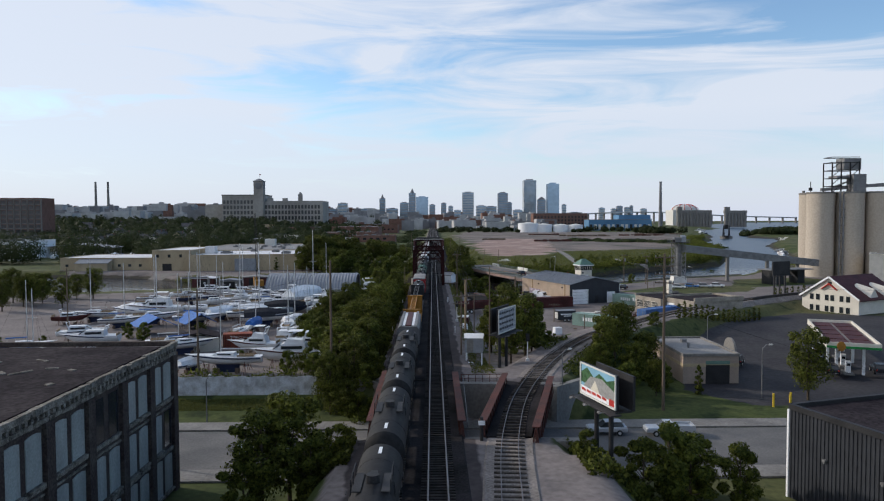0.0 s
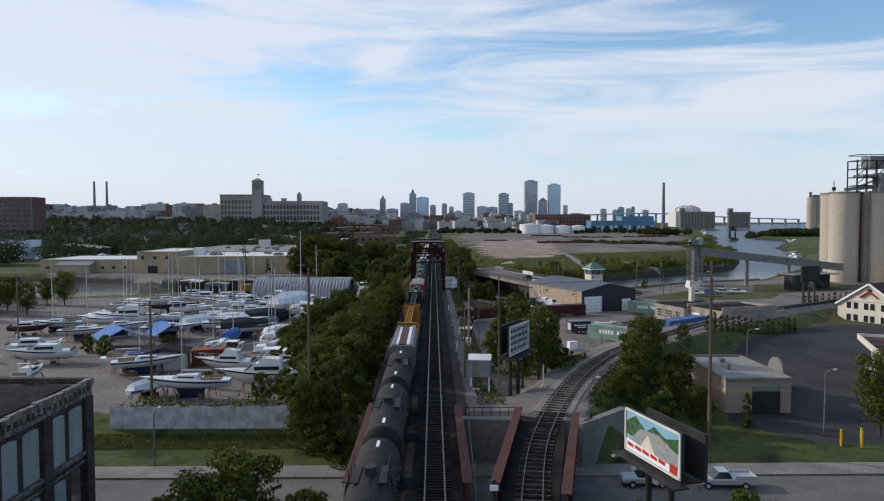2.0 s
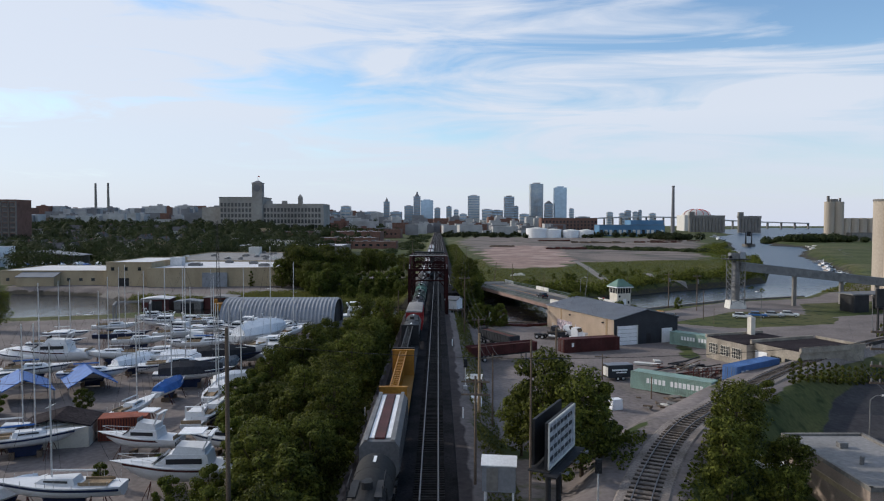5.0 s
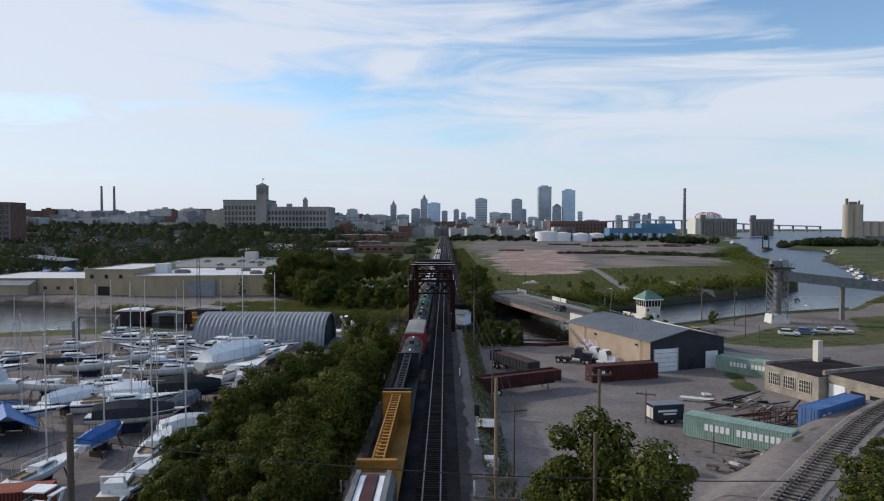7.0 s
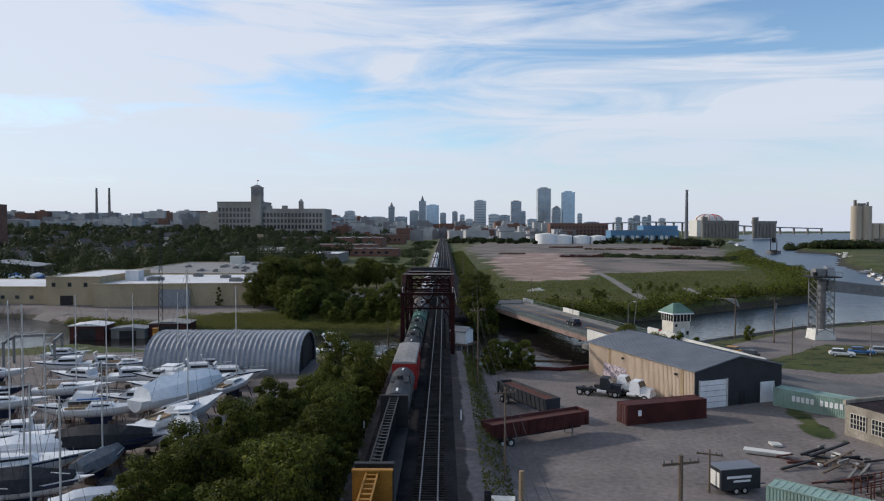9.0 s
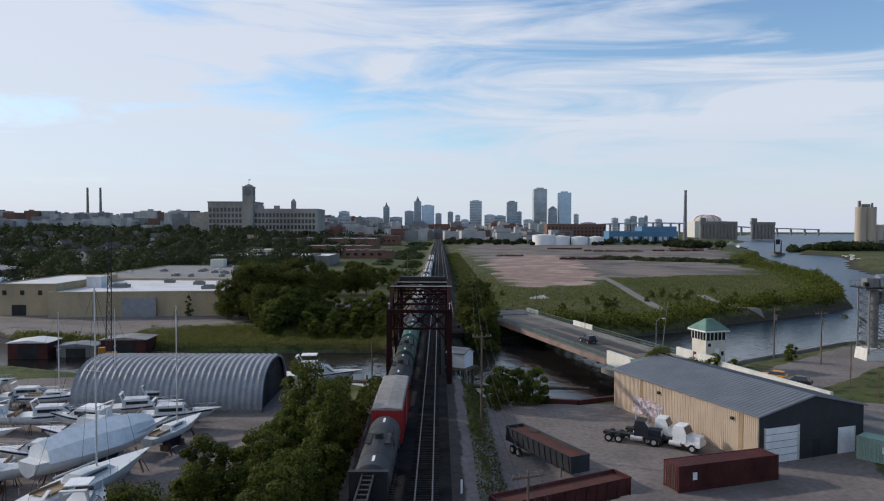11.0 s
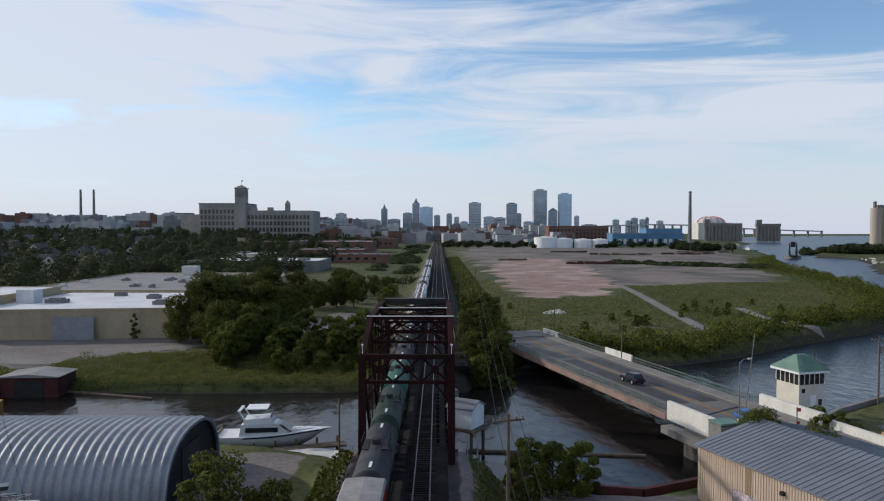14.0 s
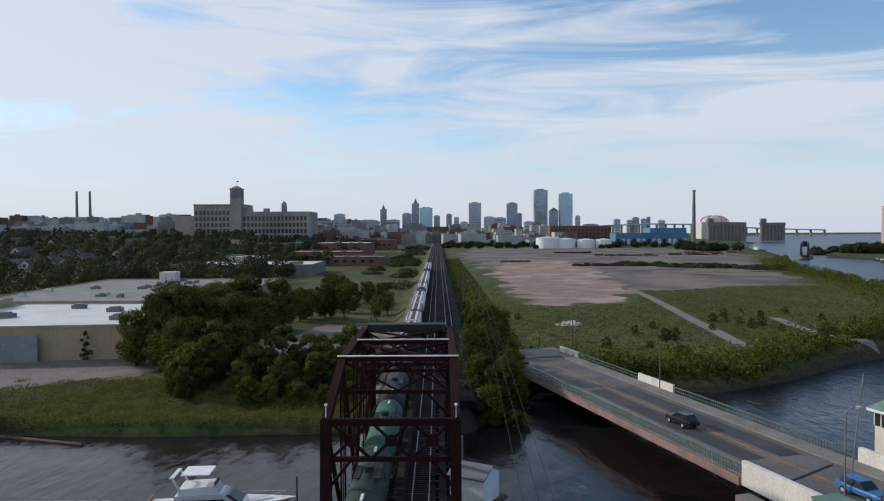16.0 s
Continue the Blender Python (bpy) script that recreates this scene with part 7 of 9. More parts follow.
for a in ((-31.5, 98.2, 10.5, 182, None, 1.15), (-45.6, 115.2, 9.5, 14, None, 1.2), (-42.8, 112.6, 9.5, 22, None, 1.25), (-77.0, 152.3, 9.5, 185, None, 1.25), (-55.5, 160.2, 10.0, 184, None, 1.3), (-46.2, 157.0, 11.0, 24, None, 1.35),
          (-63.2, 180.4, 10.5, 14, M_HULLB, 1.3), (-57.0, 174.6, 10.0, 14, None, 1.3), (-51.5, 145.0, 10.0, 14, None, 1.2), (-40.0, 149.0, 12.0, 20, None, 1.25), (-42.5, 171.4, 10.0, 12, None, 1.25), (-53.0, 203.0, 9.0, 8, None, 1.3),
          (-70.0, 112.0, 9.0, 20, None, 1.2), (-64, 104, 8.5, 95, None, 1.2), (-72, 172, 9.5, 20, None, 1.2), (-62, 147.5, 10, 20, None, 1.3), (-67, 143, 9, 12, None, 1.3), (-30, 186.5, 9.5, 75, None, 1.5), (-76, 184, 9, 5, None, 1.2)):
    sail_boat(a[0], a[1], a[2], a[3], a[4], a[5], label="dark blue sailboat on stands with tall mast" if a[4] else "")
sail_boat(-36.9, 99.0, 6.6, 62, cover=M_TARPW, mast=0, label="white sailboat under a torn pale cover")
sail_boat(-48.8, 153.5, 9.0, 60, cover=M_TARPW, label="sailboat wrapped in white plastic dome")
sail_boat(-33.5, 152.5, 8.0, 80, cover=mat("grey_canvas", (0.20, 0.21, 0.22), 0.8, var=0.2, scale=1.5), label="sailboat under a grey canvas cover")
sail_boat(-41.2, 155.3, 9.5, 10, cover=M_TARPW, label="sailboat under peaked white shrink wrap")
sail_boat(-35.0, 156.8, 11.0, 8, hull=M_HULLB, cover=mat("black_canvas", (0.022, 0.024, 0.03), 0.7, var=0.25, scale=1.5), mast=0, label="long sailboat under a black canvas cover")
sail_boat(-36.5, 144.0, 10.5, 14, cover=mat("dark_canvas", (0.03, 0.032, 0.04), 0.7, var=0.25, scale=1.5), mast=0, label="sailboat under a dark canvas cover")
sail_boat(-34.0, 176.5, 15.0, 62, cover=M_TARPW, mast=0, label="long hull tightly wrapped in white plastic")
sail_boat(-29.5, 133.5, 9, 95, mast=1.3)
sail_boat(-25.0, 129.0, 9, 80, mast=1.3)
sail_boat(-37, 137.0, 8, 85, cover=M_TARPB, mast=1.2, label="sailboat with blue canvas around its mast")
for a in ((-23.2, 103.6, 11.0, 184, True), (-57.0, 107.5, 6.5, 95, False), (-62.5, 120.8, 9.5, 190, False), (-66.0, 160.0, 13.0, 186, True), (-69.5, 213.2, 8.0, 8, False), (-56.5, 193.5, 9.0, 170, False), (-47.5, 193.6, 9.5, 12, False),
          (-27.8, 122.0, 8.0, 95, False), (-46.5, 173.5, 9.5, 195, True), (-33.5, 160.5, 9.5, 195, False), (-63.5, 202.5, 9.5, 192, False), (-57.2, 205.0, 8.5, 12, False), (-42.8, 192.0, 10.0, 170, False), (-38.0, 203.4, 8.5, 12, False),
          (-28.2, 162.0, 9.5, 100, True), (-39.8, 185.2, 10.0, 175, True), (-32.5, 194.2, 9.5, 10, False), (-41.0, 178.6, 9.5, 185, False), (-38.6, 198.2, 9.0, 15, False), (-72.0, 160, 9, 170, False), (-68, 128, 8.5, 15, False), (-28.5, 142.0, 8.0, 30, False), (-31, 113.5, 8.5, 175, True), (-22, 113.5, 8.5, 170, False), (-49, 163.5, 8, 200, False)):
    power_boat(*a[:4], fly=a[4], cover=M_TARPW if (a[0], a[1]) in ((-28.5, 142.0), (-72.0, 160)) else None)
power_boat(-81, 149.5, 7.5, 12, hull=M_MAROON, label="maroon and white motorboat on stands")
power_boat(-20.4, 229.0, 13.5, 4, fly=True, z0=-1.6, afloat=True, label="white flybridge motor yacht moored at the dock")
power_boat(35.2, 219.0, 6.5, -70, z0=-1.6, afloat=True, label="small white motorboat moored by the bridge pier")
power_boat(-96, 232.5, 6.0, 170, hull=M_RED, z0=-1.6, afloat=True, label="small red motorboat moored in the basin")

# yard sheds, tents and dock
te = thing("tarp_tent", "boat shelter of bright blue tarpaulins", "shelter", (-54, 139.5, 0), 35)
for k, (x, w) in enumerate(((-4.5, 7.5), (4.0, 6.5))):
    part("tarp", Mb().yprism([(x - w / 2, 1.7), (x, 3.6), (x + w / 2, 1.7), (x + w / 2 - 0.05, 1.6), (x, 3.48), (x - w / 2 + 0.05, 1.6)], -4, 4.5), M_TARPB, te)
    for sx in (-1, 1):
        for yy in (-3.8, 4.2):
            part("pole", Mb().cyl((x + sx * w / 2 * 0.96, yy, 0), (x + sx * w / 2 * 0.96, yy, 1.7), 0.05, n=6), M_STEEL, te)
hu = thing("yard_hut", "low grey hut with dark brown roof in the boatyard", "hut", (-42.0, 117.8, 0), 12)
part("wall", Mb().box((0, 0, 1.2), (7, 5, 2.5)), M_CREAM, hu)
part("roof", Mb().yprism([(-3.8, 2.35), (0, 3.3), (3.8, 2.35), (3.8, 2.5), (0, 3.45), (-3.8, 2.5)], -2.8, 2.8), M_ROOFD, hu)
rh = thing("red_container", "short rust-red steel container in the boatyard", "container", (-35.6, 119.6, 0), 12)
part("body", Mb().box((0, 0, 1.35), (5.2, 2.5, 2.6)), mat("orange_rust_steel", (0.26, 0.07, 0.04), 0.7, var=0.25), rh)
rb2 = Mb()
for k in range(18):
    rb2.box((-2.45 + k * 0.29, -1.27, 1.35), (0.12, 0.05, 2.4)).box((-2.45 + k * 0.29, 1.27, 1.35), (0.12, 0.05, 2.4))
part("corrugation", rb2, M_MAROON, rh)

fe = thing("corrugated_fence", "weathered white corrugated metal fence along the boatyard", "fence", (-36.8, 87.6, 0))
for k in range(21):
    pm = Mb()
    z0 = float(height(np.array([-36.3 + k]), np.array([87.6]))[0])
    zig = [(k + j / 12, -0.03 + 0.05 * (j % 2)) for j in range(13)]
    pm.prism(zig + [(q[0], q[1] + 0.03) for q in zig[::-1]], z0 - 0.1, z0 + 2.55 + 0.08 * math.sin(k * 2.1))
    part("panel", pm, mat("streaked_white_sheet", (0.62, 0.64, 0.66), 0.6, var=0.18, scale=0.8, tint=(0.35, 0.34, 0.33)) if k == 0 else bpy.data.materials["streaked_white_sheet"], fe)
dk = thing("timber_dock", "weathered timber dock on the river", "dock", (-26, 222.4, -1.0), 18)
part("deck", Mb().box((8, 0, 0), (17, 1.6, 0.25)), M_WOOD, dk)
for k in range(7):
    part("pile", Mb().cyl((k * 2.6, 0.9, -3), (k * 2.6, 0.9, 0.9), 0.15, n=8), M_WOOD, dk)
solo("gravel_spit", Mb().loft([[(-22, 219, -0.2), (-11, 216, -0.2), (-10.2, 224.5, -1.0), (-15, 226.2, -1.0), (-20, 225, -1.0)], [(-22, 219, -3), (-10, 215, -3), (-9.2, 226, -3), (-15, 227.6, -3), (-21, 226.2, -3)]][::-1]), M_CONCW, "pale gravel and concrete spit at the river edge", "spit", kind="structure")
for a, b in (((-62, 258.6), (-45.5, 253.6)), ((5, 226), (27, 224)), ((-8, 228), (4, 226))):
    solo("floating_log", Mb().cyl((a[0], a[1], -1.55), (b[0], b[1], -1.5), 0.3, 0.22, n=9), M_WOOD, "dark waterlogged timber boom on the river", "log boom")
# boat sheds on the north shore
for (x, y, w, d, h, wm_, rm_) in ((-84.5, 253.5, 8, 6, 3.4, M_MAROON, M_ROOFW), (-75.5, 254.8, 8, 4.6, 2.4, M_CONC, M_ROOFG), (-66.5, 258.0, 9.5, 6.5, 3.4, M_MAROON, M_ROOFM)):
    b = thing("boat_shed", "low dark floating boat shed with pale roof", "shed", (x, y, -1.7), 3, group="boat sheds")
    part("wall", Mb().box((0, 0, h / 2), (w, d, h)), wm_, b)
    part("roof", Mb().yprism([(-w / 2 - 0.3, h), (w / 2 + 0.3, h), (w / 2 + 0.3, h + 0.12), (0, h + 0.6), (-w / 2 - 0.3, h + 0.12)], -d / 2 - 0.3, d / 2 + 0.3), rm_, b)
    part("door", Mb().box((0, -d / 2 - 0.04, h * 0.42), (w * 0.5, 0.08, h * 0.8)), M_DARK, b)
# boat lift frame and old crane
bl = thing("boat_lift", "grey steel boat lift gantry by the basin", "boat lift", (-74, 211, 0), 20)
for x in (-4, 4):
    for y in (-4, 4):
        part("leg", Mb().box((x, y, 2.4), (0.4, 0.4, 5.2)), M_STEEL, bl)
    part("beam", Mb().box((x, 0, 5.0), (0.4, 8.6, 0.5)), M_STEEL, bl)
part("beam", Mb().box((0, 4, 5.0), (8.4, 0.4, 0.5)), M_STEEL, bl)
cr = thing("crawler_crane", "yellow crawler crane with lattice boom by the river", "crane", (-60, 234, -0.6), 110)
part("body", Mb().box((0, 0, 2.1), (4.6, 3.0, 2.0)).box((1.4, 1.0, 3.5), (1.6, 1.2, 1.2)), M_YELLOW, cr)
for s in (-1, 1):
    part("track", Mb().xprism([(s * 1.7 - 0.4, 0.2), (s * 1.7 + 0.4, 0.2), (s * 1.7 + 0.4, 1.0), (s * 1.7 - 0.4, 1.0)], -2.6, 2.6), M_DARK, cr)
lb = Mb()
for dx, dz in ((-0.5, 0.5), (0.5, 0.5), (0.5, -0.5), (-0.5, -0.5)):
    lb.beam((2 + dz, dx, 2.6), (9 + dz * 0.4, dx * 0.4, 26), 0.09)
for k in range(14):
    t0, t1 = k / 14, (k + 1) / 14
    p0, p1 = Vector((2 + 7 * t0, 0, 2.6 + 23.4 * t0)), Vector((2 + 7 * t1, 0, 2.6 + 23.4 * t1))
    lb.beam(p0 + Vector((0, 0.5 - 0.3 * t0, 0)), p1 - Vector((0, 0.5 - 0.3 * t1, 0)), 0.06).beam(p0 - Vector((0, 0.5 - 0.3 * t0, 0)), p1 + Vector((0, 0.5 - 0.3 * t1, 0)), 0.06)
part("boom", lb, M_DARK, cr)

# ---- containers, vehicles and clutter ----
def container(x, y, L, head, m, label, bars=None, z=0.0):
    th = thing("shipping_container", label, "container", (x, y, z), head)
    part("body", Mb().box((0, 0, 1.32), (L - 0.08, 2.34, 2.5)), m, th)
    n = int(L / 0.28)
    for s in (-1, 1):
        prof = [(-L / 2 + 0.1, 1.165), (-L / 2 + 0.1, 1.16)]
        for k in range(n):
            xx = -L / 2 + 0.2 + k * (L - 0.4) / (n - 1)
            prof += [(xx - 0.1, 1.17), (xx - 0.065, 1.215), (xx + 0.065, 1.215), (xx + 0.1, 1.17)]
        prof += [(L / 2 - 0.06, 1.16)]
        sheet = Mb()
        for (xa, ya), (xb, yb) in zip(prof[2:-2], prof[3:-1]):
            sheet.loft([[(xa, s * ya, z0), (xb, s * yb, z0), (xb, s * 1.15, z0), (xa, s * 1.15, z0)] for z0 in (0.2, 2.45)])
        part("corrugated_side", sheet, m, th)
    for s in (-1, 1):
        for e in (-1, 1):
            part("corner_post", Mb().box((e * (L / 2 - 0.08), s * 1.16, 1.32), (0.16, 0.14, 2.62)), m, th)
        part("top_rail", Mb().box((0, s * 1.17, 2.58), (L, 0.12, 0.1)), m, th)
        part("bottom_rail", Mb().box((0, s * 1.17, 0.1), (L, 0.12, 0.16)), m, th)
    rf = Mb()
    for k in range(int(L / 0.6)):
        rf.box((-L / 2 + 0.4 + k * 0.6, 0, 2.59), (0.3, 2.1, 0.03))
    part("roof_rib", rf, m, th)
    for s in (-0.55, 0.55):
        d = part("door", Mb().box((-L / 2 - 0.02, s, 1.32), (0.06, 1.06, 2.3)), m, th)
        part("lock_bar", Mb().cyl((-L / 2 - 0.08, s - 0.2, 0.2), (-L / 2 - 0.08, s - 0.2, 2.45), 0.03, n=6).cyl((-L / 2 - 0.08, s + 0.2, 0.2), (-L / 2 - 0.08, s + 0.2, 2.45), 0.03, n=6), M_STEEL, d)
    if bars:
        for x0, w in bars:
            part("lettering_bar", Mb().box((x0, -1.235, 1.5), (w, 0.03, 0.75)), M_WHITE, th, "white lettering bar")
    return th


container(30.2, 175.2, 12.19, 18, M_MAROON, "maroon steel shipping container standing on gravel", [(-4.2, 0.5)])
BARS = [(-3.3 + k * 0.62, 0.42) for k in range(5)] + [(0.4 + k * 0.62, 0.42) for k in range(8)]
container(35.2, 141.0, 12.19, -42, M_TEAL, "pale teal shipping container with white lettering bars", BARS)
container(53.4, 179.0, 12.19, -48, M_TEAL, "pale teal shipping container behind the garage", BARS)
container(50.0, 148.2, 12.19, 36, M_BLUEC, "blue shipping container beside the branch track", [(-4.6, 0.7), (-3.4, 0.7)], 0.6)
container(5.9, 139.8, 3.2, 84, M_MAROON, "small maroon steel container with pale roof", None)
part("snow_pale_roof", Mb().box((0, 0, 2.66), (3.3, 2.5, 0.08)), M_CONCW, bpy.data.objects["shipping_container.004"])


def wheel(th, x, y, z, r=0.5, w=0.3):
    t = part("wheel", Mb().cyl((x, y - w / 2, z), (x, y + w / 2, z), r, n=16), M_TYRE, th)
    part("rim", Mb().cyl((x, y - w / 2 - 0.02, z), (x, y + w / 2 + 0.02, z), r * 0.55, n=12), M_ALU, t)


def end_dump(x, y, L, head, m, label):
    th = thing("dump_trailer", label, "trailer", (x, y, 0), head)
    w, z0, z1 = 1.25, 1.15, 2.9
    body = Mb()
    prof = [(-w * 0.8, z0), (w * 0.8, z0), (w, z1), (w - 0.1, z1), (w * 0.72, z0 + 0.12), (-w * 0.72, z0 + 0.12), (-w + 0.1, z1), (-w, z1)]
    body.loft([[(xx, p[0], p[1] + dz) for p in prof] for xx, dz in ((-L / 2, 0.0), (L / 2, 0.0))])
    body.box((-L / 2, 0, (z0 + z1) / 2), (0.1, 2 * w * 0.92, z1 - z0)).box((L / 2, 0, (z0 + z1) / 2), (0.1, 2 * w * 0.92, z1 - z0))
    part("tub", body, m, th)
    for k in range(12):
        xx = -L / 2 + 0.4 + k * (L - 0.8) / 11
        for s in (-1, 1):
            part("side_post", Mb().beam((xx, s * w * 0.82, z0), (xx, s * (w + 0.04), z1), 0.1, 0.08), m, th)
    part("load", Mb().box((0, 0, z1 - 0.45), (L - 0.4, 2 * w * 0.85, 0.3)), M_RUST, th)
    part("chassis", Mb().box((0, -0.45, 0.95), (L * 0.9, 0.15, 0.3)).box((0, 0.45, 0.95), (L * 0.9, 0.15, 0.3)), M_DARK, th)
    for xx in (-L / 2 + 1.4, -L / 2 + 2.6):
        for s in (-1, 1):
            wheel(th, xx, s * 1.05, 0.5)
    part("landing_leg", Mb().box((L / 2 - 2.2, -0.8, 0.5), (0.16, 0.16, 1.0)).box((L / 2 - 2.2, 0.8, 0.5), (0.16, 0.16, 1.0)), M_STEEL, th)
    return th


end_dump(12.4, 166.4, 14.0, 28, M_MAROON, "long maroon scrap trailer parked by the track")
end_dump(12.9, 180.4, 12.5, -64, M_CHAR, "long black end-dump trailer parked by the water")


def truck(x, y, head, cab, label):
    th = thing("truck_tractor", label, "truck", (x, y, 0), head)
    part("chassis", Mb().box((0, 0, 0.85), (6.4, 0.9, 0.3)), M_DARK, th)
    c = part("cab", Mb().loft([[(0.6, -1.1, 0.9), (2.2, -1.1, 0.9), (2.2, 1.1, 0.9), (0.6, 1.1, 0.9)], [(0.6, -1.1, 2.0), (2.2, -1.1, 2.0), (2.2, 1.1, 2.0), (0.6, 1.1, 2.0)], [(0.65, -1.0, 2.85), (1.8, -1.0, 2.85), (1.8, 1.0, 2.85), (0.65, 1.0, 2.85)]]), cab, th)
    part("windscreen", Mb().loft([[(2.22, -0.95, 2.02), (2.22, 0.95, 2.02), (1.86, 0.9, 2.75), (1.86, -0.9, 2.75)], [(2.25, -0.95, 2.02), (2.25, 0.95, 2.02), (1.89, 0.9, 2.75), (1.89, -0.9, 2.75)]]), M_GLASS, c)
    part("bonnet", Mb().box((2.9, 0, 1.35), (1.5, 1.5, 1.0)).box((2.9, 0, 0.95), (1.7, 2.1, 0.5)), cab, th)
    part("grille", Mb().box((3.68, 0, 1.35), (0.06, 1.1, 0.8)), M_ALU, th)
    part("exhaust", Mb().cyl((0.5, 1.0, 0.9), (0.5, 1.0, 3.4), 0.09, n=8), M_ALU, th)
    part("fuel_tank", Mb().cyl((0.2, -1.0, 0.8), (1.6, -1.0, 0.8), 0.3).cyl((0.2, 1.0, 0.8), (1.6, 1.0, 0.8), 0.3), M_ALU, th)
    for xx, ww in ((2.9, 0.3), (-1.2, 0.6), (-2.4, 0.6)):
        for s in (-1, 1):
            wheel(th, xx, s * 0.95, 0.5, 0.5, ww)
    return th


truck(27.6, 190.2, -32, M_WHITE, "white truck tractor parked beside the metal shed")
truck(24.6, 189.0, -25, M_CHAR, "black truck tractor parked beside the metal shed")
truck(28.9, 187.0, -40, M_WHITE, "older white truck tractor parked beside the shed")

vt = thing("cargo_trailer", "small black enclosed cargo trailer on the gravel yard", "trailer", (29.4, 149.9, 0), 12)
part("body", Mb().box((0, 0, 1.45), (4.2, 2.1, 2.0)), M_CHAR, vt)
part("roof", Mb().box((0, 0, 2.48), (4.25, 2.15, 0.08)), M_ROOFG, vt)
part("lettering_bar", Mb().box((-0.2, -1.07, 1.7), (2.6, 0.02, 0.25)).box((0.1, -1.07, 1.3), (1.8, 0.02, 0.2)), M_WHITE, vt)
part("rear_panel", Mb().box((-2.12, 0, 1.4), (0.03, 1.6, 1.4)), M_CONCW, vt)
part("tow_bar", Mb().beam((2.1, 0, 0.5), (3.4, 0, 0.5), 0.12), M_STEEL, vt)
for xx in (-0.5, 0.4):
    for s in (-1, 1):
        wheel(vt, xx, s * 1.0, 0.35, 0.35, 0.2)


def car(x, y, z, head, paint, label, pickup=False):
    th = thing("pickup_truck" if pickup else "car", label, "car", (x, y, z), head)
    L, W2 = (5.6, 0.97) if pickup else (4.5, 0.9)
    part("body", Mb().loft([[(-L / 2, -W2, 0.45), (L / 2, -W2 * 0.92, 0.45), (L / 2, W2 * 0.92, 0.45), (-L / 2, W2, 0.45)], [(-L / 2, -W2, 0.85), (L / 2, -W2 * 0.95, 0.8), (L / 2, W2 * 0.95, 0.8), (-L / 2, W2, 0.85)], [(-L / 2 + 0.05, -W2 * 0.95, 1.02), (L / 2 - 0.15, -W2 * 0.85, 0.95), (L / 2 - 0.15, W2 * 0.85, 0.95), (-L / 2 + 0.05, W2 * 0.95, 1.02)]]), paint, th)
    a, b = (-0.5, 1.3) if pickup else (-1.9, 0.9)
    c = part("cabin", Mb().loft([[(a, -W2 * 0.92, 0.98), (b, -W2 * 0.9, 0.96), (b, W2 * 0.9, 0.96), (a, W2 * 0.92, 0.98)], [(a + 0.3, -W2 * 0.75, 1.52), (b - 0.65, -W2 * 0.75, 1.52), (b - 0.65, W2 * 0.75, 1.52), (a + 0.3, W2 * 0.75, 1.52)]]), M_GLASS, th, "dark glazed cabin")
    part("roof", Mb().box(((a + b) / 2 - 0.17, 0, 1.55), (b - a - 0.9, W2 * 1.5, 0.07)), paint, c)
    if pickup:
        part("bed", Mb().box((-1.75, -0.9, 1.1), (2.0, 0.1, 0.3)).box((-1.75, 0.9, 1.1), (2.0, 0.1, 0.3)).box((-2.7, 0, 1.05), (0.08, 1.8, 0.35)), paint, th)
    for s in (-0.65, 0.65):
        part("headlight", Mb().box((L / 2 - 0.03, s * W2 * 1.1, 0.78), (0.1, 0.3, 0.14)), M_WHITE, th)
        part("tail_light", Mb().box((-L / 2 + 0.02, s * W2 * 1.2, 0.85), (0.08, 0.2, 0.2)), M_RED, th)
    for xx in (-L * 0.3, L * 0.31):
        for s in (-1, 1):
            wheel(th, xx, s * (W2 - 0.08), 0.33, 0.34, 0.22)


P_SILVER = mat("silver_car_paint", (0.50, 0.52, 0.55), 0.3, metal=0.4, var=0.05)
P_BLUE = mat("blue_car_paint", (0.04, 0.14, 0.35), 0.3, var=0.05)
P_ORANGE = mat("orange_car_paint", (0.60, 0.26, 0.03), 0.35, var=0.05)
P_BLACK = mat("black_car_paint", (0.02, 0.022, 0.028), 0.25, var=0.05)
P_WHITE = mat("white_car_paint", (0.75, 0.75, 0.74), 0.3, var=0.05)
car(27.0, 72.6, -1.95, 178, P_SILVER, "silver pickup truck on the street", True)
car(19.8, 73.0, -1.95, 178, P_SILVER, "silver car on the street beneath the billboard")
car(-18.5, 66.4, -1.95, 0, P_WHITE, "white pickup truck on the street by the bridge", True)
car(80.0, 221.4, 0, -20, P_WHITE, "white car parked on the quay grass")
car(85.0, 223.4, 0, -20, P_BLUE, "blue car parked on the quay grass")
car(89.5, 223.8, 0, -20, P_SILVER, "silver car parked on the quay grass")
car(94, 224.5, 0, -20, P_WHITE, "pale car parked on the quay grass")
car(58.6, 223.8, 0.1, 140, P_ORANGE, "orange car parked by the bridge approach")
car(60.4, 219.6, 0.1, 140, P_BLACK, "dark car parked by the bridge approach")
car(31.6, 246.8, 2.65, 106, P_BLACK, "dark car on the road bridge")
car(39.6, 223.0, 2.65, -74, P_BLUE, "dark blue car on the road bridge")
car(69.5, 101, -1.3, 70, P_BLACK, "dark car under the station canopy")
car(62.0, 101, -1.3, 70, P_BLACK, "black car at the fuel pumps")
car(66.5, 114, -1.3, 68, P_SILVER, "silver car at the fuel pumps")
car(50.5, 108.5, -1.3, 60, P_BLACK, "black car parked beside the car wash")
car(34.8, 110.0, -0.6, 100, P_WHITE, "white van behind the car wash", True)
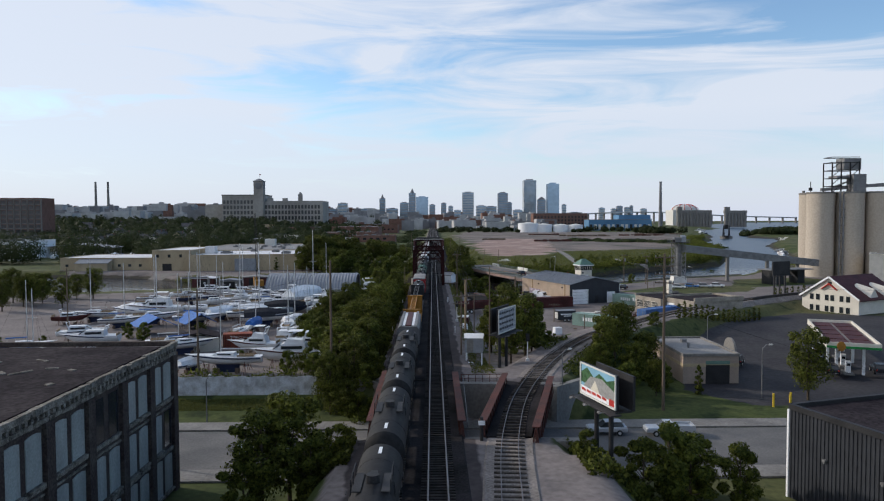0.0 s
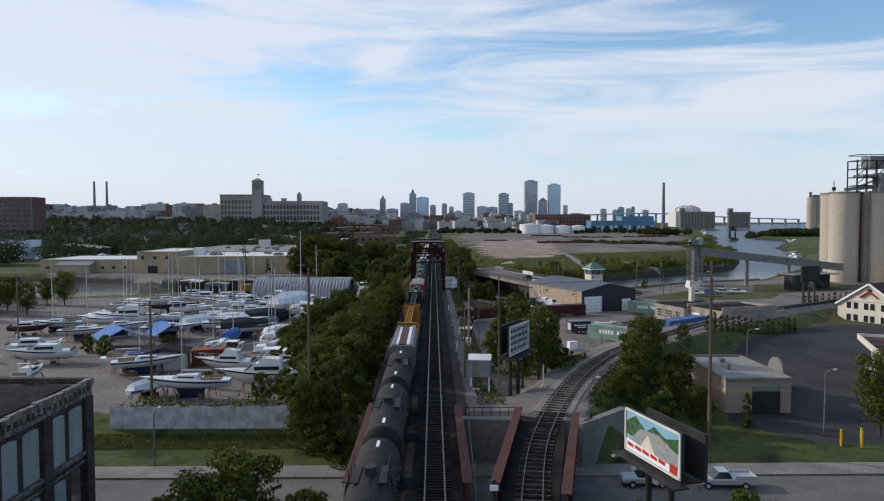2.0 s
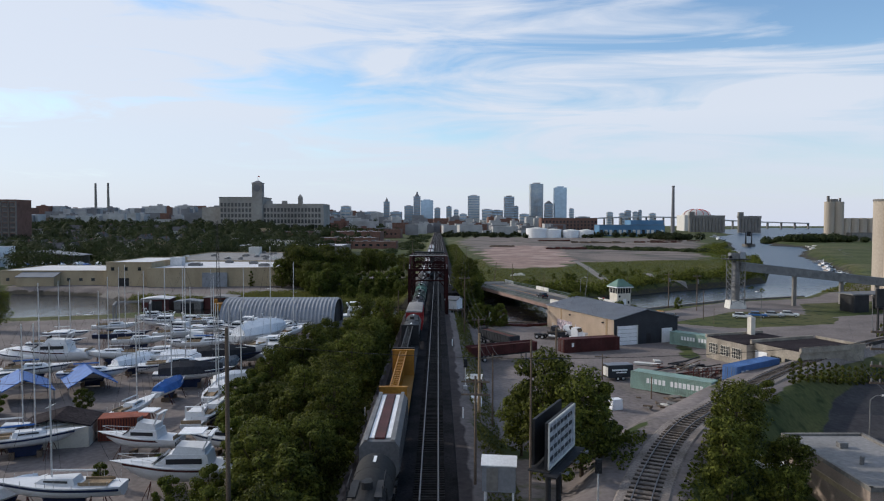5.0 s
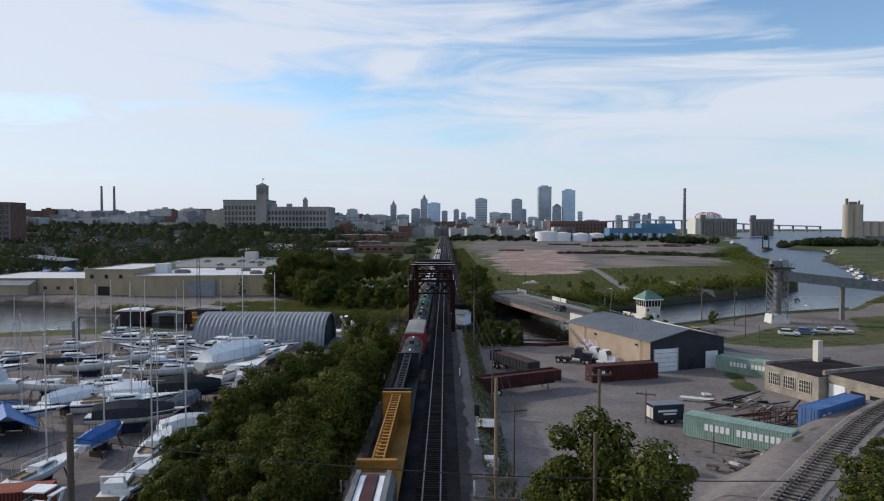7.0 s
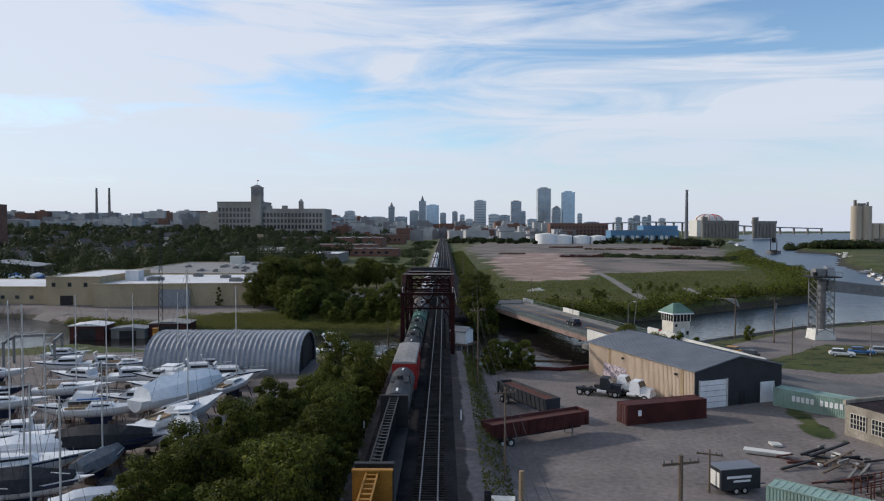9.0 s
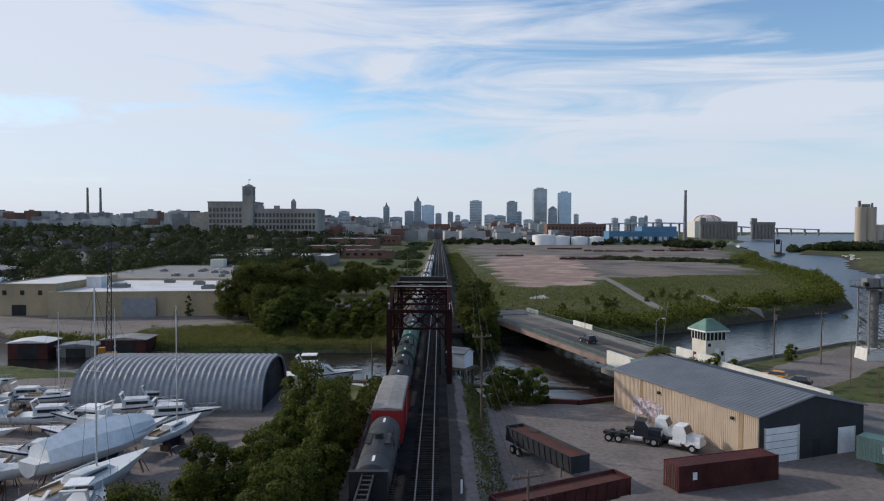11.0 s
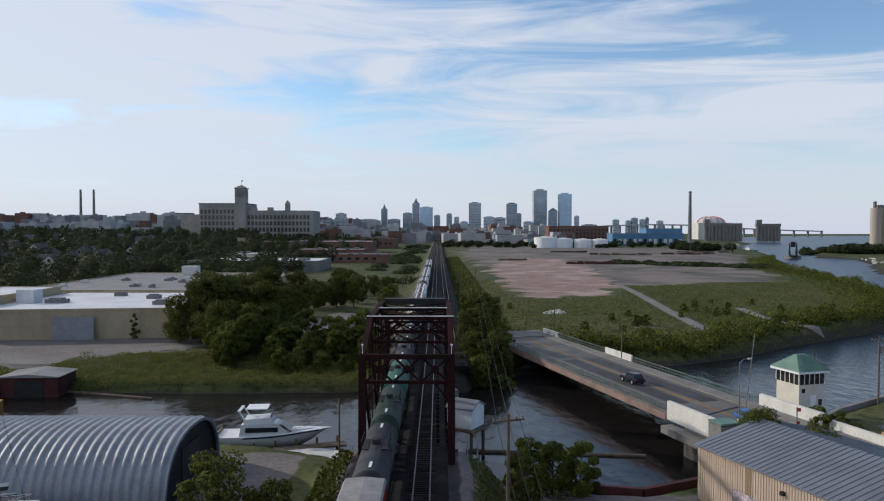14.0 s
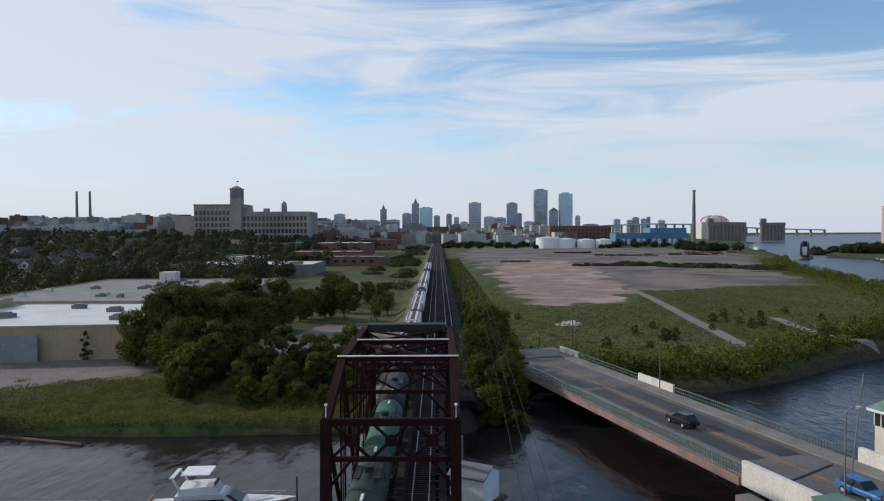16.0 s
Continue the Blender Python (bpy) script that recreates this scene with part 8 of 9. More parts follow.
for k in range(9):
    car(-150 - 4.2 * k, 322 + 1.2 * (k % 3) + 40, 0.9, 88, (P_WHITE, P_SILVER, P_BLUE)[k % 3], "parked car in the distant works lot")

# scrap, timber and rubble between the containers
r = random.Random(8)
for k in range(46):
    x, y = 36.5 + r.uniform(-1.5, 13), 149 + r.uniform(-3, 10)
    if x + (y - 150) * 0.3 > 49:
        continue
    a = r.uniform(-0.6, 0.9)
    L = r.uniform(1.5, 5.5)
    d = Vector((math.cos(a), math.sin(a), r.uniform(-0.08, 0.25)))
    p = Vector((x, y, 0.15 + r.uniform(0, 0.7)))
    solo("scrap_beam", Mb().beam(p, p + d * L, r.uniform(0.12, 0.3), r.uniform(0.1, 0.25)), r.choice((M_RUST, M_WOOD, M_DARK, M_CONC)), "rusty scrap beam lying in the yard", "scrap", "scrap pile")
for k in range(34):
    x, y = (28.5 + r.uniform(-1, 9), 134.5 + r.uniform(-2.5, 3.5)) if k < 18 else (40 + r.uniform(0, 8), 160 + r.uniform(-4, 5))
    s = r.uniform(0.4, 1.3)
    solo("rubble_slab", Mb().box((x, y, 0.12 + 0.2 * r.random()), (s, s * r.uniform(0.5, 1), 0.22), m=Matrix.Rotation(r.uniform(0, 3), 3, "Z") @ Matrix.Rotation(r.uniform(-0.4, 0.4), 3, "X")), r.choice((M_CONC, M_CONCW, M_WOOD)), "broken concrete slab lying on the gravel", "rubble", "rubble in the yard")
solo("dinghy", Mb().loft([[(35.2, 161.0, 0.1), (38.8, 159.4, 0.1), (39.4, 160.0, 0.1), (35.8, 161.9, 0.1)], [(34.9, 161.0, 0.5), (39.2, 159.0, 0.5), (39.8, 160.0, 0.5), (35.6, 162.2, 0.5)]]), M_CONCW, "pale upturned skiff lying on the gravel", "skiff")
gb2 = thing("scrap_frame", "rusty steel frames stacked in the yard", "scrap", (43.8, 148.2, 0), 20)
for k in range(7):
    part("upright", Mb().box((k * 0.9 - 3, 0.4 * (k % 2), 0.9), (0.1, 0.1, 1.8)).box((k * 0.9 - 3, 1.8, 0.9), (0.1, 0.1, 1.8)), M_RUST, gb2)
for z in (0.6, 1.2, 1.7):
    part("bar", Mb().box((0, 0.2, z), (7, 0.08, 0.08)).box((0, 1.8, z), (7, 0.08, 0.08)), M_RUST, gb2)

# ---- trackside boxes, poles, lamps ----
sg = thing("signal_bungalow", "grey-white metal signal cabinet raised on legs", "signal cabinet", (5.6, 93.6, 1.6), -8)
part("box", Mb().xprism([(-0.9, 2.3), (0.9, 2.3), (0.9, 4.4), (0, 4.85), (-0.9, 4.4)], -1.3, 1.3), M_GALV, sg)
part("roof", Mb().xprism([(-1.0, 4.35), (0, 4.87), (1.0, 4.35), (1.0, 4.43), (0, 4.97), (-1.0, 4.43)], -1.4, 1.4), M_WHITE, sg)
for x in (-1.1, 1.1):
    for y in (-0.7, 0.7):
        part("leg", Mb().box((x, y, 1.0), (0.12, 0.12, 2.7)), M_WHITE, sg)
part("step", Mb().box((-0.6, -1.2, 0.9), (1.2, 0.6, 0.08)).box((-1.0, -1.4, 0.3), (0.06, 0.06, 1.3)).box((-0.2, -1.4, 0.3), (0.06, 0.06, 1.3)), M_WHITE, sg)
part("door", Mb().box((-0.5, -0.93, 3.3), (0.9, 0.04, 1.8)), M_CONC, sg)


def pole(x, y, z, top, r=0.16, wood=True, arms=1, lamp=False, label="", fresh=False, transformer=False, lean=0.0, armdir=0.0):
    th = thing("street_lamp" if lamp else "utility_pole", label or ("grey metal street lamp with curved arm" if lamp else "weathered wooden utility pole with crossarms"), "street lamp" if lamp else "utility pole", (x, y, z), armdir)
    h = top - z
    part("shaft", Mb().cyl((0, 0, -0.5), (lean, 0, h), r, r * 0.65, n=9), (M_WOODL if fresh else M_WOOD) if wood else M_STEEL, th)
    if lamp:
        part("arm", Mb().beam((0, 0, h - 0.1), (0.6, 0, h + 0.35), 0.07).beam((0.6, 0, h + 0.35), (1.3, 0, h + 0.4), 0.07), M_STEEL, th)
        part("lamp_head", Mb().box((1.5, 0, h + 0.36), (0.6, 0.28, 0.16), taper=0.8), M_CONCW, th)
    for k in range(arms):
        zz = h - 0.5 - k * 1.1
        part("crossarm", Mb().box((lean, 0, zz), (2.4, 0.12, 0.14)), M_WOOD, th)
        for i in (-1.1, -0.6, 0.6, 1.1):
            part("insulator", Mb().cyl((i + lean, 0, zz + 0.07), (i + lean, 0, zz + 0.27), 0.06, n=7), M_STEEL, th)
    if transformer:
        part("transformer", Mb().cyl((0.35, 0.25, h - 2.6), (0.35, 0.25, h - 1.5), 0.28, n=12), M_STEEL, th)
    return th


for a in ((-33.3, 90.8, -1, 13.5, 0.18, 2), (-14.3, 88.3, -1, 17.5, 0.2, 0), (29.7, 83.0, -1.6, 18.5, 0.22, 4), (14.9, 122.4, 0.2, 12.4, 0.2, 1), (7.5, 89.3, 2.0, 16.5, 0.11, 0), (7.2, 121.1, 1, 9.5, 0.11, 1), (3.9, 97.6, 2.4, 12.0, 0.14, 2),
          (6.3, 186.1, 1, 13.7, 0.16, 1), (26.8, 149.4, 0, 4.2, 0.12, 1), (31.2, 138.1, 0, 3.0, 0.12, 0), (69.2, 219.5, 0, 7.5, 0.12, 0), (68.7, 211.2, 0, 4.0, 0.08, 0), (28.5, 301.5, 2, 9.5, 0.13, 0), (35.0, 266.3, 2, 9.0, 0.12, 0),
          (10.2, 408.3, 2, 12, 0.14, 0), (14.7, 386.7, 2, 13, 0.14, 1), (-13.8, 437.6, 2, 14, 0.14, 0), (53.8, 235.6, 1.6, 9.8, 0.1, 0), (-70, 127, 0, 14, 0.14, 1), (-9.2, 214, 1.5, 8, 0.13, 0), (-12.2, 306, 2, 11, 0.14, 0), (7.2, 150, 1, 10, 0.12, 1), (-26.5, 62.2, -2, 7.5, 0.1, 0)):
    pole(a[0], a[1], a[2], a[3], a[4], arms=a[5], armdir=random.uniform(-25, 25))
pole(5.6, 121.1, 1, 11.9, 0.22, arms=0, fresh=True, label="fresh pale wooden pole beside the track")
pole(21.5, 301.4, 2, 10.0, 0.14, arms=0, lean=1.0, label="leaning bare wooden pole by the bridge")
for x, y in ((68.2, 244.1), (74.2, 237.8)):
    pole(x, y, 0, 10.2, 0.16, transformer=True, arms=1, label="wooden utility pole with transformer on the quay")
for x, y, z, t, d in ((-28.5, 79.2, -1.9, 3.2, 90), (15.6, 78.4, -1.9, 6.5, 40), (47.4, 113.6, -1.5, 6.0, 0), (45.0, 88.0, -1.4, 5.2, 20), (38.2, 223.4, 2.6, 10.2, 20), (83, 217, 0, 7, 120), (104, 205, 0, 8, 20)):
    pole(x, y, z, t, 0.09, wood=False, arms=0, lamp=True, armdir=d)
pole(39.4, 224.8, 2.6, 13.5, 0.08, wood=False, arms=0, lean=1.2, label="tall leaning grey steel gate mast")
gt = thing("traffic_gate", "bridge gate post with red and white marker plates", "gate", (43.0, 219.0, 2.6), 0)
part("post", Mb().cyl((0, 0, 0), (0, 0, 3.2), 0.07), M_STEEL, gt)
part("marker", Mb().box((0.2, 0, 2.9), (0.5, 0.06, 0.4)).box((0.15, 0, 1.4), (0.4, 0.06, 0.35)), M_RED, gt)
# line-side signals and markers
for x, y, z in ((13.2, 92.5, 2.2), (4.4, 132, 2.3)):
    s = thing("rail_signal", "slim silver railway signal mast with dark head", "railway signal", (x, y, z))
    part("mast", Mb().cyl((0, 0, 0), (0, 0, 4.0), 0.08), M_ALU, s)
    part("head", Mb().box((0, -0.15, 3.9), (0.5, 0.25, 1.1)).cyl((0, -0.3, 3.6), (0, -0.42, 3.6), 0.14).cyl((0, -0.3, 4.15), (0, -0.42, 4.15), 0.14), M_DARK, s)
    part("base_box", Mb().box((0, 0, 0.4), (0.5, 0.5, 0.9)), M_ALU, s)
for x, y, z in ((3.3, 165, 2.6), (-7.6, 160, 2.6), (-7.6, 118, 2.6), (3.6, 118, 2.6), (6.6, 164, 1.2), (7.2, 164.6, 1.2)):
    solo("marker_post", Mb().cyl((x, y, z), (x, y, z + 1.3), 0.09), M_WHITE, "short white marker post beside the track", "marker post", "marker posts")
ss_ = thing("bumper_sign", "dark post with small white sign between the girders", "sign", (4.1, 56.2, 2.7))
part("post", Mb().cyl((0, 0, 0), (0, 0, 2.2), 0.16), M_DARK, ss_)
part("plate", Mb().box((0, -0.2, 1.7), (0.6, 0.06, 0.4)), M_WHITE, ss_)
# scaffold stairs by the bridge end
sc = thing("access_stair", "galvanised access stair and railings at the bridge end", "stair", (4.6, 211.5, 0.5), 0)
for k in range(8):
    part("tread", Mb().box((0.5, -k * 0.35, 1.8 - k * 0.25), (1.0, 0.3, 0.05)), M_GALV, sc)
for x in (0, 1.0):
    part("rail", Mb().beam((x, 0.3, 3.0), (x, -2.6, 1.0), 0.06).beam((x, 0.3, 3.0), (x, 2.5, 3.0), 0.06), M_GALV, sc)
    for k in range(4):
        part("baluster", Mb().box((x, -2.4 + k * 1.2, 1.2 + k * 0.5), (0.05, 0.05, 2.2)), M_GALV, sc)
# propane tanks, blue drum
for x, y, m, l in ((17.0, 125.5, M_BLUEC, "pale blue plastic bin in the yard"), (20.5, 124.0, M_WHITE, "white chest freezer abandoned in the yard"), (24.5, 132, M_WHITE, "white sacks heaped in the yard")):
    solo("yard_bin", Mb().box((x, y, 0.7), (1.6, 1.2, 1.4), 0.3, taper=0.92), m, l, "bin", "bins in the yard")
mv = thing("parked_cart", "small white utility cart beside the track", "cart", (5.6, 127.5, 1.0), 85)
part("body", Mb().box((0, 0, 0.9), (2.4, 1.4, 0.9)).box((-0.4, 0, 1.6), (1.2, 1.3, 0.6)), M_WHITE, mv)
for xx in (-0.8, 0.8):
    for s in (-1, 1):
        wheel(mv, xx, s * 0.65, 0.3, 0.3, 0.2)

# overhead wires
def wire(pts, sag=1.2):
    rings = []
    for (a, b) in zip(pts, pts[1:]):
        a, b = Vector(a), Vector(b)
        for k in range(14):
            t = k / 14
            p = a.lerp(b, t)
            rings.append(p - Vector((0, 0, 4 * sag * t * (1 - t))))
    rings.append(Vector(pts[-1]))
    mb = Mb()
    for p, q in zip(rings, rings[1:]):
        mb.beam(p, q, 0.03)
    solo("overhead_wire", mb, M_DARK, "thin black overhead wire between poles", "wire", "overhead wires")


for dx in (-0.8, 0.0, 0.8):
    wire([(7.2 + dx, 121, 9.2), (7.2 + dx, 150, 9.8), (6.3 + dx, 186, 13.2), (14.7 + dx, 386, 12.6)])
wire([(29.7, 83, 16), (70, 83, 14)])
wire([(29.7, 83, 12), (60, 84, 2.5)], 0.6)
wire([(29.7, 83, 17.5), (-14.3, 88.3, 16.5), (-33.3, 90.8, 13), (-70, 95, 12)])
wire([(29.7, 83, 14), (72, 160, 8)], 2)
# trestle carrying the branch to the silos
tr = thing("branch_trestle", "dark timber trestle carrying the branch toward the silos", "trestle", (0, 0, 0))
ln = [p for p in spline(SPUR, 4.0) if p[0] > 76]
for i, p in enumerate(ln[:-1]):
    q = ln[i + 1]
    part("stringer", Mb().beam((p[0], p[1], 2.45), (q[0], q[1], 2.45), 3.0, 0.6), M_WOOD, tr)
    d = (q - p).normalized()
    s = Vector((-d[1], d[0]))
    part("bent", Mb().beam((p[0] + s[0] * 1.5, p[1] + s[1] * 1.5, -1), (p[0] + s[0] * 1.1, p[1] + s[1] * 1.1, 2.2), 0.35).beam((p[0] - s[0] * 1.5, p[1] - s[1] * 1.5, -1), (p[0] - s[0] * 1.1, p[1] - s[1] * 1.1, 2.2), 0.35), M_WOOD, tr)
    part("side_girder", Mb().beam((p[0] - s[0] * 1.7, p[1] - s[1] * 1.7, 2.9), (q[0] - s[0] * 1.7, q[1] - s[1] * 1.7, 2.9), 0.15, 1.0), M_DARK, tr)
# dark billboard frame by the trestle
bf = thing("billboard", "tall black-backed billboard on steel posts by the trestle", "billboard", (99, 192, 0), 20)
part("panel", Mb().box((0, 0, 8.6), (6.4, 0.4, 4.0)), M_DARK, bf)
for x in (-2, 0, 2):
    part("post", Mb().box((x, 0.4, 3.6), (0.35, 0.35, 7.4)), M_DARK, bf)
part("catwalk", Mb().box((0, -0.5, 6.5), (6.8, 0.8, 0.1)), M_DARK, bf)
# yellow bollards and price sign of the station
for x, y in ((44.8, 84.2), (46.6, 83.4), (47.4, 84.8)):
    solo("bollard", Mb().cyl((x, y, -2), (x, y, -0.2), 0.14), mat("bollard_yellow", (0.6, 0.42, 0.04), 0.5) if "bollard_yellow" not in bpy.data.materials else bpy.data.materials["bollard_yellow"], "yellow steel bollard at the station entrance", "bollard", "bollards")
solo("dumpster", Mb().box((38.2, 53.0, -1.2), (1.8, 1.2, 1.4), 0.3, taper=1.1), M_RED, "red steel dumpster behind the black hall", "dumpster")
rk = Mb()
for k in range(60):
    a = r.uniform(0, 6.28)
    rr = 2.6 * math.sqrt(r.random())
    s = r.uniform(0.3, 0.9)
    rk.box((35.5 + rr * math.cos(a) * 1.3, 343 + rr * math.sin(a), 2.0 + max(0, 1.4 - rr * 0.5) * r.random()), (s, s * 0.8, s * 0.7), a)
tagged(part("stone_heap", rk, M_CONCW), "heap of pale stone on the vacant land", "stone heap", kind="stuff")
bank = Mb()
for k in range(500):
    t = r.random()
    x, y = 285 + (560 - 285) * t + r.uniform(-6, 14), 540 + (1120 - 540) * t + r.uniform(-10, 10)
    s = r.uniform(1, 3.4)
    bank.box((x, y, -0.6 + r.random()), (s, s * 0.8, s * 0.6), r.uniform(0, 3))
tagged(part("riprap", bank, M_CONCW), "pale stone riprap along the far river bank", "riprap", kind="stuff")
# low heaps on the vacant land
for (x, y, L, w, h) in ((112, 640, 34, 6, 2.2), (180, 820, 60, 7, 2.4), (250, 840, 50, 6, 2.2), (60, 700, 20, 5, 1.6), (290, 900, 60, 7, 2.0), (140, 900, 40, 6, 1.8)):
    m = Mb()
    for k in range(26):
        xx = x - L / 2 + L * r.random()
        m.box((xx, y + r.uniform(-w / 2, w / 2), 2.0 + h / 2 * r.uniform(0.3, 1)), (r.uniform(2, 8), r.uniform(1, 3), r.uniform(0.5, h)), r.uniform(-0.2, 0.2))
    tagged(part("scrap_heap", m, r.choice((M_RUST, M_RUST, M_WOOD))), "long low heap of rusty scrap on the vacant land", "scrap heap", kind="stuff")

# ---- skyline and distant buildings ----
def tower(x, y, w, h, m, name="far_tower", label="distant masonry high-rise with rows of windows", deep=None, floors=None, crown=None):
    th = thing(name, label, "building", (x, y, 0), group="city skyline")
    m_win = M_HAZEG
    d = deep or w * 0.9
    part("wall", Mb().box((0, 0, h / 2), (w, d, h)), m, th)
    n = floors or max(3, int(h / 9))
    cols = max(3, int(w / 6))
    strips = Mb()
    for k in range(n):
        z = h * (k + 0.6) / n
        strips.box((0, -d / 2, z), (w * 0.92, 0.6, h / n * 0.42)).box((-w / 2, 0, z), (0.6, d * 0.9, h / n * 0.42)).box((w / 2, 0, z), (0.6, d * 0.9, h / n * 0.42))
    part("window_band", strips, m_win, th)["kind"] = "stuff"
    part("pier", Mb().box((0, -d / 2 - 0.4, h / 2), (w * 0.03, 0.5, h * 0.98)), m, th)
    part("roof_plant", Mb().box((0, 0, h + h * 0.015), (w * 0.55, d * 0.5, h * 0.03)), m, th)
    if crown == "spire":
        part("spire", Mb().cyl((0, 0, h), (0, 0, h * 1.16), w * 0.32, 0.2, n=8), M_HAZED, th)
    elif crown == "wedge":
        part("crown", Mb().yprism([(-w / 2, h), (w / 2, h), (0, h * 1.12)], -d / 2, d / 2), m, th)
    return th


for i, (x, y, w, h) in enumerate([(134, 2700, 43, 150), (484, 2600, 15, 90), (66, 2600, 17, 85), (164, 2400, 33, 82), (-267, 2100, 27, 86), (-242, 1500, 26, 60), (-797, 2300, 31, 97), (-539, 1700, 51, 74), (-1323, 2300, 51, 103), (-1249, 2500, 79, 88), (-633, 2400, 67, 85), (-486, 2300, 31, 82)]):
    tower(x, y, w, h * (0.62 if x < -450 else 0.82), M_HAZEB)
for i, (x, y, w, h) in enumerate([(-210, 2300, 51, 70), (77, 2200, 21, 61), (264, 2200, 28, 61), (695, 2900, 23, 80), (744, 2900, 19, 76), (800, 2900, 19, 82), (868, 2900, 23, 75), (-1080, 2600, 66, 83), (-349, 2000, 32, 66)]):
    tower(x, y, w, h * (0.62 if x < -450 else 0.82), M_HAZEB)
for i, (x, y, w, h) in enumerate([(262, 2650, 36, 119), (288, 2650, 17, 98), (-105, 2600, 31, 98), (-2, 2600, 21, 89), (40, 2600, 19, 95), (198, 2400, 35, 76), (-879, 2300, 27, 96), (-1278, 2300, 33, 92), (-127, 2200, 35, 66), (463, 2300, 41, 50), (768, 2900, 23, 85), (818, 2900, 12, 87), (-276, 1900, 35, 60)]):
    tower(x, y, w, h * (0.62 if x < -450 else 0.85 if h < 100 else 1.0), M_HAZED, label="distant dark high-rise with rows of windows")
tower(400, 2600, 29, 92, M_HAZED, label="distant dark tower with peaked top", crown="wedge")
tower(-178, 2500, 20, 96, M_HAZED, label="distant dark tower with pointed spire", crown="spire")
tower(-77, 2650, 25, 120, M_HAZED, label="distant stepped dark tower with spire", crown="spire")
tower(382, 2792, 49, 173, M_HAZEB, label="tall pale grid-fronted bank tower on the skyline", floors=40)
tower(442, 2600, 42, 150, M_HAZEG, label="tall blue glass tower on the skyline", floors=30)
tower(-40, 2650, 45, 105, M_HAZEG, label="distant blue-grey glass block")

# clock tower works
aw = thing("clock_tower_works", "huge grey factory with tall four-sided clock tower", "factory", (-333, 1240, 0))
part("wall", Mb().box((0, 30, 33), (74, 60, 66)), M_WORKS, aw)
part("cornice", Mb().box((0, 30, 66.4), (75.5, 61, 1.6)), M_CONC, aw)
part("wing", Mb().box((84, 40, 28), (109, 70, 56)), M_WORKS, aw)
part("wing", Mb().box((-55, 40, 25), (36, 40, 50)), M_WORKS, aw)
part("tower_shaft", Mb().box((27.5, 5, 45), (16.5, 16.5, 90)).box((27.5, 5, 90.4), (18, 18, 1.4)), M_WORKS, aw)
part("tower_roof", Mb().cyl((27.5, 5, 91), (27.5, 5, 95), 11, 2.5, n=4), M_HAZED, aw)
part("flagpole", Mb().cyl((27.5, 5, 88), (27.5, 5, 103), 0.22), M_STEEL, aw)
part("flag", Mb().box((29.0, 5, 102), (2.8, 0.2, 1.6)), M_RED, aw)
for s, (x, y) in enumerate(((27.5, -3.4), (35.7, 5))):
    part("clock_face", Mb().cyl((x, y, 82), (x + (0.4 if s else 0), y - (0 if s else 0.4), 82), 6.0, n=24), M_HAZED, aw, "round dark clock face")
for k in range(12):
    for row in range(6):
        part("window", Mb().box((-33 + k * 6, -0.2, 8 + row * 9.2), (3.6, 0.6, 6.2)), M_GLASS, aw)
for k in range(18):
    for row in range(5):
        part("window", Mb().box((33 + k * 5.8, 4.8, 7 + row * 9.6), (3.6, 0.6, 6.4)), M_GLASS, aw)
for x, w in ((45, 9), (71, 8)):
    part("stair_tower", Mb().box((x, 12, 30), (w, 8, 62)), M_WORKS, aw)
part("small_clock_tower", Mb().box((98, 12, 32), (7, 7, 70)).cyl((98, 12, 67), (98, 12, 72), 5, 1, n=4), M_WORKS, aw)

for x in (-1147.5, -1105.5):
    solo("power_stack", Mb().cyl((x, 2420, 0), (x, 2420, 154), 5.2, 3.2, n=16), M_CONC, "tall slender pale power station stack", "chimney", "twin stacks")
solo("tall_chimney", Mb().cyl((481, 1483, 0), (481, 1483, 99.5), 3.9, 2.4, n=18).cyl((481, 1483, 97), (481, 1483, 99.8), 2.9, n=18), M_HAZED, "tall dark brick chimney near the harbour", "chimney")
ar = thing("domed_hall", "distant hall with shallow red-ribbed dome", "hall", (680, 1900, 0))
part("wall", Mb().box((0, 0, 22), (80, 60, 44)), M_CONCW, ar)
dm = [[(36 * math.cos(a) * math.cos(b), 30 * math.sin(a) * math.cos(b), 44 + 16 * math.sin(b)) for a in [2 * math.pi * i / 20 for i in range(20)]] for b in [math.pi / 2 * j / 6 for j in range(6)]]
part("dome", Mb().loft(dm), M_CONCW, ar, smooth=True)
for k in range(6):
    a = math.pi * (0.1 + 0.16 * k)
    rb_ = Mb()
    for j in range(5):
        b0, b1 = math.pi / 2 * j / 6, math.pi / 2 * (j + 1) / 6
        rb_.beam((37 * math.cos(a) * math.cos(b0), -31 * math.sin(a) * math.cos(b0), 44.5 + 16 * math.sin(b0)), (37 * math.cos(a) * math.cos(b1), -31 * math.sin(a) * math.cos(b1), 44.5 + 16 * math.sin(b1)), 1.0)
    part("rib", rb_, M_RED, ar)
for (x, w, h) in ((652, 88, 42), (756, 57, 41)):
    g = thing("grain_elevator", "distant pale concrete grain elevator row", "grain elevator", (x, 1750, 0))
    for k in range(int(w / 8)):
        part("bin", Mb().cyl((-w / 2 + 4 + k * 8, 0, 0), (-w / 2 + 4 + k * 8, 0, h - 6), 4.2, n=14), M_CONC, g, smooth=True)
    part("gallery", Mb().box((0, 2, h - 3), (w, 7, 6)), M_CONC, g)
    part("headhouse", Mb().box((-w / 2 + 8, 3, h + 2), (12, 8, 14)), M_CONC, g)
bw2 = thing("blue_warehouse", "long low blue-clad warehouse at the harbour", "warehouse", (350, 1330, 0))
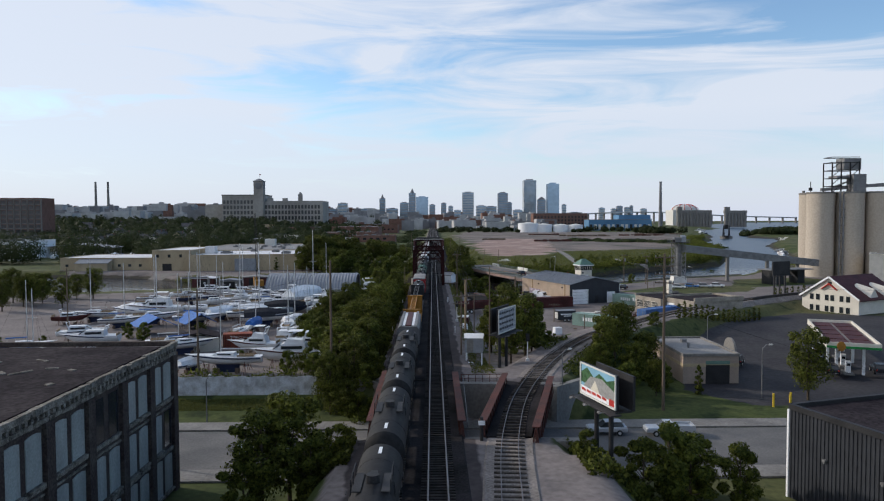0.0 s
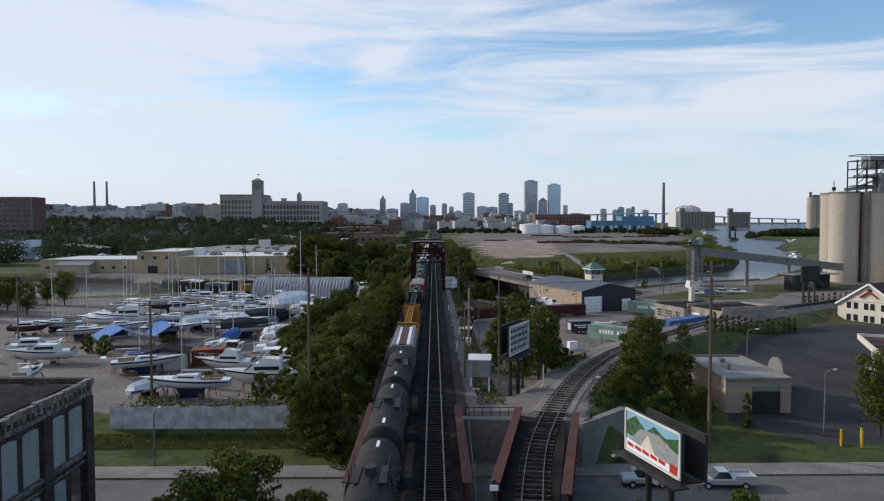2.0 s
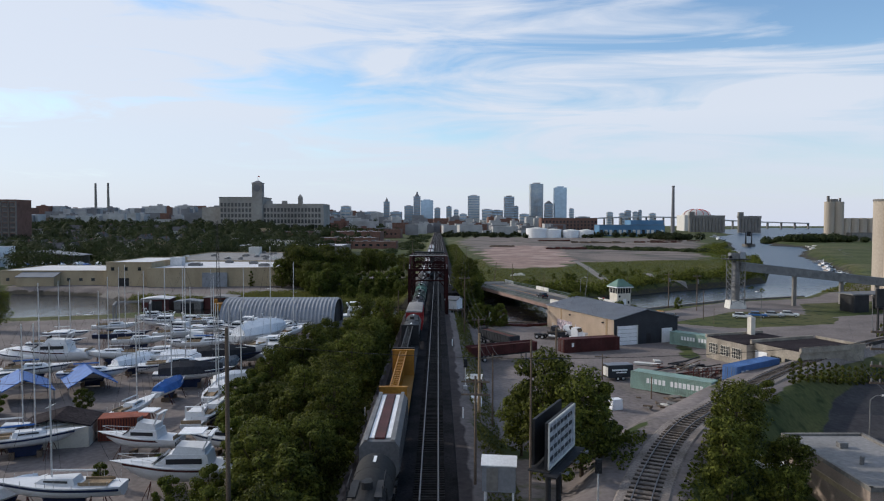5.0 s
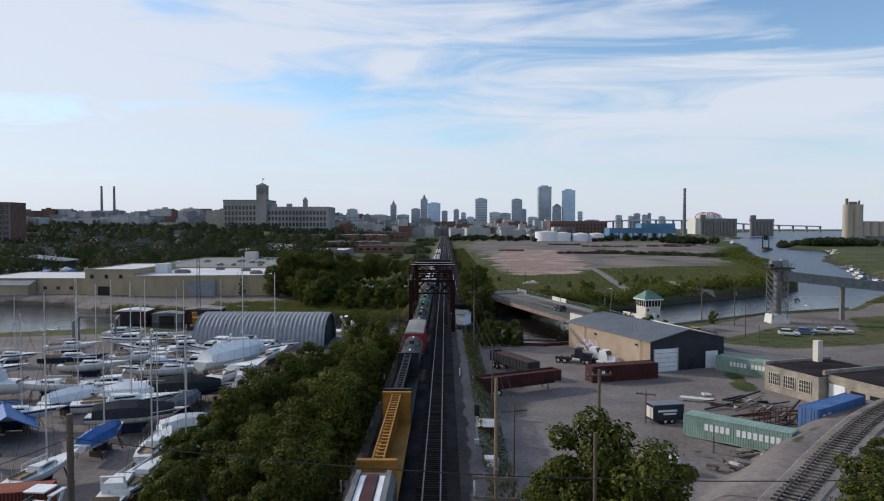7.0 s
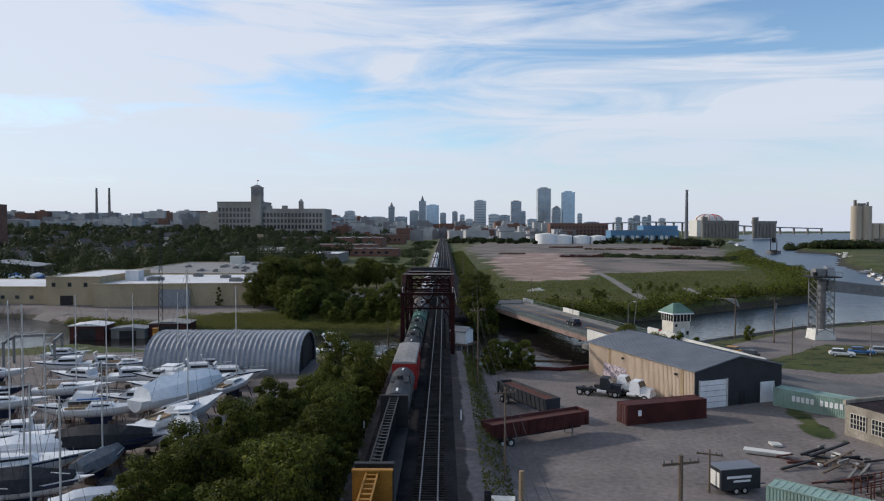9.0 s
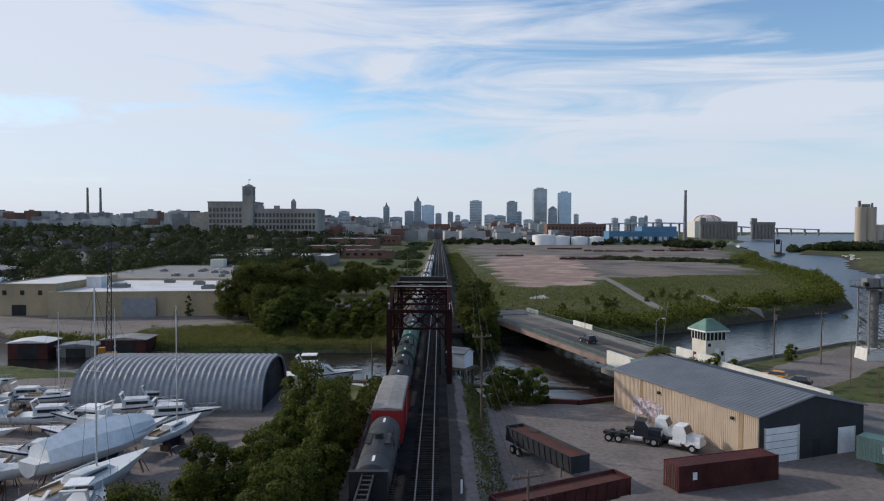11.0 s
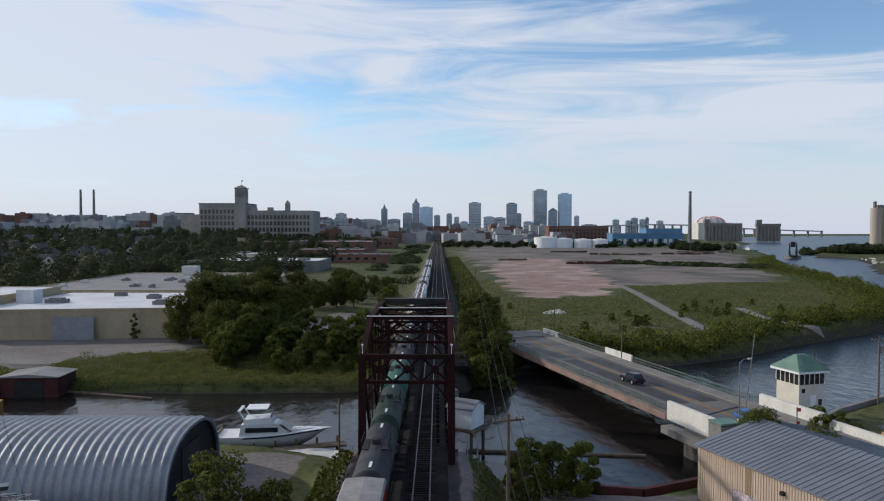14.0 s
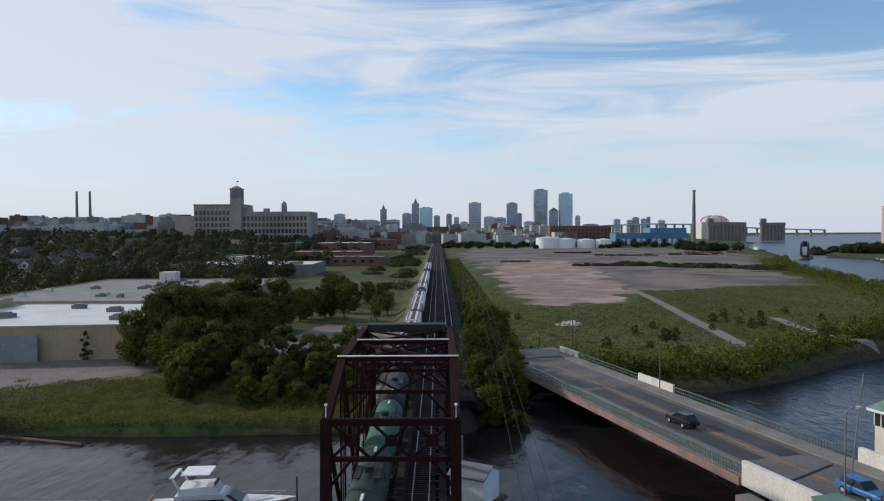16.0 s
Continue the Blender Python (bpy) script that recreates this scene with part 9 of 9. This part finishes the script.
part("wall", Mb().box((0, 0, 9), (118, 40, 22)).box((30, 10, 14), (60, 40, 30)), mat("blue_cladding", (0.10, 0.22, 0.36), 0.6, var=0.12, scale=0.05), bw2)
for k in range(14):
    part("bay", Mb().box((-55 + k * 8.4, -20.2, 7), (5, 0.5, 9)), M_CONCW if k % 3 else M_GLASS, bw2)
part("roof", Mb().box((0, 0, 20.4), (119, 41, 0.8)), M_ROOFG, bw2)
for x, rr, h in ((160, 17, 15), (186, 14, 13), (215, 13, 12), (240, 12, 12)):
    t = thing("storage_tank", "squat white steel storage tank", "storage tank", (x, 1180, 0), group="storage tanks")
    part("shell", Mb().cyl((0, 0, 0), (0, 0, h), rr, n=28), M_WHITE, t, smooth=True)
    part("roof", Mb().cyl((0, 0, h), (0, 0, h + 2), rr, 1.0, n=28), M_CONCW, t)
bk = block("brick_mill", "long distant red-brown brick mill", [(213, 1490), (328, 1490), (328, 1530), (213, 1530)], 0, 33, M_BRICKR, M_ROOFM, 1.0)
for k in range(16):
    for row in range(4):
        part("window", Mb().box((-54 + k * 7.2, -20.2, 5 + row * 7), (3.4, 0.5, 4)), M_GLASS, bk)
# harbour high bridge
hb = thing("high_bridge", "distant long steel viaduct with tied arch over the harbour", "bridge")
pts = [(430, 2300, 33), (560, 2400, 40), (700, 2480, 44), (850, 2560, 43), (1000, 2650, 36), (1200, 2740, 28), (1460, 2820, 22)]
for a, b in zip(pts, pts[1:]):
    part("deck", Mb().beam(a, b, 14, 4), M_HAZEB, hb)
for k in range(26):
    t = k / 25 * (len(pts) - 1)
    i = min(int(t), len(pts) - 2)
    p = Vector(pts[i]).lerp(Vector(pts[i + 1]), t - i)
    part("pier", Mb().box((p[0], p[1], p[2] / 2), (5, 8, p[2])), M_CONC, hb)
# far silos on the point
fs = thing("far_silos", "tall pale grain silos on the far point", "silo", (515, 953, 0), group="grain silos")
for k, (x, y, rr, h) in enumerate(((-7, 0, 6.2, 52), (5, 0, 6.2, 52), (-1, 10, 6.2, 52), (17, 4, 5.6, 31), (29, 6, 5.6, 31), (41, 8, 5.6, 31), (53, 10, 5.6, 31))):
    part("silo", Mb().cyl((x, y, 0), (x, y, h), rr, n=24), M_SILO, fs, smooth=True)
part("headhouse", Mb().box((-1, 2, 53.5), (9, 7, 4)).box((-9, 0, 55), (2.6, 2.6, 9)).box((7, 1, 54), (2, 2, 6)), M_CONC, fs)
ql = block("quay_shed", "low industrial shed beside the far silos", [(530, 940), (610, 955), (610, 975), (530, 965)], 0, 12, M_CONC, M_ROOFM, 0.3)
# black swing span in the river
sw = thing("swing_span", "black steel swing bridge span standing open in mid-river", "swing bridge", (346, 822, -1.6), 65)
for s in (-3, 3):
    part("chord", Mb().box((0, s, 3.4), (40, 0.8, 1.0)).beam((-20, s, 4), (-4, s, 15), 0.8).beam((20, s, 4), (4, s, 15), 0.8).box((0, s, 15), (9, 0.8, 0.9)), M_DARK, sw)
    for k in range(9):
        x = -16 + k * 4
        part("post", Mb().beam((x, s, 3.6), (x, s, 15 - max(0, abs(x) - 4) * 0.69), 0.6).beam((x, s, 3.6), (x + 4, s, 14 - max(0, abs(x + 4) - 4) * 0.69), 0.5), M_DARK, sw)
part("deck", Mb().box((0, 0, 3.2), (40, 6, 0.5)), M_DARK, sw)
part("control_cabin", Mb().box((0, 0, 14), (5, 4, 5)), M_DARK, sw)
part("pivot_pier", Mb().cyl((0, 0, -2), (0, 0, 2.9), 7, n=20), M_CONC, sw)
for x, y, h in ((390, 1012, 10), (485, 1270, -20), (408, 1060, 35)):
    power_boat(x, y, 18, h, fly=True, hull=M_HULLB if h == 10 else None, z0=-1.6, afloat=True, label="dark tugboat moored in the harbour" if h == 10 else "white workboat moored in the harbour")
for k in range(5):
    power_boat(202 + k * 12.5 + random.uniform(-2, 2), 390 + k * 28, 9, random.uniform(0, 180), z0=-1.6, afloat=True, label="white motorboat moored along the far bank")

# tumbled stone along the far bank
rs_ = random.Random(5)
rip = Mb()
for k in range(420):
    u = rs_.random()
    w = rs_.random()
    x, y = 258 + 92 * u + 16 * w, 505 + 186 * u - 6 * w
    rip.box((x, y, -1.4 + 2.6 * w + rs_.uniform(-0.3, 0.5)), (rs_.uniform(0.8, 2.6), rs_.uniform(0.8, 2.4), rs_.uniform(0.7, 1.6)), rs_.uniform(0, 3))
tagged(part("rip_rap", rip, M_CONC), "grey tumbled stones along the harbour bank", "rip-rap", kind="stuff")

# neighbourhood to the north-west: flat works roofs and houses
def works(x, y, w, d, h, wall, roof, label):
    b = block("works_building", label, [(x - w / 2, y - d / 2), (x + w / 2, y - d / 2), (x + w / 2, y + d / 2), (x - w / 2, y + d / 2)], 0, h, wall, roof, 0.6)
    win_row(b, M_GLASS, wall, (-w / 2 + 4, -d / 2 - 0.02), (1, 0), max(2, int(w / 7)), 6.4, 3.2, 2.2, h * 0.45)
    for k in range(4):
        part("roof_unit", Mb().box((random.uniform(-w / 2, w / 2) * 0.8, random.uniform(-d / 2, d / 2) * 0.7, h + 0.8), (4, 3, 1.6)), M_STEEL, b)
    return b


for a in ((-300, 780, 130, 60, 9, M_CONC, M_ROOFW, "long distant works with white flat roof"), (-196, 742, 34, 46, 8, M_CONC, M_ROOFW, "distant white-roofed works building"), (-150, 700, 40, 30, 7, M_CREAM, M_ROOFW, "distant pale works building"),
          (-90, 752, 58, 44, 9, M_BRICKR, M_ROOFM, "distant red brick works building"), (-60, 690, 46, 30, 7, M_BRICKR, M_ROOFM, "distant low red brick building"), (-100, 930, 60, 60, 13, M_BRICKR, M_ROOFW, "distant orange-brown brick works"),
          (-210, 960, 90, 50, 12, M_BRICKR, M_ROOFM, "distant brick works with grey roof"), (-250, 1010, 70, 50, 16, M_TAN, M_ROOFW, "distant tan works building"), (-150, 1050, 70, 50, 12, M_CONC, M_ROOFW, "distant pale works building"), (-80, 1120, 50, 60, 14, M_BRICKR, M_ROOFM, "distant red brick warehouse with flat roof"),
          (-420, 640, 60, 30, 8, M_BRICKR, M_ROOFM, "distant brick school with grey flat roof"), (-350, 480, 70, 20, 6, M_CONC, M_ROOFG, "distant long grey marina shed"), (-215, 560, 70, 40, 7, M_CONC, M_ROOFM, "distant works building with grey flat roof"), (-110, 585, 80, 50, 7, M_CONC, M_ROOFW, "distant works with white roof sections"),
          (-245, 405, 30, 40, 11, M_WHITE, M_ROOFM, "white rendered office block with window bands")):
    works(*a)
fb = block("brick_apartments", "big brown concrete-framed apartment block among trees", [(-411, 620), (-345, 620), (-345, 642), (-411, 642)], 7, 42.5, M_BRICKR, M_ROOFM, 0.6)
for k in range(11):
    for row in range(8):
        part("window", Mb().box((-30 + k * 6, -11.2, 2.6 + row * 4.2), (3.4, 0.5, 2.4)), M_GLASS, fb)
fr = Mb()
for k in range(12):
    fr.box((-33 + k * 6, -11.3, 17.5), (1.0, 0.7, 35))
for row in range(9):
    fr.box((0, -11.3, 0.9 + row * 4.2), (66, 0.7, 0.9))
part("frame", fr, M_CONC, fb)


def house(x, y, rz, s, wall, roof):
    h = thing("house", "distant gabled timber house among trees", "house", (x, y, float(height(np.array([x]), np.array([y]))[0])), rz, group="houses of the neighbourhood")
    part("wall", Mb().yprism([(-4 * s, 0), (4 * s, 0), (4 * s, 5.5 * s), (0, 9 * s), (-4 * s, 5.5 * s)], -6 * s, 6 * s), wall, h)
    for k in (-1, 1):
        part("roof", Mb().loft([[(k * 4.5 * s, y_, 5.1 * s), (0, y_, 9.1 * s), (0, y_, 9.4 * s), (k * 4.5 * s, y_, 5.4 * s)] for y_ in (-6.4 * s, 6.4 * s)]), roof, h)
    for z in (1.5, 4.4, 6.6):
        part("window", Mb().box((-1.4 * s if z < 6 else 0, -6.03 * s, z * s), (1.2 * s, 0.1, 1.5 * s)), M_GLASS, h)
    part("chimney", Mb().box((1.4 * s, 1, 8.8 * s), (0.8, 0.8, 2.4)), M_BRICKR, h)


M_SHING = mat("grey_shingle", (0.11, 0.105, 0.11), 0.9, var=0.25, scale=0.5)
random.seed(77)
for k in range(90):
    y = random.uniform(480, 980)
    x = -random.uniform(0.32, 0.72) * (y - 40) - random.uniform(0, 40)
    house(x, y, random.choice((0, 90, 5, 95)), random.uniform(0.95, 1.25), random.choice((M_CREAM, M_CONCW, M_TAN, M_CONC)), M_SHING)
# marina behind the white office: rows of boats and blue-roofed shed
for k in range(18):
    power_boat(-178 - (k % 13) * 9.5 + random.uniform(-2, 2), 395 + (k // 13) * 16 + random.uniform(-3, 3), 9, random.uniform(70, 110), z0=0.6, cover=M_TARPW if k % 3 else M_TARPB)
bs = thing("marina_shed", "blue-roofed open marina shed", "shed", (-215, 425, 0.5), 4)
part("roof", Mb().yprism([(-22, 6), (0, 8.4), (22, 6), (22, 6.3), (0, 8.8), (-22, 6.3)], -10, 10), M_ROOFG, bs)
part("wall", Mb().box((0, 9, 3), (42, 0.4, 6)), M_CONC, bs)
for x in (-20, -10, 0, 10, 20):
    part("post", Mb().box((x, -9, 3), (0.4, 0.4, 6.2)), M_STEEL, bs)

# low roofs of the city, too many and too far to count
rc = random.Random(19)
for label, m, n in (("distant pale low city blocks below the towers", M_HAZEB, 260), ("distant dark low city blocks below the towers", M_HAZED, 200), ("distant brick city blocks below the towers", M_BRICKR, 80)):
    c = Mb()
    for k in range(n):
        y = rc.uniform(1350, 2700)
        x = rc.uniform(-0.62, 0.22) * y
        if x > 250 + (y - 1350) * 0.12:
            continue
        g = float(height(np.array([x]), np.array([y]))[0])
        hgt = rc.uniform(8, 24) * (1.35 if x > -500 and y > 1900 else 1.7 if x < -500 and y > 1700 else 1.0)
        w = rc.uniform(14, 48)
        c.box((x, y, g + hgt / 2 - 1), (w, rc.uniform(14, 40), hgt + 2), rc.choice((0, 0.05, 0.1)))
        if rc.random() < 0.4:
            c.box((x + rc.uniform(-5, 5), y, g + hgt + 1.5), (w * 0.3, 8, 4))
    tagged(part("city_blocks", c, m), label, "city blocks", kind="stuff")
